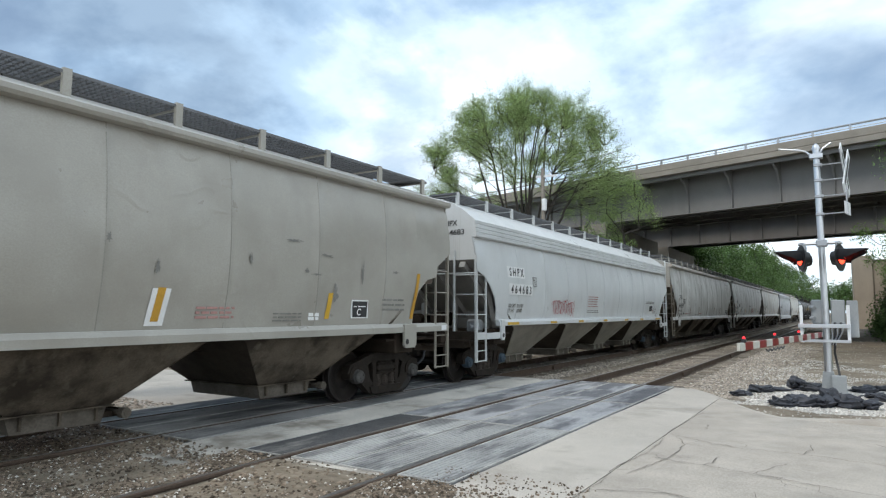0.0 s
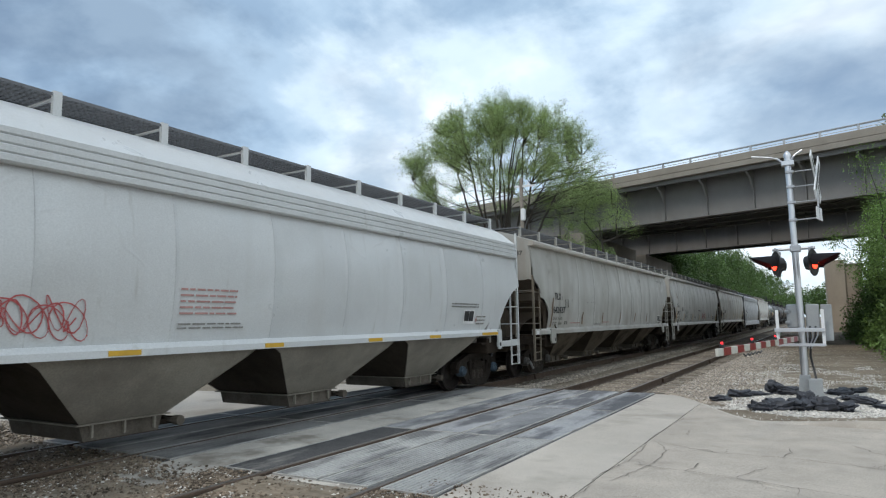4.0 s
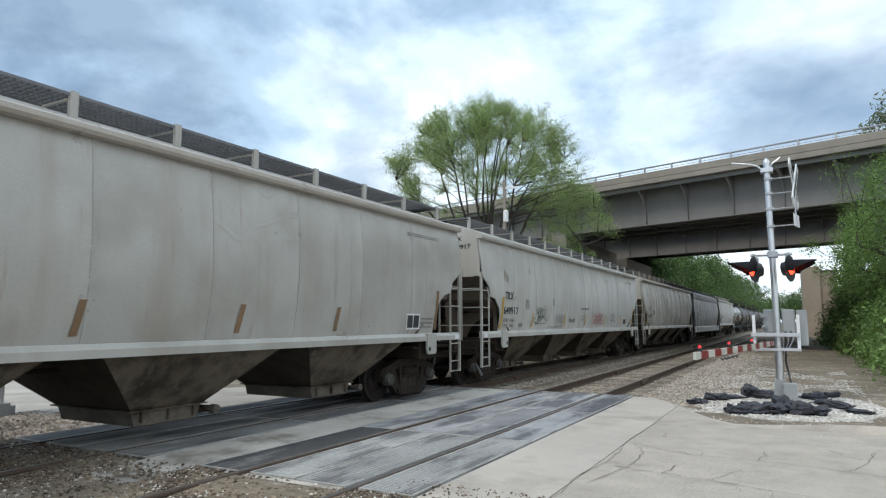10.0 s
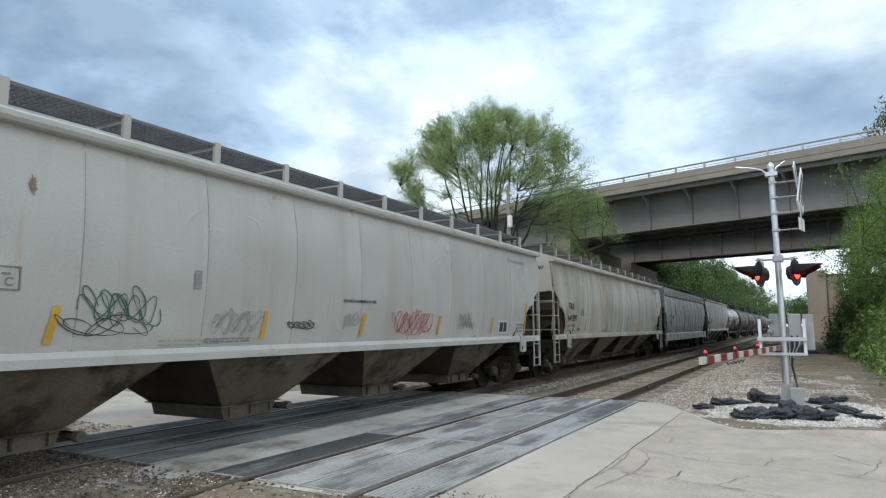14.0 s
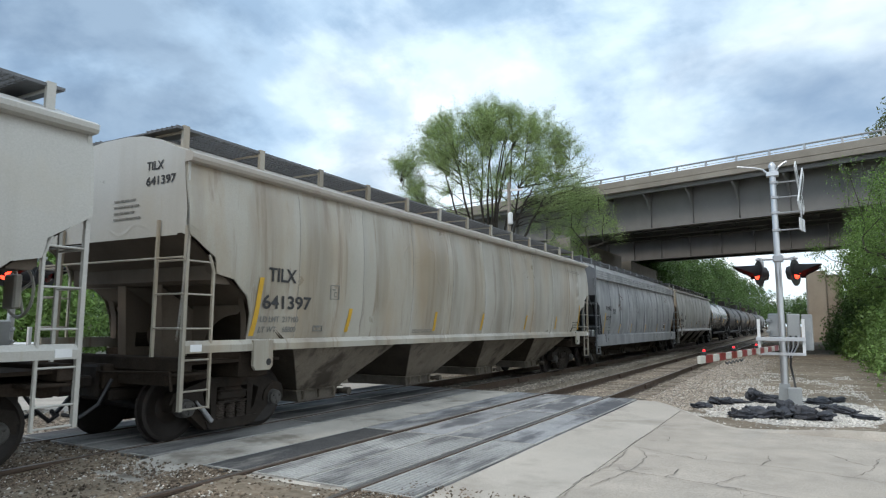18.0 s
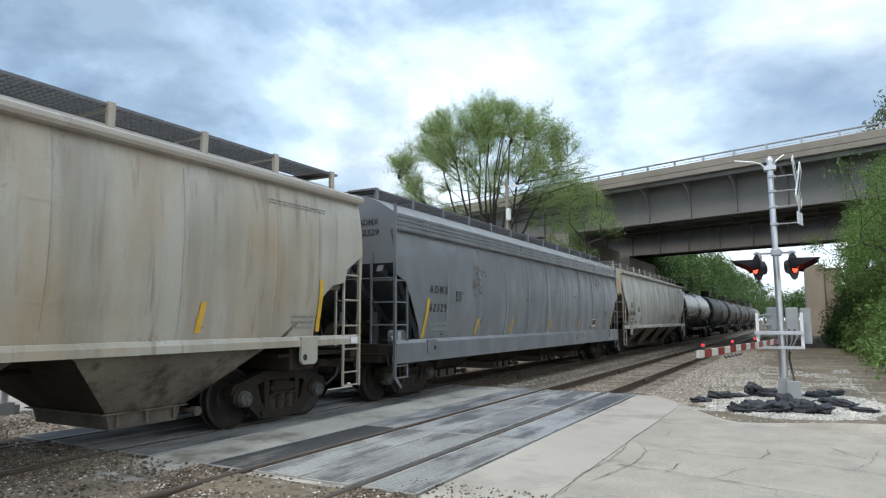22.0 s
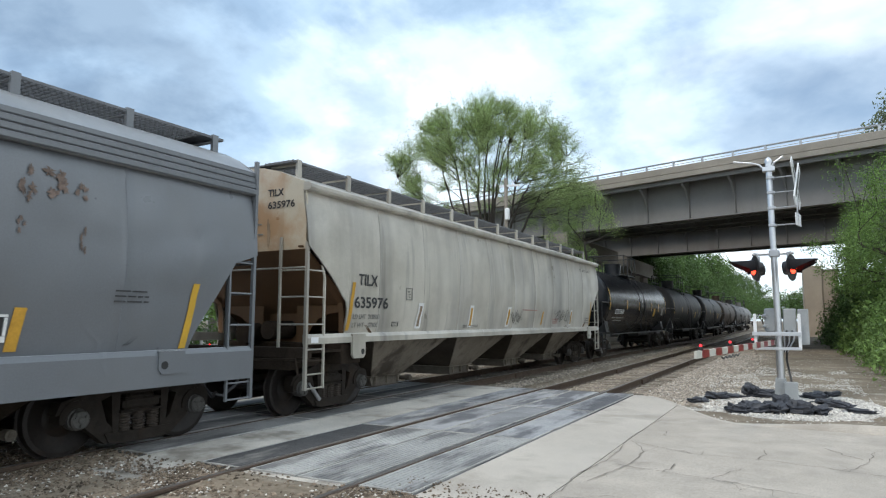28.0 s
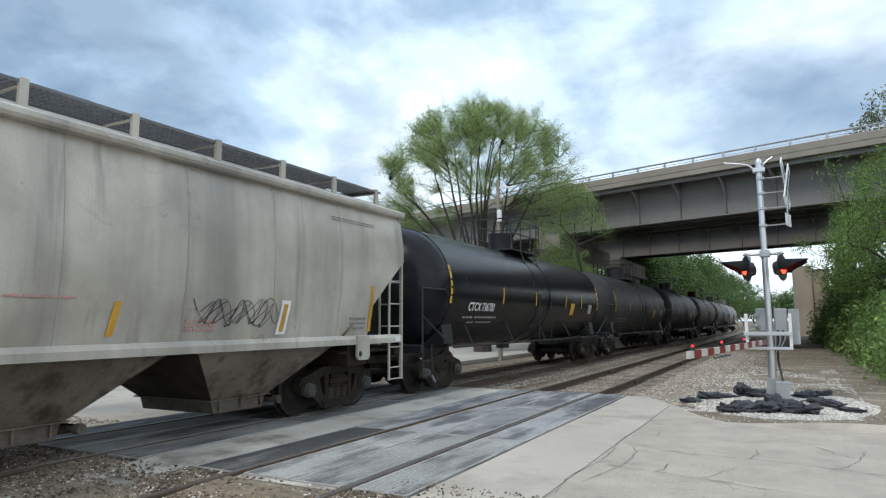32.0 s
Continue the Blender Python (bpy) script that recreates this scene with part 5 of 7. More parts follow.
            if spec.get("slope_beam", True):
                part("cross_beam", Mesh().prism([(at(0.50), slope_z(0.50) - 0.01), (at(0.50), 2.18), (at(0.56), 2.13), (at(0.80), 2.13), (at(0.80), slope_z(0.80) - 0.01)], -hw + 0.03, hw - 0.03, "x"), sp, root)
                for x in (-0.40, 0.40):
                    part("slope_web", Mesh().prism([(at(0.62), 1.11), (at(0.55), 2.14), (at(1.55), 1.59), (at(1.55), 1.11)], x - 0.012, x + 0.012, "x"), sp, root)
                    part("web_flange", Mesh().prism([(at(0.60), 1.11), (at(0.53), 2.14), (at(0.548), 2.14), (at(0.618), 1.11)], x - 0.09, x + 0.09, "x"), sp, root)
            # the plate over the bolster, its outer corners cut to an arch
            arch = []
            for q in range(9):
                a = radians(90 * q / 8)
                arch.append((0.62 + 0.72 * (1 - math.cos(a)), 1.11 + 0.62 * math.sin(a)))
            for x in (-1, 1):
                lip = [(x * b, c) for b, c in arch] + [(x * 1.45, 1.86), (x * 0.41, 1.86), (x * 0.41, 1.11)]
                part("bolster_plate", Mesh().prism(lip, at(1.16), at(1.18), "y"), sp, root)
            part("shear_plate", Mesh().box(-0.40, 0.40, min(at(1.34), at(1.37)), max(at(1.34), at(1.37)), 1.10, 1.72), sp, root)
        # the edge bent inwards round the side's cut-away corner
        for s in (-1, 1):
            g = [[(s * (hw - 0.055), at(u), z - 0.004), (s * (hw - 0.17), at(u + 0.01), z - 0.004)] for u, z in cut]
            part("corner_flange", Mesh().sheet(g).sheet([[(x, y, z - 0.008) for x, y, z in r] for r in g]), sp, root)
        if k < 0 and gv:
            part("brake_valve", Mesh().box(0.95, 1.28, -E_ + 0.70, -E_ + 0.98, 1.12, 1.42, 0.05).box(1.0, 1.22, -E_ + 0.98, -E_ + 1.2, 1.18, 1.36, 0.06).rod((1.1, -E_ + 0.6, 1.25), (1.1, -E_ + 1.3, 1.25), 0.05, 8), STEEL_GREY, root)
        # end platform, stub sill and coupler
        part("end_sill", Mesh().box(-hw, hw, k * (E_ - 0.12) - 0.1, k * (E_ - 0.12) + 0.1, 0.98, 1.16, 0.015), UNDER, root)
        part("center_sill", Mesh().box(-0.28, 0.28, min(k * (E_ - 2.6), k * (E_ + 0.12)), max(k * (E_ - 2.6), k * (E_ + 0.12)), 0.72, 1.05, 0.02), UNDER, root)
        part("platform", Mesh().box(-hw + 0.1, hw - 0.1, min(k * (E_ - 1.9), k * (E_ - 0.2)), max(k * (E_ - 1.9), k * (E_ - 0.2)), 1.06, 1.10), UNDER, root)
        cp = Mesh().box(-0.09, 0.09, min(k * (E_ + 0.1), k * (E_ + 0.45)), max(k * (E_ + 0.1), k * (E_ + 0.45)), 0.74, 0.90, 0.03)
        cp.box(-0.17, 0.17, min(k * (E_ + 0.40), k * (E_ + 0.66)), max(k * (E_ + 0.40), k * (E_ + 0.66)), 0.66, 0.98, 0.06)
        part("coupler", cp, RUST_DARK, root)
        ho = Mesh().pipe([(0.35, k * (E_ + 0.05), 0.85), (0.40, k * (E_ + 0.25), 0.55), (0.33, k * (E_ + 0.45), 0.40), (0.22, k * (E_ + 0.62), 0.45)], 0.025, 6)
        part("brake_hose", ho, BLACK_PAINT, root)
        part("draft_gear", Mesh().box(-0.34, 0.34, min(at(1.0), at(-0.05)), max(at(1.0), at(-0.05)), 0.56, 0.719, 0.03).box(-0.20, 0.20, min(at(0.02), at(-0.16)), max(at(0.02), at(-0.16)), 0.60, 1.04, 0.03), RUST_DARK, root)
        for a, b in ((-1.30, -0.36), (0.36, 1.30)):
            part("striker_brace", Mesh().prism([(at(0.03), 0.97), (at(0.03), 0.80), (at(0.75), 0.86), (at(0.75), 0.97)], a, b, "x"), UNDER, root)
        part("step_bracket", Mesh().box(hw - 0.30, hw - 0.02, min(at(0.02), at(0.52)), max(at(0.02), at(0.52)), 0.925, 0.965, 0.01), UNDER, root)
        part("air_hose", Mesh().pipe([(-0.35, at(0.02), 0.80), (-0.42, at(-0.18), 0.52), (-0.30, at(-0.40), 0.38), (-0.10, at(-0.55), 0.46)], 0.03, 6), BLACK_PAINT, root)
        part("uncoupling_lever", Mesh().pipe([(-1.45, k * (E_ + 0.02), 0.98), (-0.3, k * (E_ + 0.14), 0.95), (0.3, k * (E_ + 0.14), 0.95), (1.45, k * (E_ + 0.02), 0.98), (1.5, k * (E_ + 0.02), 0.75)], 0.018, 6), UNDER, root)
        part("body_bolster", Mesh().box(-hw + 0.05, hw - 0.08, k * (E_ - 1.37) - 0.28, k * (E_ - 1.37) + 0.28, 0.84, 1.20, 0.02), UNDER, root)
        # ladders at both corners and hand rails over the end
        for s in (-1, 1):
            x = s * (hw + 0.02)
            lad = Mesh()
            lad.box(x - 0.03, x + 0.024, k * (E_ - 0.03) - 0.025, k * (E_ - 0.03) + 0.025, 0.50, 3.9 if gv and not (low_end and k < 0) else 2.85)
            top = 2.30
            lad.box(x - 0.02, x + 0.018, k * (E_ - 0.47) - 0.015, k * (E_ - 0.47) + 0.015, 0.50, top)
            lad.rod((x, k * (E_ - 0.47), top), (x, k * (E_ - 0.40), top + 0.2), 0.022, 6)
            for z in (0.52, 0.74, 1.13, 1.53, 1.97, 2.40):
                lad.rod((x, k * (E_ - 0.03), z), (x, k * (E_ - 0.47), z), 0.0125, 6)
            lad2 = Mesh()
            lad2.box(s * 1.06 - 0.018, s * 1.06 + 0.018, k * E_ - 0.02, k * E_ + 0.02, 1.16, 2.95)
            for z in (1.53, 1.97, 2.40):
                lad2.rod((s * 1.06, k * E_, z), (x, k * E_, z), 0.014, 6)
            if not gv:
                part("sill_plate", Mesh().box(s * (hw + 0.056) - 0.004, s * (hw + 0.056) + 0.004, min(at(0.12), at(0.30)), max(at(0.12), at(0.30)), 1.235, 1.325), WHITE_PAINT, root, "small white plate on the end sill")
            part("ladder", lad, rung if k < 0 else spec.get("far_ladder", rung), root)
            part("end_ladder", lad2, rung if k < 0 else spec.get("far_ladder", rung), root)
        gr = Mesh().rod((-hw, k * E_, 2.44), (hw, k * E_, 2.44), 0.014, 6)
        part("handrail", gr, spec.get("ladder_paint", body), root)
    # hand brake wheel and brake gear on the far end
    bw = Mesh().turn([(-0.02, 0.29), (0.0, 0.31), (0.02, 0.29), (0.0, 0.27), (-0.02, 0.29)], (0.5, E_ - 0.10, 1.95), "y", 20, close=False)
    for i in range(4):
        a = i * 1.571 + 0.4
        bw.rod((0.5, E_ - 0.10, 1.95), (0.5 + 0.28 * math.cos(a), E_ - 0.10, 1.95 + 0.28 * math.sin(a)), 0.016, 5)
    bw.box(0.38, 0.62, E_ - 0.22, E_ - 0.13, 1.75, 2.15, 0.02)
    part("brake_wheel", bw, spec.get("ladder_paint", body), root)
    part("brake_cylinder", Mesh().rod((0.1, -E_ + 0.75, 1.42), (0.1, -E_ + 1.35, 1.42), 0.17, 12).rod((-0.55, -E_ + 0.8, 1.35), (-0.55, -E_ + 1.5, 1.35), 0.2, 12), UNDER, root)
    # four hopper bays with outlet gates
    for i in range(4):
        yc = (i - 1.5) * 3.47 * L / 17.65
        rings = [(1.48, 1.73, max(zs - 0.02, 1.40)), (1.44, 1.40, 1.18), (0.80, 0.57, 0.47)]
        v = [(a * x, yc + b * h, z) for x, h, z in rings for a, b in ((-1, -1), (1, -1), (1, 1), (-1, 1))]
        f = [(r * 4 + q, r * 4 + (q + 1) % 4, r * 4 + 4 + (q + 1) % 4, r * 4 + 4 + q) for r in (0, 1) for q in range(4)]
        # slope faces carry painted shade; the side sheets keep the plain chute colour
        bay = part("hopper_bay", Mesh().add(v, f + [(8, 9, 10, 11), (3, 2, 1, 0)]), BAY_SHADE, root, "sloping brown hopper bottom with shade in its colour")
        for a in (-1, 1):
            g = [[(a * (x + 0.006), yc + b * h, z) for b in (-1, -0.5, 0, 0.5, 1)] for x, h, z in rings]
            lip = [[(a * (x + 0.004), yc + b * h, z), (a * (x + 0.03), yc + b * (h + 0.012), z)] for b in (-1, 1) for x, h, z in rings]
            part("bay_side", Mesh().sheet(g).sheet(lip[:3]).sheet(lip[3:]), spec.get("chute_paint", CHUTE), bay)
        rim = Mesh().box(-0.86, 0.86, yc - 0.63, yc + 0.63, 0.452, 0.468)
        for b in (-0.42, 0.0, 0.42):
            rim.box(0.80, 0.845, yc + b - 0.012, yc + b + 0.012, 0.30, 0.451)
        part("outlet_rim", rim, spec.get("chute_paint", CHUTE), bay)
        part("outlet_gate", Mesh().prism([(yc - 0.56, 0.45), (yc + 0.56, 0.45), (yc + 0.50, 0.26), (yc - 0.50, 0.26)], -0.79, 0.79, "x"), GATE_PAINT, bay)
        part("gate_track", Mesh().box(0.64, 0.70, yc + 0.52, yc + 0.88, 0.30, 0.37, 0.01).box(-0.70, -0.64, yc + 0.52, yc + 0.88, 0.30, 0.37, 0.01).box(-0.72, 0.72, yc + 0.83, yc + 0.88, 0.29, 0.38, 0.01), UNDER, bay)
        sh = Mesh().rod((-0.9, yc + 0.72, 0.36), (0.97, yc + 0.72, 0.36), 0.032, 8)
        for x in (-0.9, 0.9):
            sh.rod((x - 0.06, yc + 0.72, 0.36), (x + 0.06, yc + 0.72, 0.36), 0.065, 10)
        part("gate_shaft", sh, GATE_PAINT, bay)
    part("train_line", Mesh().rod((0.25, -E_ + 1, 1.02), (0.25, E_ - 1, 1.02), 0.03, 6), UNDER, root)
    for k in (-1, 1):
        WHEELS.append((root, truck(root, k * (E_ - 1.37), k, spec.get("caps"))))
    return root


def paint(name, colour, stain, streak, sheen=0.4, **k):
    d = dict(rough=0.37, patch=0.06, scale=0.5, grain=55, speck=0.10, bump=0.10, stain=stain, stain_scale=0.9, stain_at=(0.55, 0.85), streak=streak, streak_scale=1.5, streak_at=(0.55, 0.85))
    d.update(dents=(0.55, 0.16, 0.045), gloss=0.3, shine=0.9)
    d.update(k)
    m = surface(name, tuple(0.90 * c for c in colour), **d)
    # chalky old paint and dust
    b = m.node_tree.nodes["Principled BSDF"]
    b.inputs["Sheen Weight"].default_value, b.inputs["Sheen Roughness"].default_value = sheen, 0.45
    return m


BEIGE = paint("weathered beige paint", (0.365, 0.345, 0.30), (0.25, 0.23, 0.195), (0.29, 0.27, 0.23), stain_at=(0.46, 0.72))
BEIGE_SILL = paint("dirty beige end fittings", (0.27, 0.245, 0.205), (0.15, 0.12, 0.09), (0.17, 0.14, 0.11), sheen=0.0)
CAP_GREY = surface("dusty grey bearing cap", (0.075, 0.072, 0.068), 0.55, 0.2, 0.25, 6, 50, 0.2, 0.3)
SPRING = surface("rust-brown coil spring", (0.05, 0.038, 0.03), 0.6, 0.2, 0.3, 6, 50, 0.2, 0.3)
BLUE_CAP = surface("faded blue bearing cap", (0.04, 0.065, 0.09), 0.6, 0, 0.2, 6, 50, 0.2)
LIGHT = paint("clean light grey paint", (0.60, 0.615, 0.615), (0.47, 0.48, 0.475), (0.47, 0.47, 0.455), runs=(0.40, 0.40, 0.38), run_at=(0.62, 0.74))
TAN = paint("grimy grey-beige paint", (0.395, 0.385, 0.35), (0.25, 0.23, 0.195), (0.27, 0.24, 0.20), stain_at=(0.46, 0.72), streak_at=(0.5, 0.72), runs=(0.26, 0.225, 0.175), run_at=(0.60, 0.72))
PALE = paint("pale grey paint with light streaks", (0.47, 0.46, 0.425), (0.42, 0.385, 0.31), (0.34, 0.315, 0.27), streak_at=(0.5, 0.72), runs=(0.36, 0.30, 0.21), run_at=(0.61, 0.72))
STREAKY = paint("pale paint with heavy brown streaks", (0.415, 0.39, 0.33), (0.31, 0.225, 0.13), (0.20, 0.168, 0.122), stain_at=(0.44, 0.68), stain_stretch=(1, 1, 0.3), streak_at=(0.47, 0.66), streak_scale=1.5, runs=(0.20, 0.15, 0.10), run_at=(0.56, 0.68), run_scale=6.5)
GREY = paint("mid grey paint", (0.126, 0.138, 0.155), (0.105, 0.112, 0.12), (0.10, 0.105, 0.112), stain_at=(0.48, 0.72))
GREY_FADED = paint("washed grey-green paint patch", (0.15, 0.172, 0.17), (0.12, 0.13, 0.13), (0.12, 0.13, 0.13))
GREY_DARK = paint("dark grey fittings", (0.07, 0.075, 0.083), (0.05, 0.05, 0.05), (0.05, 0.045, 0.04), sheen=0.0)
OFFWHITE = paint("off-white paint with dark streaks", (0.53, 0.495, 0.425), (0.29, 0.265, 0.215), (0.15, 0.14, 0.125), stain_at=(0.42, 0.68), streak_at=(0.44, 0.64), streak_scale=0.7, runs=(0.15, 0.14, 0.125), run_at=(0.56, 0.70), run_scale=2.6)

GRIMY = paint("brown grime over beige", (0.20, 0.165, 0.125), (0.10, 0.078, 0.058), (0.12, 0.095, 0.07), sheen=0.0)
TAN_EAVE = paint("rusty beige eave", (0.42, 0.375, 0.32), (0.26, 0.19, 0.14), (0.28, 0.20, 0.15))
CUT_STRAIGHT = [(0.0, 2.80), (0.48, 2.42), (1.05, 1.91), (1.09, 1.72), (1.10, 1.36)]
RUSTY_END = paint("rust-stained end wall", (0.50, 0.45, 0.355), (0.33, 0.19, 0.09), (0.27, 0.165, 0.085), stain_at=(0.46, 0.62), streak_at=(0.48, 0.62), streak_scale=1.6, sheen=0.0)
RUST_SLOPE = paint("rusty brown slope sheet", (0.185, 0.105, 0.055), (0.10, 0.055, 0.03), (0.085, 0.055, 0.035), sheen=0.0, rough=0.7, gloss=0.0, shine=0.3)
CUT_ROUND = [(0.0, 2.50), (0.35, 2.38), (0.62, 2.20), (0.85, 1.95), (1.0, 1.65), (1.05, 1.45), (1.051, 1.40)]
CUT_SLANT = [(0.0, 2.52), (0.40, 2.38), (0.95, 1.50), (1.05, 1.30), (1.051, 1.22)]
CHUTE_MID = surface("stained beige hopper bottom", (0.175, 0.15, 0.12), 0.85, 0, 0.3, 1.0, 40, 0.2, 0.3, stain=(0.05, 0.04, 0.032), stain_scale=1.4, stain_at=(0.52, 0.64), runs=(0.085, 0.07, 0.055), shine=0.2)
CHUTE_PALE = surface("dusty pale hopper bottom", (0.235, 0.215, 0.18), 0.85, 0, 0.2, 1.2, 40, 0.15, 0.3, stain=(0.15, 0.13, 0.11), stain_scale=1.2, stain_at=(0.5, 0.75))
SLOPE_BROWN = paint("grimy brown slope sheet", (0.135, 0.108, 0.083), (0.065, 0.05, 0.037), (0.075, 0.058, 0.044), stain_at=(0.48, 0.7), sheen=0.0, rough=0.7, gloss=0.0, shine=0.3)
BROWN_STRIP = surface("brown faded reflective strip", (0.17, 0.105, 0.055), 0.6, 0, 0.3, 3, 40, 0.1)
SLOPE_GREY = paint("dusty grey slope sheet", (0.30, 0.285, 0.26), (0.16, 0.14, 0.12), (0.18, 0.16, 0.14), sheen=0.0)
CARS = []
CARS.append(hopper("hopper_car", "weathered beige covered hopper car with a dented side", -6.6, 11.15, BEIGE, {"ladder_paint": BEIGE_SILL}))
CARS.append(hopper("hopper_car", "light grey covered hopper car with red graffiti", 12.3, 29.85, LIGHT, {"grooved": True, "eave": 3.24, "sill": 1.40, "sill_depth": 0.13, "cut": CUT_ROUND, "chute_paint": CHUTE_PALE, "slope_paint": SLOPE_GREY, "low_end": True, "caps": BLUE_CAP, "seam": SEAM_LIGHT}))
CARS.append(hopper("hopper_car", "grimy grey-beige covered hopper car", 30.9, 48.9, TAN, {"ladder_paint": GRIMY, "far_ladder": BEIGE, "eave_paint": TAN_EAVE}))
CARS.append(hopper("hopper_car", "pale grey covered hopper car with graffiti", 50.05, 67.92, PALE, {}))
CARS.append(hopper("hopper_car", "covered hopper car streaked with brown run-off", 69.2, 86.94, STREAKY, {"chute_paint": CHUTE_MID, "end_paint": PALE, "eave_paint": TAN_EAVE}))
CARS.append(hopper("hopper_car", "mid grey covered hopper car with yellow reflectors", 88.05, 105.4, GREY, {"grooved": True, "eave": 3.40, "rail_top": 3.75, "sill": 1.22, "sill_depth": 0.43, "cut": CUT_SLANT, "chute_paint": UNDER, "slope_paint": GREY_DARK, "seam": SEAM_GREY}))
CARS.append(hopper("hopper_car", "off-white covered hopper car with dark streaks", 106.5, 123.65, OFFWHITE, {"cut": CUT_STRAIGHT, "end_paint": RUSTY_END, "slope_paint": RUST_SLOPE, "slope_beam": False, "chute_paint": CHUTE_MID}))

TANK_BLACK = surface("glossy black tank paint", (0.010, 0.011, 0.014), 0.24, 0, 0.2, 1.0, 40, 0.1, 0.0, stain=(0.04, 0.036, 0.032), stain_scale=1.0, stain_at=(0.55, 0.85))
TANK_GREY = surface("dusty dark grey tank paint", (0.03, 0.03, 0.032), 0.5, 0, 0.2, 1.0, 40, 0.1, 0.0, stain=(0.06, 0.055, 0.05), stain_at=(0.45, 0.7))
TANK_BROWN = surface("dirty brown-black tank paint", (0.045, 0.034, 0.027), 0.55, 0, 0.2, 1.0, 40, 0.1, 0.0, stain=(0.09, 0.06, 0.04), stain_at=(0.45, 0.7))
TANK_PALE = surface("grey tank paint", (0.16, 0.16, 0.16), 0.5, 0, 0.2, 1.0, 40, 0.1, 0.0, stain=(0.12, 0.11, 0.10), stain_at=(0.45, 0.7))


TANK_BLACK.node_tree.nodes["Principled BSDF"].inputs["Specular IOR Level"].default_value = 0.2
for m_ in (TANK_GREY, TANK_BROWN, TANK_PALE):
    m_.node_tree.nodes["Principled BSDF"].inputs["Specular IOR Level"].default_value = 0.2


def tank_car(label, y0, y1, mat):
    L = y1 - y0
    E_, R, zc = L / 2, 1.50, 2.42
    root = thing("tank_car", label, "train car", Matrix.Translation((TRAIN_TRACK, (y0 + y1) / 2, 0)), "freight train")
    e = E_ - 0.55
    rings = [(-e, 0.15), (-e + 0.04, 0.6), (-e + 0.16, 1.02), (-e + 0.36, 1.32), (-e + 0.62, 1.46), (-e + 0.85, R)]
    rings += [(-e + 0.88, R), (-e + 1.1, R)]
    body = rings + [(-a, r) for a, r in reversed(rings)]
    tank = part("tank", Mesh().turn(body, (0, 0, zc), "y", 64), mat, root)
    for y in (-e + 0.9, -0.55, 0.55, e - 0.9):
        part("band", Mesh().turn([(-0.05, R + 0.001), (-0.05, R + 0.012), (0.05, R + 0.012), (0.05, R + 0.001)], (0, y, zc), "y", 48, close=False), mat, tank)
    dome = Mesh().rod((0, 0, zc + R - 0.05), (0, 0, zc + R + 0.55), 0.42, 18)
    dome.rod((0, 0, zc + R + 0.55), (0, 0, zc + R + 0.62), 0.45, 18)
    part("valve_housing", dome, mat, root)
    pl = Mesh().box(-0.9, 0.9, -1.3, 1.3, zc + R - 0.06, zc + R - 0.02)
    part("top_platform", pl, BLACK_PAINT, root)
    for s in (-1, 1):
        for y in (-1.28, -0.45, 0.45, 1.28):
            part("rail_post", Mesh().rod((s * 0.88, y, zc + R - 0.05), (s * 0.88, y, zc + R + 0.95), 0.025, 6), BLACK_PAINT, root)
        for z in (0.5, 0.95):
            part("platform_rail", Mesh().rod((s * 0.88, -1.28, zc + R + z), (s * 0.88, 1.28, zc + R + z), 0.022, 6), BLACK_PAINT, root)
    for y in (-1.28, 1.28):
        part("platform_rail", Mesh().rod((-0.88, y, zc + R + 0.95), (0.88, y, zc + R + 0.95), 0.022, 6), BLACK_PAINT, root)
    for k in (-1, 1):
        a, b = sorted((k * (E_ - 3.6), k * (E_ + 0.1)))
        part("center_sill", Mesh().box(-0.3, 0.3, a, b, 0.72, 1.05, 0.02), BLACK_PAINT, root)
        a, b = sorted((k * (E_ - 0.15), k * E_))
        part("end_sill", Mesh().box(-1.5, 1.5, a, b, 0.95, 1.12, 0.015), BLACK_PAINT, root)
        sd = Mesh().prism([(-1.3, 1.10), (1.3, 1.10), (1.2, 1.75), (0.9, 1.35), (0, 1.12), (-0.9, 1.35), (-1.2, 1.75)], k * (E_ - 1.65) - 0.25, k * (E_ - 1.65) + 0.25, "y")
        part("saddle", sd, BLACK_PAINT, root)
        cp = Mesh().box(-0.09, 0.09, min(k * (E_ + 0.1), k * (E_ + 0.45)), max(k * (E_ + 0.1), k * (E_ + 0.45)), 0.74, 0.90, 0.03)
        cp.box(-0.17, 0.17, min(k * (E_ + 0.40), k * (E_ + 0.62)), max(k * (E_ + 0.40), k * (E_ + 0.62)), 0.66, 0.98, 0.06)
        part("coupler", cp, RUST_DARK, root)
        for s in (-1, 1):
            h = Mesh().pipe([(s * 1.5, k * (E_ - 0.05), 1.1), (s * 1.5, k * (E_ - 0.05), 2.35), (s * 1.5, k * (E_ - 1.1), 2.35), (s * 1.5, k * (E_ - 1.25), 2.2)], 0.02, 6)
            h.pipe([(s * 1.5, k * (E_ - 0.05), 1.75), (s * 1.45, k * (E_ - 1.5), 1.05)], 0.018, 6)
            part("handrail", h, BLACK_PAINT, root)
            st = Mesh()
            for y in (0.05, 0.45):
                st.rod((s * 1.5, k * (E_ - y), 1.1), (s * 1.5, k * (E_ - y), 0.45), 0.02, 6)
            for z in (0.46, 0.78):
                st.rod((s * 1.5, k * (E_ - 0.05), z), (s * 1.5, k * (E_ - 0.45), z), 0.016, 6)
            part("step", st, BLACK_PAINT, root)
        WHEELS.append((root, truck(root, k * (E_ - 1.65), k)))
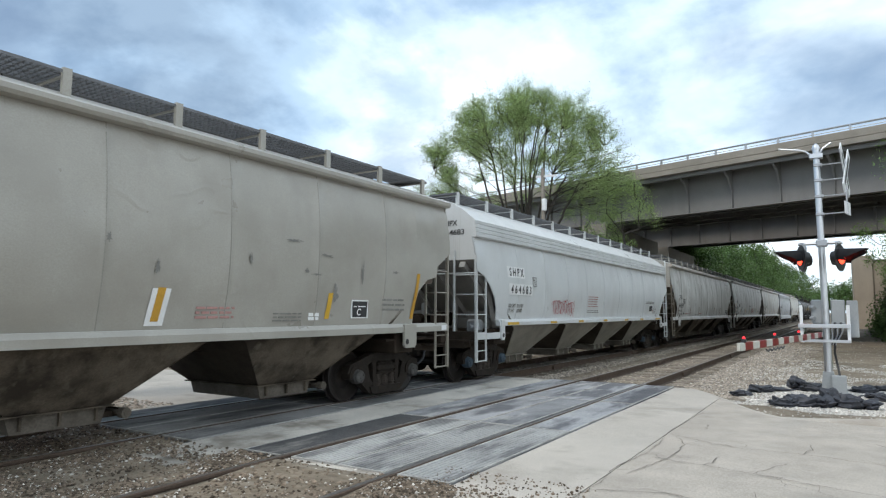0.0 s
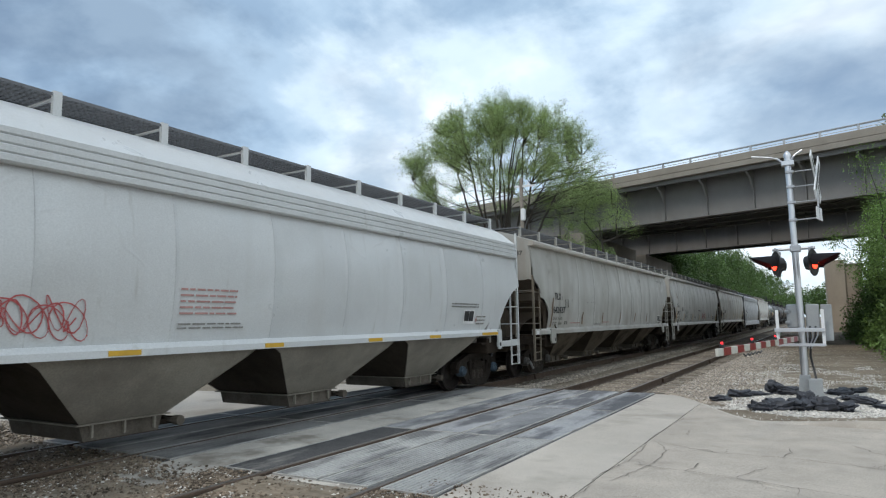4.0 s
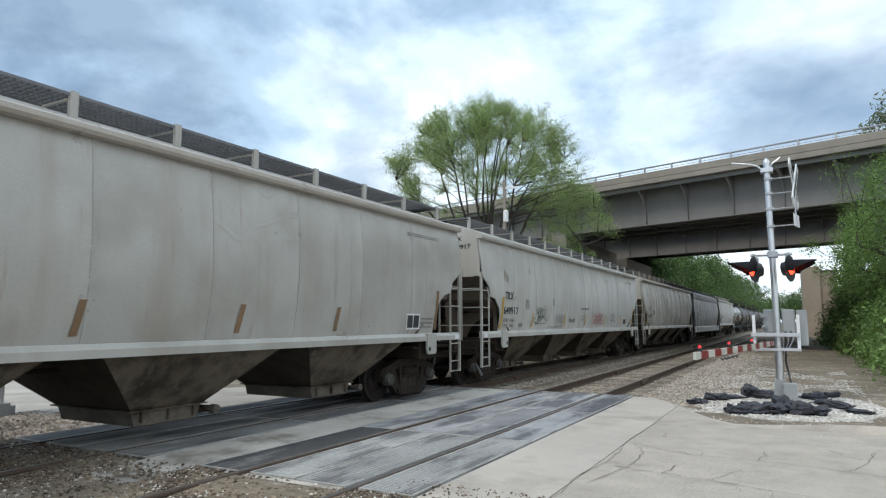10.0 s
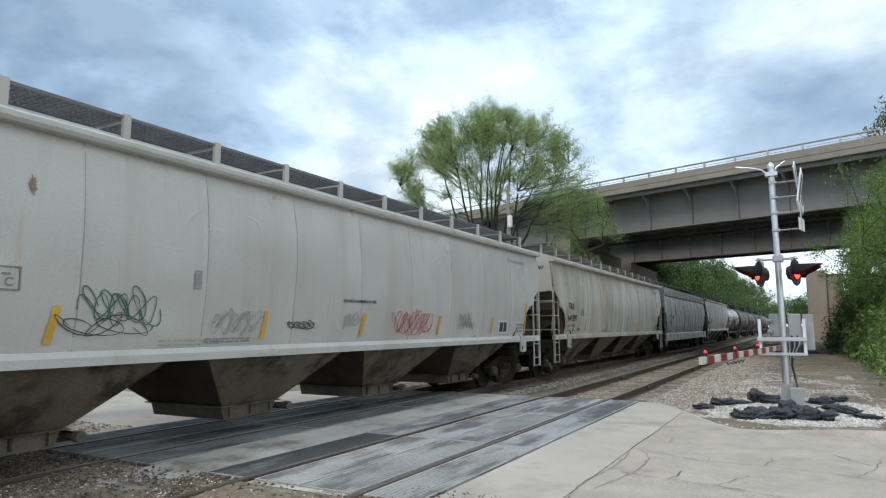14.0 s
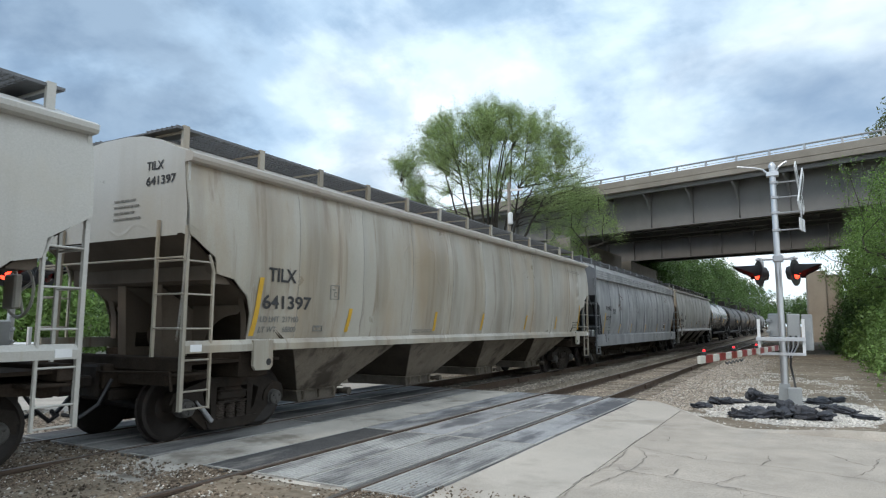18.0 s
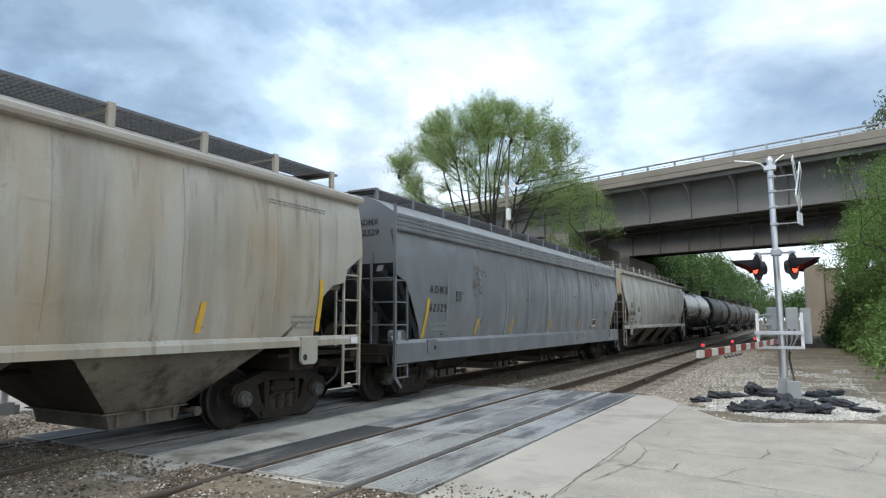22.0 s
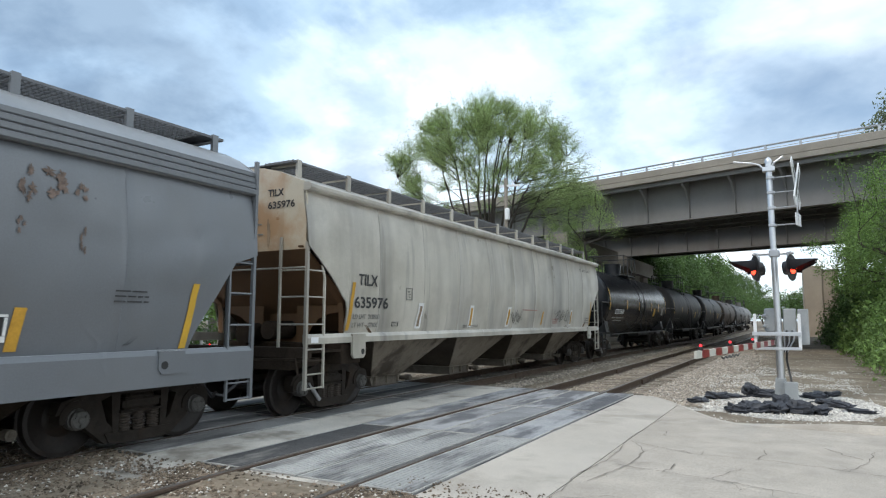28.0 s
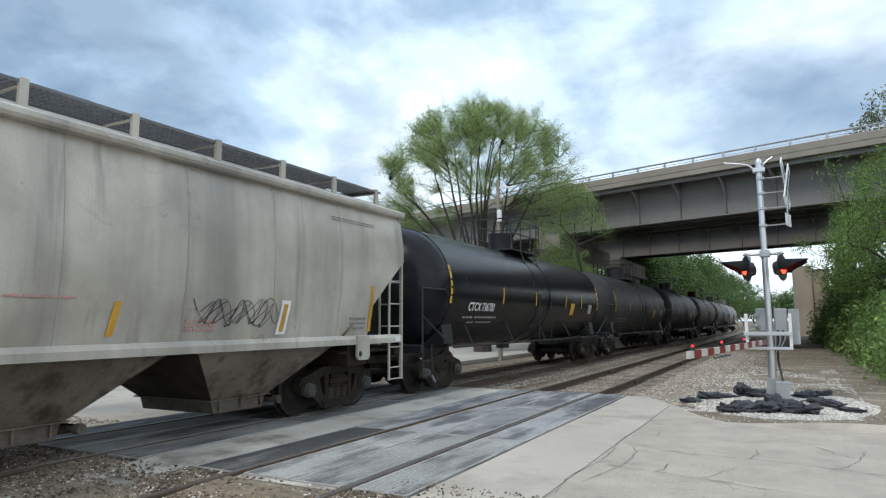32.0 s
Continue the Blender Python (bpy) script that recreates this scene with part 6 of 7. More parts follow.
    for s in (-1, 1):
        w = Mesh().rod((s * 1.5, -E_ + 1.5, 1.02), (s * 1.5, E_ - 1.5, 1.02), 0.022, 6)
        for i in range(5):
            y = -E_ + 2.6 + (L - 5.2) * i / 4
            w.rod((s * 1.5, y, 1.02), (s * 1.25, y, 1.55), 0.018, 6)
        w.pipe([(s * 1.5, -0.6, 1.02), (s * 1.53, -0.6, 2.4), (s * 0.9, -0.6, zc + R)], 0.02, 6)
        w.pipe([(s * 1.5, 0.6, 1.02), (s * 1.53, 0.6, 2.4), (s * 0.9, 0.6, zc + R)], 0.02, 6)
        part("side_rail", w, BLACK_PAINT, root)
    bo = Mesh().rod((0, 0, 0.75), (0, 0, 0.98), 0.22, 12)
    part("bottom_outlet", bo, BLACK_PAINT, root)
    return root


TANKS = [tank_car("glossy black tank car with yellow reflectors", 124.6, 140.6, TANK_BLACK)]
for i, (m_, lb) in enumerate(((TANK_GREY, "dusty dark grey tank car with yellow reflectors"), (TANK_GREY, "dusty dark grey tank car"), (TANK_BROWN, "dirty brown-black tank car"),
                              (TANK_GREY, "dusty dark grey tank car"), (TANK_PALE, "grey tank car at the end of the train"))):
    TANKS.append(tank_car(lb, 124.6 + 16.4 * (i + 1), 140.6 + 16.4 * (i + 1), m_))
# ---- marks on the cars ----
RED_INK = surface("faded red paint marks", (0.38, 0.075, 0.075), 0.7, 0, 0.2, 3, 40, 0.2, 0)
RED_FADED = surface("washed-out red lettering", (0.40, 0.22, 0.20), 0.7, 0, 0.2, 3, 40, 0.2, 0)
GREEN_INK = surface("dark green paint marks", (0.05, 0.12, 0.085), 0.7, 0, 0.2, 3, 40, 0.2, 0)
GREY_INK = surface("washed-out grey paint marks", (0.30, 0.29, 0.27), 0.7, 0, 0.2, 3, 40, 0.2, 0)
RUST_MARK = surface("dull rust stain", (0.25, 0.185, 0.125), 0.9, 0, 0.3, 3, 30, 0.2, 0.2)
RUST_PATCH = surface("flaked rusty patch", (0.15, 0.11, 0.09), 0.9, 0, 0.4, 6, 30, 0.3, 0.2)
WHITE_MARK = surface("white marker panel", (0.74, 0.74, 0.73), 0.5, 0, 0.08, 3, 40, 0.05)


class Side:
    """The side of a hopper that faces the crossing: u metres from its near end, z up."""

    def __init__(self, root, y0, y1, zs=1.36, ze=3.72):
        self.root, self.o, self.zs, self.ze = root, -(y1 - y0) / 2, zs, ze

    def x(self, z, u=0.0):
        return skin(self.o + u, z, self.zs, self.ze, 1.58) + 0.0125

    def strip(self, u, z, w, h, mat, lean=0.0, name="reflector"):
        y = self.o + u
        n = 5
        cols = max(1, int(w / 0.15))
        g = [[(self.x(z + h * i / n, u + w * j / cols), y + w * j / cols + lean * i / n, z + h * i / n) for j in range(cols + 1)] for i in range(n + 1)]
        back = [[(x - 0.004, b, c) for x, b, c in r] for r in g]
        return part(name, Mesh().sheet(g).sheet(back), mat, self.root)

    def word(self, text, u, z, size, mat=None, sx=1.0, name="lettering"):
        me = lettering(name, text, size, self.o + u, 0, 0, mat or INK, self.root, sx)
        for v in me.data.vertices:
            v.co.x = self.x(z + v.co.z, v.co.y - self.o) + 0.002 + (0.001 if v.co.x > 0 else -0.001)
            v.co.z += z
        return me

    def bars(self, u, z, w, rows, mat, h=0.035, gap=0.06, seed=1):
        rnd = random.Random(seed)
        for r in range(rows):
            m, a = Mesh(), u
            while a < u + w - 0.03:
                k = min(rnd.uniform(0.06, 0.22), u + w - a)
                zz = z - r * gap
                x = self.x(zz, a)
                m.box(x - 0.003, x + 0.002, self.o + a, self.o + a + k, zz, zz + h)
                a += k + 0.03
            part("lettering_bar", m, mat, self.root)

    def outline(self, u, z, w, h, mat, t=0.014):
        m = Mesh()
        for a, b, c, d in ((u, u + w, z, z + t), (u, u + w, z + h - t, z + h), (u, u + t, z, z + h), (u + w - t, u + w, z, z + h)):
            x = self.x((c + d) / 2, a)
            m.box(x - 0.02, x + 0.002, self.o + a, self.o + b, c, d)
        f = part("stencil_frame", m, mat, self.root)
        self.bars(u + 0.05, z + h * 0.62, w - 0.1, 1, mat, 0.025, 0.05)
        self.word("C", u + w * 0.33, z + h * 0.18, h * 0.5, mat)

    def scrawl(self, u, z, w, h, mat, seed, n=9, r=0.012, name="graffiti"):
        """Loose sprayed loops drawn as one running stroke; no words."""
        rnd = random.Random(seed)
        for layer in range(2):
            m = Mesh()
            amp = [rnd.uniform(0.25, 0.5) for _ in range(n + 2)]
            mid = [rnd.uniform(-0.14, 0.14) for _ in range(n + 2)]
            ph, pts = rnd.uniform(0, 6.28), []
            for i in range(n * 16 + 1):
                t = i / (n * 16)
                k = t * n
                j, f = int(k), k - int(k)
                a_, c_ = amp[j] * (1 - f) + amp[j + 1] * f, mid[j] * (1 - f) + mid[j + 1] * f
                uu = u + w * t + 0.75 * w / n * math.cos(6.283 * k + ph) * (0.6 + a_)
                zz = z + h * (0.5 + c_ + a_ * math.sin(6.283 * k * (1 if layer else 1.5)) * 1.1)
                pts.append((uu, max(self.zs + 0.03, zz)))
            lift = 0.003 + 0.002 * layer
            for q, ((u0, z0), (u1, z1)) in enumerate(zip(pts, pts[1:])):
                d = Vector((0, u1 - u0, z1 - z0))
                if d.length < 1e-4:
                    continue
                e = Vector((0, -d.z, d.y)).normalized() * r * (0.5 + 0.5 * abs(math.sin(q * 0.21 + seed)))
                x0, x1 = self.x(z0, u0) + lift + 0.000004 * q, self.x(z1, u1) + lift + 0.000004 * q
                m.add([(x0, self.o + u0 + e.y, z0 + e.z), (x0, self.o + u0 - e.y, z0 - e.z), (x1, self.o + u1 - e.y, z1 - e.z), (x1, self.o + u1 + e.y, z1 + e.z)], [(0, 1, 2, 3)])
            part(name, m, mat, self.root)

    def blotch(self, u, z, w, h, mat, seed, name="rust_stain"):
        pts, n = [], 60
        for i in range(n):
            a = 6.283185 * i / n
            k = 0.55 + 0.8 * abs(noise.noise(Vector((math.cos(a) * 1.3, math.sin(a) * 1.3, seed)))) + 0.7 * noise.noise(Vector((math.cos(a) * 4, math.sin(a) * 4, seed)))
            k = max(0.12, k)
            pts.append((u + w * 0.5 * k * math.cos(a), z + h * 0.5 * k * math.sin(a)))
        c = [(self.x(z, u) + 0.004, self.o + u, z)]
        m = Mesh().add(c + [(self.x(b, a) + 0.003, self.o + a, b) for a, b in pts], [(0, i + 1, (i + 1) % n + 1) for i in range(n)])
        return part(name, m, mat, self.root)


def end_words(root, E_, words, z, small):
    """Marks on the end wall that faces the crossing as a car comes near."""
    m = Matrix(((1, 0, 0, 0), (0, 0, -1, 0), (0, 1, 0, 0), (0, 0, 0, 1)))
    for i, w in enumerate(words):
        ob = lettering("end_lettering", w, 0.165, 0, 0, 0, INK, root)
        me = ob.data
        # lay the words on the wall, reading along +x
        for v in me.vertices:
            a, b = v.co.y, v.co.z
            v.co = Vector((0.72 + a * (1.0 if i == 0 else 1.2), -E_ + 0.022 - (0.002 if v.co.x > 0 else 0), z + 0.06 - i * 0.21 + b))
    rnd = random.Random(len(words[-1]))
    for r in range(small):
        k, a = Mesh(), 0.06
        while a < rnd.uniform(0.42, 0.62):
            w = rnd.uniform(0.05, 0.13)
            k.box(a, a + w, -E_ + 0.018, -E_ + 0.024, z - 0.33 - 0.085 * r, z - 0.305 - 0.085 * r)
            a += w + 0.02
        part("lettering_bar", k, FAINT, root)


def hopper_marks(i, y0, y1, num, weights, marks, mark_mat, plate_u=2.95, du=0.0):
    s = Side(CARS[i], y0, y1)
    s.word("TILX", 1.45 + du, 2.22, 0.285, sx=1.04)
    s.word(num, 1.36 + du, 1.82, 0.275, sx=1.30)
    s.word("LD LMT  " + weights[0], 1.34 + du, 1.62, 0.12, FAINT)
    s.word("LT WT    " + weights[1], 1.34 + du, 1.47, 0.12, FAINT)
    s.outline(plate_u, 2.0, 0.23, 0.24, FAINT)
    s.strip(1.18 + du, 1.42, 0.09, 0.84, mark_mat, 0.09)
    for u in marks:
        s.strip(u, 1.46, 0.09, 0.40, mark_mat, 0.06)
    end_words(CARS[i], (y1 - y0) / 2, ("TILX", num), 3.60, 4)
    s.outline(2.55, 1.48, 0.22, 0.09, FAINT)
    L = y1 - y0
    s.strip(L - 1.14, 1.44, 0.09, 0.84, mark_mat, -0.0)
    s.bars(L - 1.72, 1.66, 0.50, 3, FAINT, 0.035, 0.085, 5)
    for du_ in (0.0, 0.24) if i in (2, 3) else ():
        s.strip(L - (2.82 if i == 3 else 2.25) + du_, 1.50, 0.21, 0.24, INK, name="consolidated_stencil")
    for a_, b_, w_, h_ in ((-0.03, 1.462, 0.51, 0.025), (-0.03, 1.752, 0.51, 0.025), (-0.03, 1.488, 0.022, 0.263), (0.214, 1.488, 0.022, 0.263), (0.458, 1.488, 0.022, 0.263)) if i in (2, 3) else ():
        s.strip(L - (2.82 if i == 3 else 2.25) + a_, b_, w_, h_, WHITE_MARK, name="stencil_border")
    s.bars(5.6, 1.47, 0.8, 2, FAINT, 0.02, 0.04, 7)
    s.bars(L - 2.3, 3.42, 1.3, 2, FAINT, 0.013, 0.045, 9)
    return s


# beige car, its near end already past
s = Side(CARS[0], -6.6, 11.15)
s.strip(14.15, 1.48, 0.10, 0.40, YELLOW, 0.05)
s.strip(11.12, 1.42, 0.24, 0.44, WHITE_MARK, 0.05, "white_panel")
s.strip(11.19, 1.47, 0.10, 0.40, ORANGE, 0.05).location.x = 0.004
s.strip(16.47, 1.46, 0.09, 0.84, ORANGE, 0.12)
s.strip(14.8, 1.50, 0.38, 0.26, INK, name="consolidated_stencil")
s.outline(14.78, 1.48, 0.42, 0.30, WHITE_MARK, 0.02)
s.bars(15.6, 1.78, 0.66, 3, FAINT, 0.035, 0.085, 3)
s.bars(13.8, 1.52, 0.22, 2, WHITE_MARK, 0.05, 0.06, 3)
s.bars(13.1, 1.55, 0.55, 3, FAINT, 0.02, 0.05, 8)
s.bars(11.8, 1.62, 0.6, 3, RED_FADED, 0.03, 0.06, 12)
for k, (u, z, w, h) in enumerate(((13.68, 2.19, 0.10, 0.10), (13.4, 2.62, 0.35, 0.06), (14.1, 2.45, 0.3, 0.05), (13.9, 2.15, 0.3, 0.04), (15.9, 2.28, 0.25, 0.05), (14.35, 1.85, 0.12, 0.3), (11.2, 2.1, 0.08, 0.2), (10.6, 2.4, 0.07, 0.12), (9.2, 2.0, 0.07, 0.25), (12.6, 2.3, 0.06, 0.2), (8.3, 2.3, 0.05, 0.18), (15.0, 2.2, 0.08, 0.35))):
    s.blotch(u, z, w, h, FAINT, k * 1.7, "scuff")

# light grey car with the red scrawl
s = Side(CARS[1], 12.3, 29.85, 1.40, 3.24)
s.strip(1.50, 2.41, 0.95, 0.27, WHITE_MARK, 0, "white_panel")
s.strip(1.56, 2.00, 1.36, 0.27, WHITE_MARK, 0, "white_panel")
for w, u, z in (("S H P X", 1.60, 2.455), ("4 6 4 6 8 3", 1.66, 2.04)):
    s.word(w, u, z, 0.27, sx=0.86 if "S" in w else 1.0).location.x = 0.004
s.word("LD LMT  216500", 1.60, 1.70, 0.12, FAINT)
s.word("LT WT    69500", 1.60, 1.58, 0.12, FAINT)
s.outline(2.98, 2.24, 0.23, 0.24, FAINT)
s.scrawl(4.35, 1.50, 1.65, 0.42, RED_INK, 3, 8, 0.008)
s.bars(7.2, 2.05, 0.9, 5, RED_FADED, 0.025, 0.075, 4)
s.bars(7.2, 1.62, 1.05, 2, FAINT, 0.02, 0.05, 6)
for u, w in ((1.50, 0.62), (4.12, 0.42), (6.28, 0.40), (8.61, 0.36), (11.03, 0.4), (13.07, 0.42), (15.40, 0.82)):
    x = 1.58 + 0.06
    part("reflector", Mesh().box(x - 0.004, x + 0.004, s.o + u, s.o + u + w, 1.285, 1.345), YELLOW, CARS[1])
for u in (14.62, 14.84):
    s.strip(u, 1.62, 0.20, 0.22, INK, name="consolidated_stencil")
for u, z, w, h in ((14.58, 1.56, 0.50, 0.055), (14.58, 1.845, 0.50, 0.025), (14.58, 1.617, 0.03, 0.226), (15.05, 1.617, 0.03, 0.226)):
    s.strip(u, z, w, h, WHITE_MARK, name="stencil_border")
s.blotch(15.18, 1.66, 0.10, 0.14, RED_FADED, 4.4, "paint_smear")
s.bars(14.0, 1.98, 1.25, 2, FAINT, 0.03, 0.06, 14)
s.bars(15.2, 1.70, 0.45, 3, FAINT, 0.03, 0.08, 15)
end_words(CARS[1], 17.55 / 2, ("SHPX", "464683"), 3.46, 0)

s = hopper_marks(2, 30.9, 48.9, "642437", ("216400", "69600"), (4.21, 6.52, 8.86, 11.2, 13.4), BROWN_STRIP, 2.61, 0.13)
s.bars(3.06, 1.50, 1.0, 1, RED_FADED, 0.03, 0.05, 2)
s.bars(6.6, 1.50, 0.9, 1, RED_FADED, 0.03, 0.05, 2)
for k, (u, z) in enumerate(((5.38, 2.19), (5.3, 2.38), (5.55, 2.2), (5.15, 2.2), (5.4, 2.0), (4.7, 2.18))):
    s.blotch(u, z, 0.06 if k < 5 else 0.16, 0.06 if k < 5 else 0.02, FAINT, k * 2.1, "scuff")

s = hopper_marks(3, 50.05, 67.92, "649917", ("216600", "69600"), (3.52, 6.58, 8.97, 11.75, 14.5), YELLOW, 3.0)
s.scrawl(3.95, 1.66, 0.80, 0.44, GREEN_INK, 7, 4, 0.008)
s.scrawl(3.80, 1.52, 0.75, 0.26, INK, 19, 2, 0.006)
s.scrawl(5.75, 1.52, 0.8, 0.36, GREY_INK, 8, 5, 0.008)
s.bars(4.9, 1.46, 1.0, 2, GREY_INK, 0.012, 0.05, 4)
s.scrawl(8.5, 1.62, 0.4, 0.25, GREY_INK, 41, 3, 0.008)
s.scrawl(7.15, 1.60, 0.6, 0.13, INK, 9, 5, 0.006)
s.scrawl(10.1, 1.50, 1.3, 0.44, RED_INK, 10, 6, 0.009)
s.scrawl(12.8, 1.6, 0.6, 0.36, GREY_INK, 11, 4, 0.010)
s.word("DO NOT HAMMER ON CAR", 8.45, 2.05, 0.075, INK)
s.strip(5.34, 2.12, 0.12, 0.24, GREY_INK, 0, "vent_plate")
for k in range(4):
    s.strip(1.42 + 0.09 * k, 2.72 - 0.02 * k, 0.02, 0.28 - 0.03 * k, RUST_MARK, 0, "rust_run")
s.blotch(3.28, 3.08, 0.10, 0.22, RUST_MARK, 2.0)

s = hopper_marks(4, 69.2, 86.94, "641397", ("217100", "68800"), (3.38, 6.42, 8.72, 11.6, 14.2), YELLOW, 2.9)


# mid grey car
s = Side(CARS[5], 88.05, 105.4, 1.22, 3.40)
s.word("A D M X", 1.31, 2.19, 0.24, sx=0.86)
s.word("6 2 3 2 9", 1.31, 1.80, 0.24, sx=0.86)
s.strip(1.38, 1.34, 0.85, 0.24, GREY_FADED, 0, "faded_panel")
s.bars(1.42, 1.49, 0.72, 2, INK, 0.045, 0.12, 3)
s.outline(2.5, 2.05, 0.23, 0.22, INK)
s.strip(1.09, 1.25, 0.10, 0.82, YELLOW, 0.13)
for u in (3.56, 5.75, 8.80, 11.85):
    s.strip(u, 1.26, 0.10, 0.40, YELLOW, 0.08)
s.strip(16.13, 1.24, 0.10, 0.82, YELLOW, 0.12)
for k, (u, z, w, h) in enumerate(((3.62, 2.82, 0.40, 0.20), (3.98, 2.74, 0.34, 0.15), (3.48, 2.36, 0.26, 0.34), (3.80, 2.34, 0.22, 0.20), (3.70, 2.58, 0.14, 0.26), (14.15, 3.0, 0.18, 0.34), (14.42, 3.05, 0.30, 0.30), (14.72, 2.98, 0.16, 0.18), (14.1, 2.55, 0.10, 0.16), (14.75, 2.45, 0.10, 0.26), (6.9, 2.2, 0.3, 0.10), (7.2, 2.22, 0.12, 0.1), (9.4, 2.5, 0.2, 0.10), (11.3, 2.4, 0.3, 0.08))):
    for q in range(4):
        s.blotch(u + w * 0.32 * math.cos(2.4 * q + k), z + h * 0.42 * math.sin(2.4 * q + k), w * 0.42, h * 0.46, RUST_PATCH, k * 1.9 + q)
s.bars(15.17, 1.92, 0.44, 3, INK, 0.018, 0.06, 6)
s.strip(14.06, 1.28, 0.12, 0.44, ORANGE, 0.05)
for u in (13.60, 13.83):
    s.strip(u, 1.44, 0.19, 0.18, INK, name="consolidated_stencil")
for u, z, w, h in ((13.56, 1.375, 0.50, 0.06), (13.56, 1.625, 0.50, 0.025), (13.56, 1.44, 0.03, 0.18), (13.795, 1.44, 0.025, 0.18), (14.03, 1.44, 0.03, 0.18)):
    s.strip(u, z, w, h, WHITE_MARK, name="stencil_border")
end_words(CARS[5], 17.35 / 2, ("ADMX", "62329"), 3.46, 0)

s = hopper_marks(6, 106.5, 123.65, "635976", ("218800", "67600"), (10.8,), ORANGE, 2.98, -0.08)
for u in (3.42, 5.84, 8.08, 13.58):
    s.strip(u, 1.43, 0.20, 0.52, WHITE_MARK, 0.08, "white_panel")
    s.strip(u + 0.055, 1.47, 0.09, 0.42, ORANGE if u > 4 else RUST_MARK, 0.07).location.x = 0.004
s.scrawl(8.35, 1.50, 0.75, 0.38, INK, 31, 4, 0.006)
s.scrawl(12.1, 1.56, 1.35, 0.38, INK, 33, 6, 0.006)
s.bars(9.2, 1.88, 1.2, 1, RED_FADED, 0.025, 0.05, 3)
s.bars(11.9, 1.62, 0.5, 3, RED_FADED, 0.03, 0.06, 3)
m = Mesh()
for k, (x, z, w, h) in enumerate(((0.35, 3.15, 0.22, 0.5), (0.75, 3.0, 0.10, 0.6), (0.1, 3.35, 0.3, 0.2))):
    n, c = 22, []
    for i in range(n):
        a = 6.283185 * i / n
        q = 0.6 + 0.8 * abs(noise.noise(Vector((math.cos(a), math.sin(a), k * 3.3))))
        c.append((x + w * q * 0.5 * math.cos(a), -17.15 / 2 + 0.024, z + h * q * 0.5 * math.sin(a)))
    part("rust_stain", Mesh().add(c, [tuple(range(n))]), RUST_MARK, CARS[6])


# marks on the tank cars
def tank_marks(root, words, L):
    R, zc, o = 1.506, 2.42, -L / 2

    def arc(u, z0, z1, w, mat, name="reflector"):
        g = []
        for i in range(7):
            z = z0 + (z1 - z0) * i / 6
            x = math.sqrt(max(0.01, (R + 0.006) ** 2 - (z - zc) ** 2))
            g.append([(x, o + u, z), (x, o + u + w, z)])
        part(name, Mesh().sheet(g), mat, root)

    arc(1.38, 2.05, 2.95, 0.10, YELLOW)
    for u in (4.55, 7.2, 10.25, 12.2):
        arc(u, 2.10, 2.53, 0.08, YELLOW)
    arc(14.5, 2.05, 2.95, 0.10, YELLOW)
    arc(10.9, 1.83, 2.25, 0.45, YELLOW, "placard")
    arc(13.2, 1.9, 2.25, 0.5, GREY_INK, "placard")
    if words:
        ob = lettering("lettering", words, 0.29, o + 2.45, 1.89, 0, PALE_INK, root, 0.92)
        for v in ob.data.vertices:
            v.co.x = math.sqrt((R + 0.006) ** 2 - (v.co.z - zc) ** 2) + (0.002 if v.co.x > 0 else 0)
    for r, (u, w) in enumerate(((2.3, 0.5), (3.0, 1.3), (2.7, 0.4), (3.2, 1.0))):
        z = 1.70 - 0.12 * (r // 2)
        x = math.sqrt((R + 0.005) ** 2 - (z - zc) ** 2)
        m, a = Mesh(), u
        while a < u + w:
            m.add([(x, o + a, z), (x, o + a + 0.16, z), (x + 0.012, o + a + 0.16, z + 0.05), (x + 0.012, o + a, z + 0.05)], [(0, 1, 2, 3)])
            a += 0.2
        part("lettering_bar", m, FAINT, root)


tank_marks(TANKS[0], "CTCX 736700", 16.0)
tank_marks(TANKS[1], "", 16.0)
tank_marks(TANKS[2], "", 16.0)

# ---- ties and stones ----
tie = Mesh().box(-1.3, 1.3, -0.115, 0.115, -0.36, -0.15, 0.012).build("tie", TIE_WOOD)
rng_t = random.Random(8)
for c, tr in ((NEAR_TRACK, near_track), (TRAIN_TRACK, train_track)):
    n = 0
    y = 15.05
    while y < 92:
        ob = part("tie", tie, TIE_WOOD, tr)
        ob.location = (c + rng_t.uniform(-0.05, 0.05), y + rng_t.uniform(-0.04, 0.04), rng_t.uniform(-0.02, 0.004))
        ob.rotation_euler = (0, 0, rng_t.uniform(-0.02, 0.02))
        y += 0.54
    joint = Mesh().box(-0.03, 0.03, -0.4, 0.4, -0.15, -0.035, 0.01).build("joint_bar", RAIL_RUST)
    for s in (-1, 1):
        for y in ((22.3, 33.5, 45) if s < 0 else (19.0, 27.6, 38)):
            part("joint_bar", joint, RAIL_RUST, tr).location = (c + s * HALF_GAUGE + 0.035, y, 0)


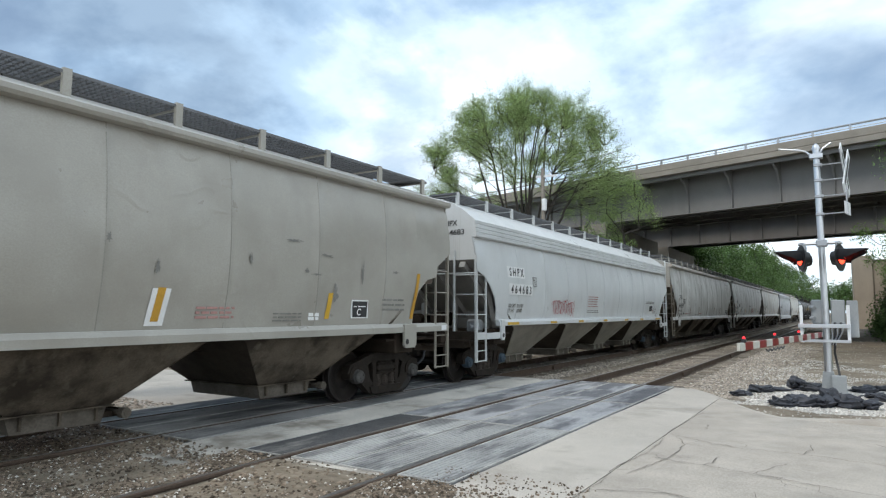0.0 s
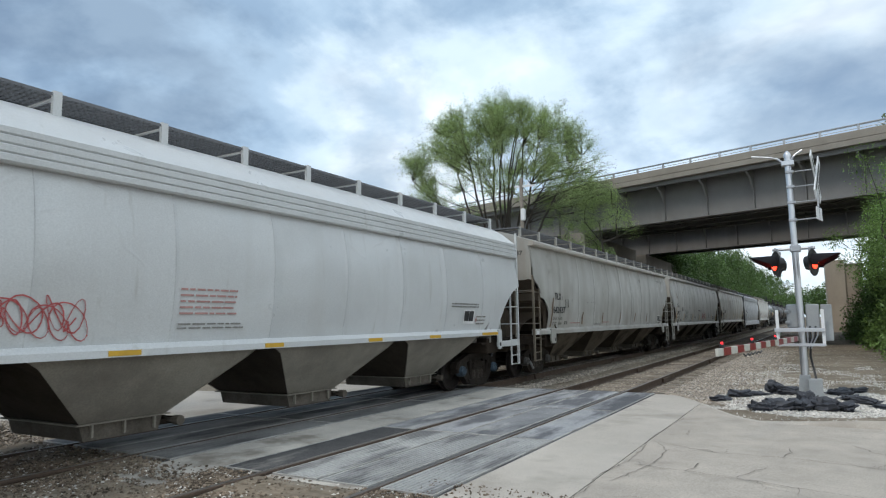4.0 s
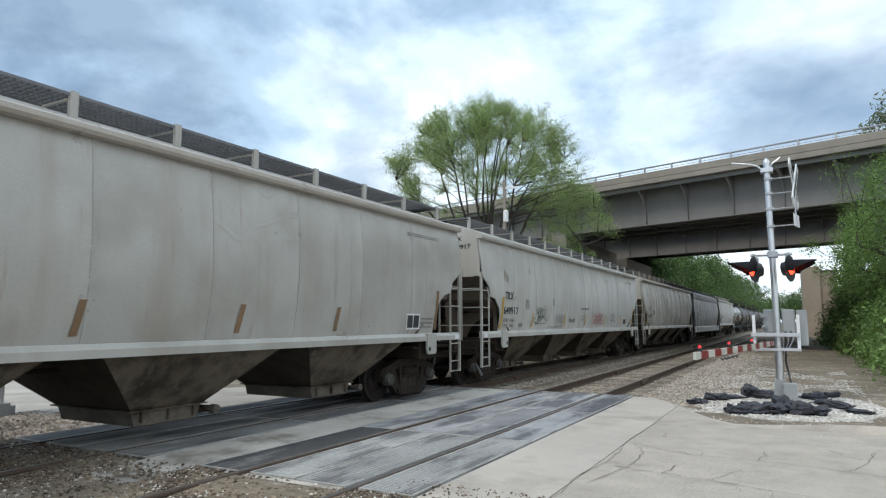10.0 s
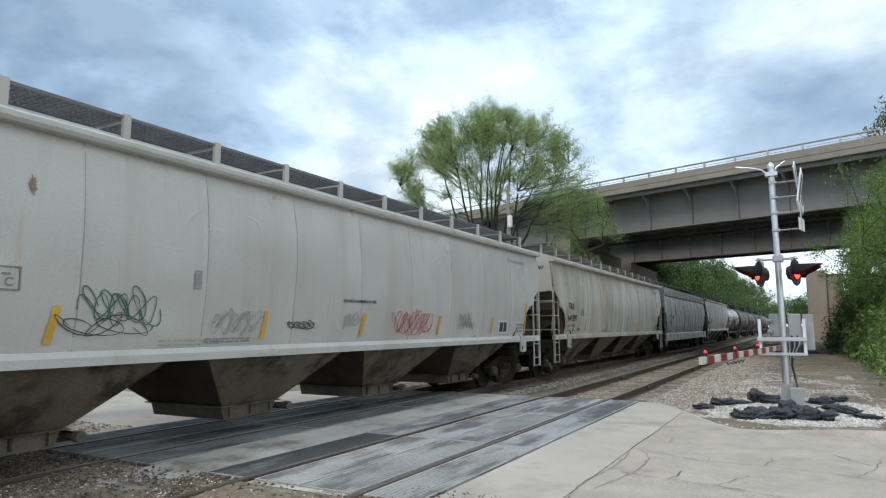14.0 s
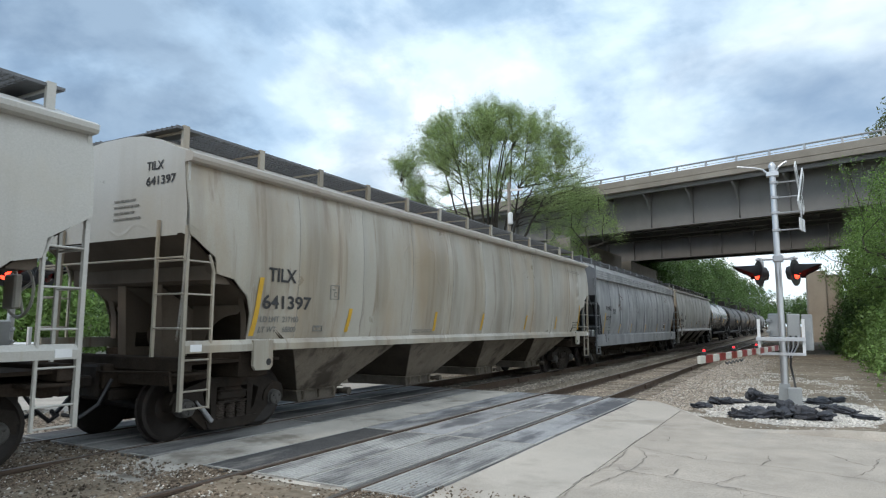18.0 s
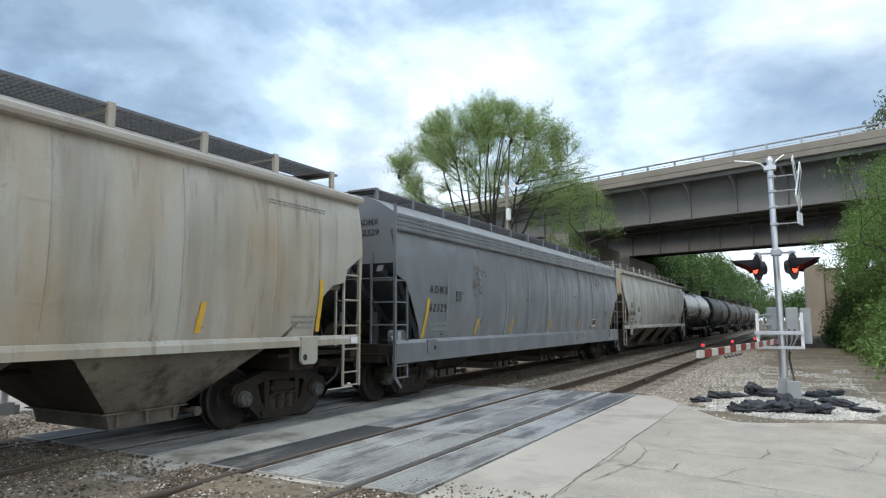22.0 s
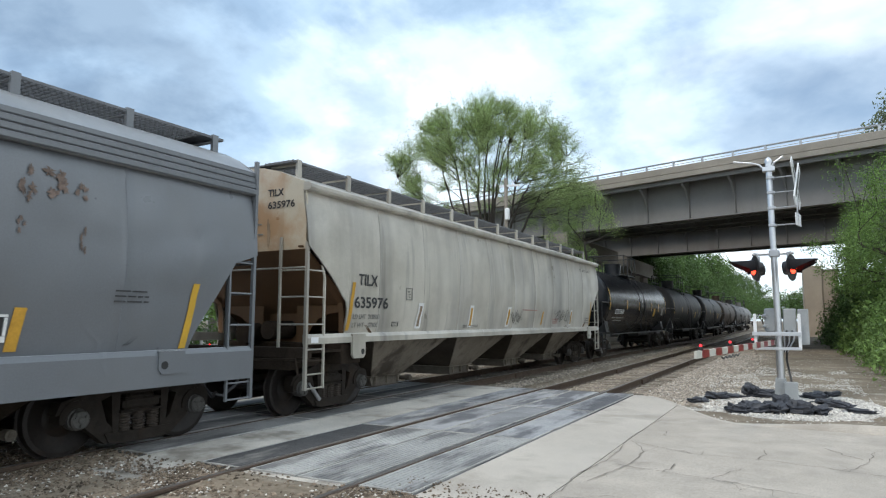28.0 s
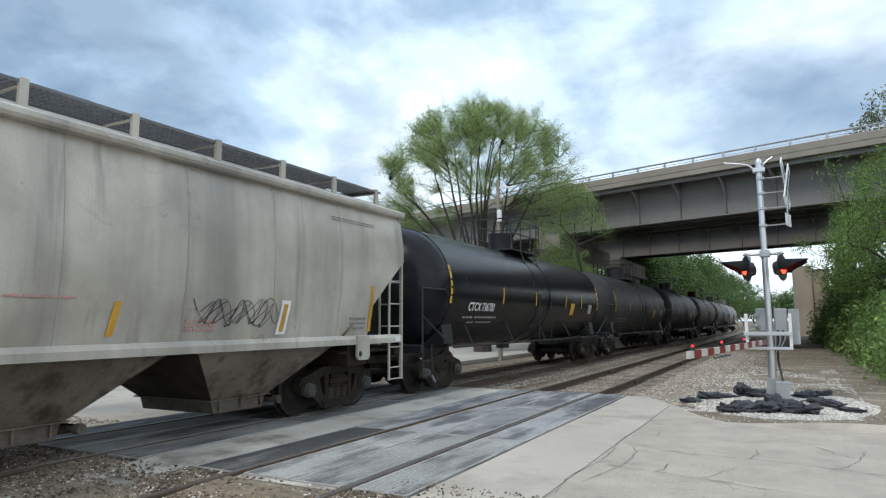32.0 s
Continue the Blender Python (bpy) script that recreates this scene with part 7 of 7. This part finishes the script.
def stones(name, label, mat, n, place, size, seed, sink=0.35):
    """A scatter of rough stones."""
    rng = np.random.default_rng(seed)
    base = np.array([(1, 0, 0), (-1, 0, 0), (0, 1, 0), (0, -1, 0), (0, 0, 1), (0, 0, -1)], dtype=float)
    faces = np.array([(0, 2, 4), (2, 1, 4), (1, 3, 4), (3, 0, 4), (2, 0, 5), (1, 2, 5), (3, 1, 5), (0, 3, 5)])
    pts = []
    while len(pts) < n:
        p = place(rng)
        if p is not None:
            pts.append(p)
    pts = np.array(pts)
    sc = size * (0.5 + rng.random(n) ** 2 * 1.1)
    v = base[None] * (0.7 + 0.6 * rng.random((n, 6, 1))) * np.stack([sc, sc * (0.6 + 0.4 * rng.random(n)), sc * (0.45 + 0.3 * rng.random(n))], 1)[:, None, :]
    a = rng.random(n) * 6.283
    ca, sa = np.cos(a)[:, None], np.sin(a)[:, None]
    tilt = rng.normal(size=n)[:, None] * 0.5
    x, y, z = v[..., 0], v[..., 1], v[..., 2]
    y, z = y * np.cos(tilt) - z * np.sin(tilt), y * np.sin(tilt) + z * np.cos(tilt)
    v = np.stack([x * ca - y * sa, x * sa + y * ca, z], -1)
    v += pts[:, None, :]
    v[..., 2] += (sc * (0.5 - sink))[:, None]
    me = bpy.data.meshes.new(name)
    me.from_pydata(v.reshape(-1, 3).tolist(), [], (faces[None] + 6 * np.arange(n)[:, None, None]).reshape(-1, 3).tolist())
    me.materials.append(mat)
    return tagged(new(name, me), label, "gravel", kind="stuff")


def on_road(x, y):
    return abs(x) < 60 and road_near(x) < y < road_far(x) + 0.25


def track_bed(rng):
    y = 14.75 + 62 * rng.random() ** 1.9
    x = -10.4 + 8.4 * rng.random()
    if any(abs(abs(x - c) - HALF_GAUGE) < 0.07 for c in (NEAR_TRACK, TRAIN_TRACK)) or (on_road(x, y)):
        return None
    inner = any(abs(x - c) < 1.35 for c in (NEAR_TRACK, TRAIN_TRACK))
    if inner and (((y - 15.05) / 0.54) % 1 < 0.22 or ((y - 15.05) / 0.54) % 1 > 0.78) and rng.random() < 0.72:
        return None
    if inner and rng.random() < 0.12:
        return None
    return (x, y, -0.187 if inner else ground_z(x, y))


def shoulder(rng):
    x, y = -3.4 + 2.3 * rng.random(), 14.0 + 24 * rng.random() ** 1.5
    if on_road(x, y) or rng.random() < smooth(-2.2, -1.1, x) * 0.8:
        return None
    return (x, y, ground_z(x, y))


def mound(rng):
    r, a = 1.0 * rng.random() ** 0.6, 6.283 * rng.random()
    x, y = -0.30 + 1.75 * r * math.cos(a), 15.2 + 2.5 * r * math.sin(a)
    if on_road(x, y):
        return None
    return (x, y, ground_z(x, y))


def foreground(rng):
    x, y = -9.5 + 7.1 * rng.random(), 2.8 + 2.5 * rng.random()
    if any(abs(abs(x - c) - HALF_GAUGE) < 0.06 for c in (NEAR_TRACK, TRAIN_TRACK)):
        return None
    if -5.35 < x < -3.98 and y > 4.75 + 0.25 * (x + 4.6) and rng.random() < 0.9:
        return None
    if -7.0 < x < -6.1 and y > 4.6 and rng.random() < 0.35 + 0.6 * smooth(4.5, 5.2, y):
        return None
    if on_road(x, y) and rng.random() < 0.9:
        return None
    if noise.noise(Vector((x * 0.8, y * 1.1, 5))) < 0.02 and rng.random() < 0.72:
        return None
    return (x, y, -0.015 if on_road(x, y) or (-7.0 < x < -6.1 and y > 4.6) else ground_z(x, y))


def crumbs(rng):
    x, y = -3.6 + 1.6 * rng.random(), 4.3 + 1.6 * rng.random()
    return (x, y, -0.012) if y < 6.2 + 0.3 * (x + 3.5) else None


def spill(rng):
    x, y = -2.3 + 3.6 * rng.random(), 13.2 + 13 * rng.random() ** 1.6
    if on_road(x, y) or noise.noise(Vector((x * 0.9, y * 0.5, 2))) < -0.05:
        return None
    return (x, y, ground_z(x, y))


def verge(rng):
    x, y = -1.6 + 4.0 * rng.random(), 11.6 + 34 * rng.random() ** 1.7
    return None if on_road(x, y) else (x, y, ground_z(x, y))


def rubble(rng):
    x, y = -12.6 + 2.7 * rng.random(), 1.0 + 6.2 * rng.random()
    h = 0.30 * math.exp(-((x + 11.3) / 0.8) ** 2 - ((y - 4.2) / 1.5) ** 2)
    return (x, y, -0.03 + h * rng.random() ** 0.5)


MIXED = surface("mixed brown and pale gravel", (0.175, 0.138, 0.105), 0.9, 0, 0.35, 2.5, 50, 0.2, 0.5, spread=0.65, islands=True, shine=0.2)
stones("track_ballast", "grey-brown ballast stones along the tracks", BALLAST, 52000, track_bed, 0.027, 1)
stones("shoulder_ballast", "grey ballast stones beside the track", BALLAST, 15000, shoulder, 0.028, 2)
stones("limestone_mound", "pale crushed limestone round the signal", WHITE_STONE, 14000, mound, 0.027, 3)
stones("foreground_gravel", "mixed brown and white gravel between the rails", MIXED, 19000, foreground, 0.018, 4)
stones("white_gravel", "scattered white stones among the brown gravel", WHITE_STONE, 2200, foreground, 0.016, 14)
stones("rubble_heap", "grey ballast and rubble spilled beyond the far rail", BALLAST, 9000, rubble, 0.035, 21)
stones("gravel_crumbs", "loose gravel crumbs on the concrete", MIXED, 900, crumbs, 0.014, 5)
stones("verge_gravel", "scattered pale stones on the dirt", WHITE_STONE, 2600, verge, 0.014, 6)
stones("limestone_spill", "pale limestone spilled thinly round the signal", WHITE_STONE, 8000, spill, 0.019, 9)
stones("shoulder_limestone", "pale limestone mixed into the shoulder ballast", WHITE_STONE, 5000, shoulder, 0.022, 31)


def travelled(t):
    for (t0, s0), (t1, s1) in zip(TRAVEL, TRAVEL[1:]):
        if t <= t1:
            return s0 + (s1 - s0) * (t - t0) / (t1 - t0)
    return TRAVEL[-1][1]


def motions():
    """The train rolls past; its wheels turn with the way they cover."""
    for c in CARS + TANKS:
        p = c.location.copy()
        walk(c, [(t, pose(p.x, p.y - travelled(t), 0)) for t in range(0, 33)])
    for root, wheels in WHEELS:
        if root.location.y + travelled(32) > 165:
            continue
        for w in wheels:
            p = w.location.copy()
            walk(w, [(i / 6, pose(p.x, p.y, p.z, degrees_(travelled(i / 6)), 0, 0)) for i in range(193)])


def degrees_(s):
    return math.degrees(s / 0.455)


motions()
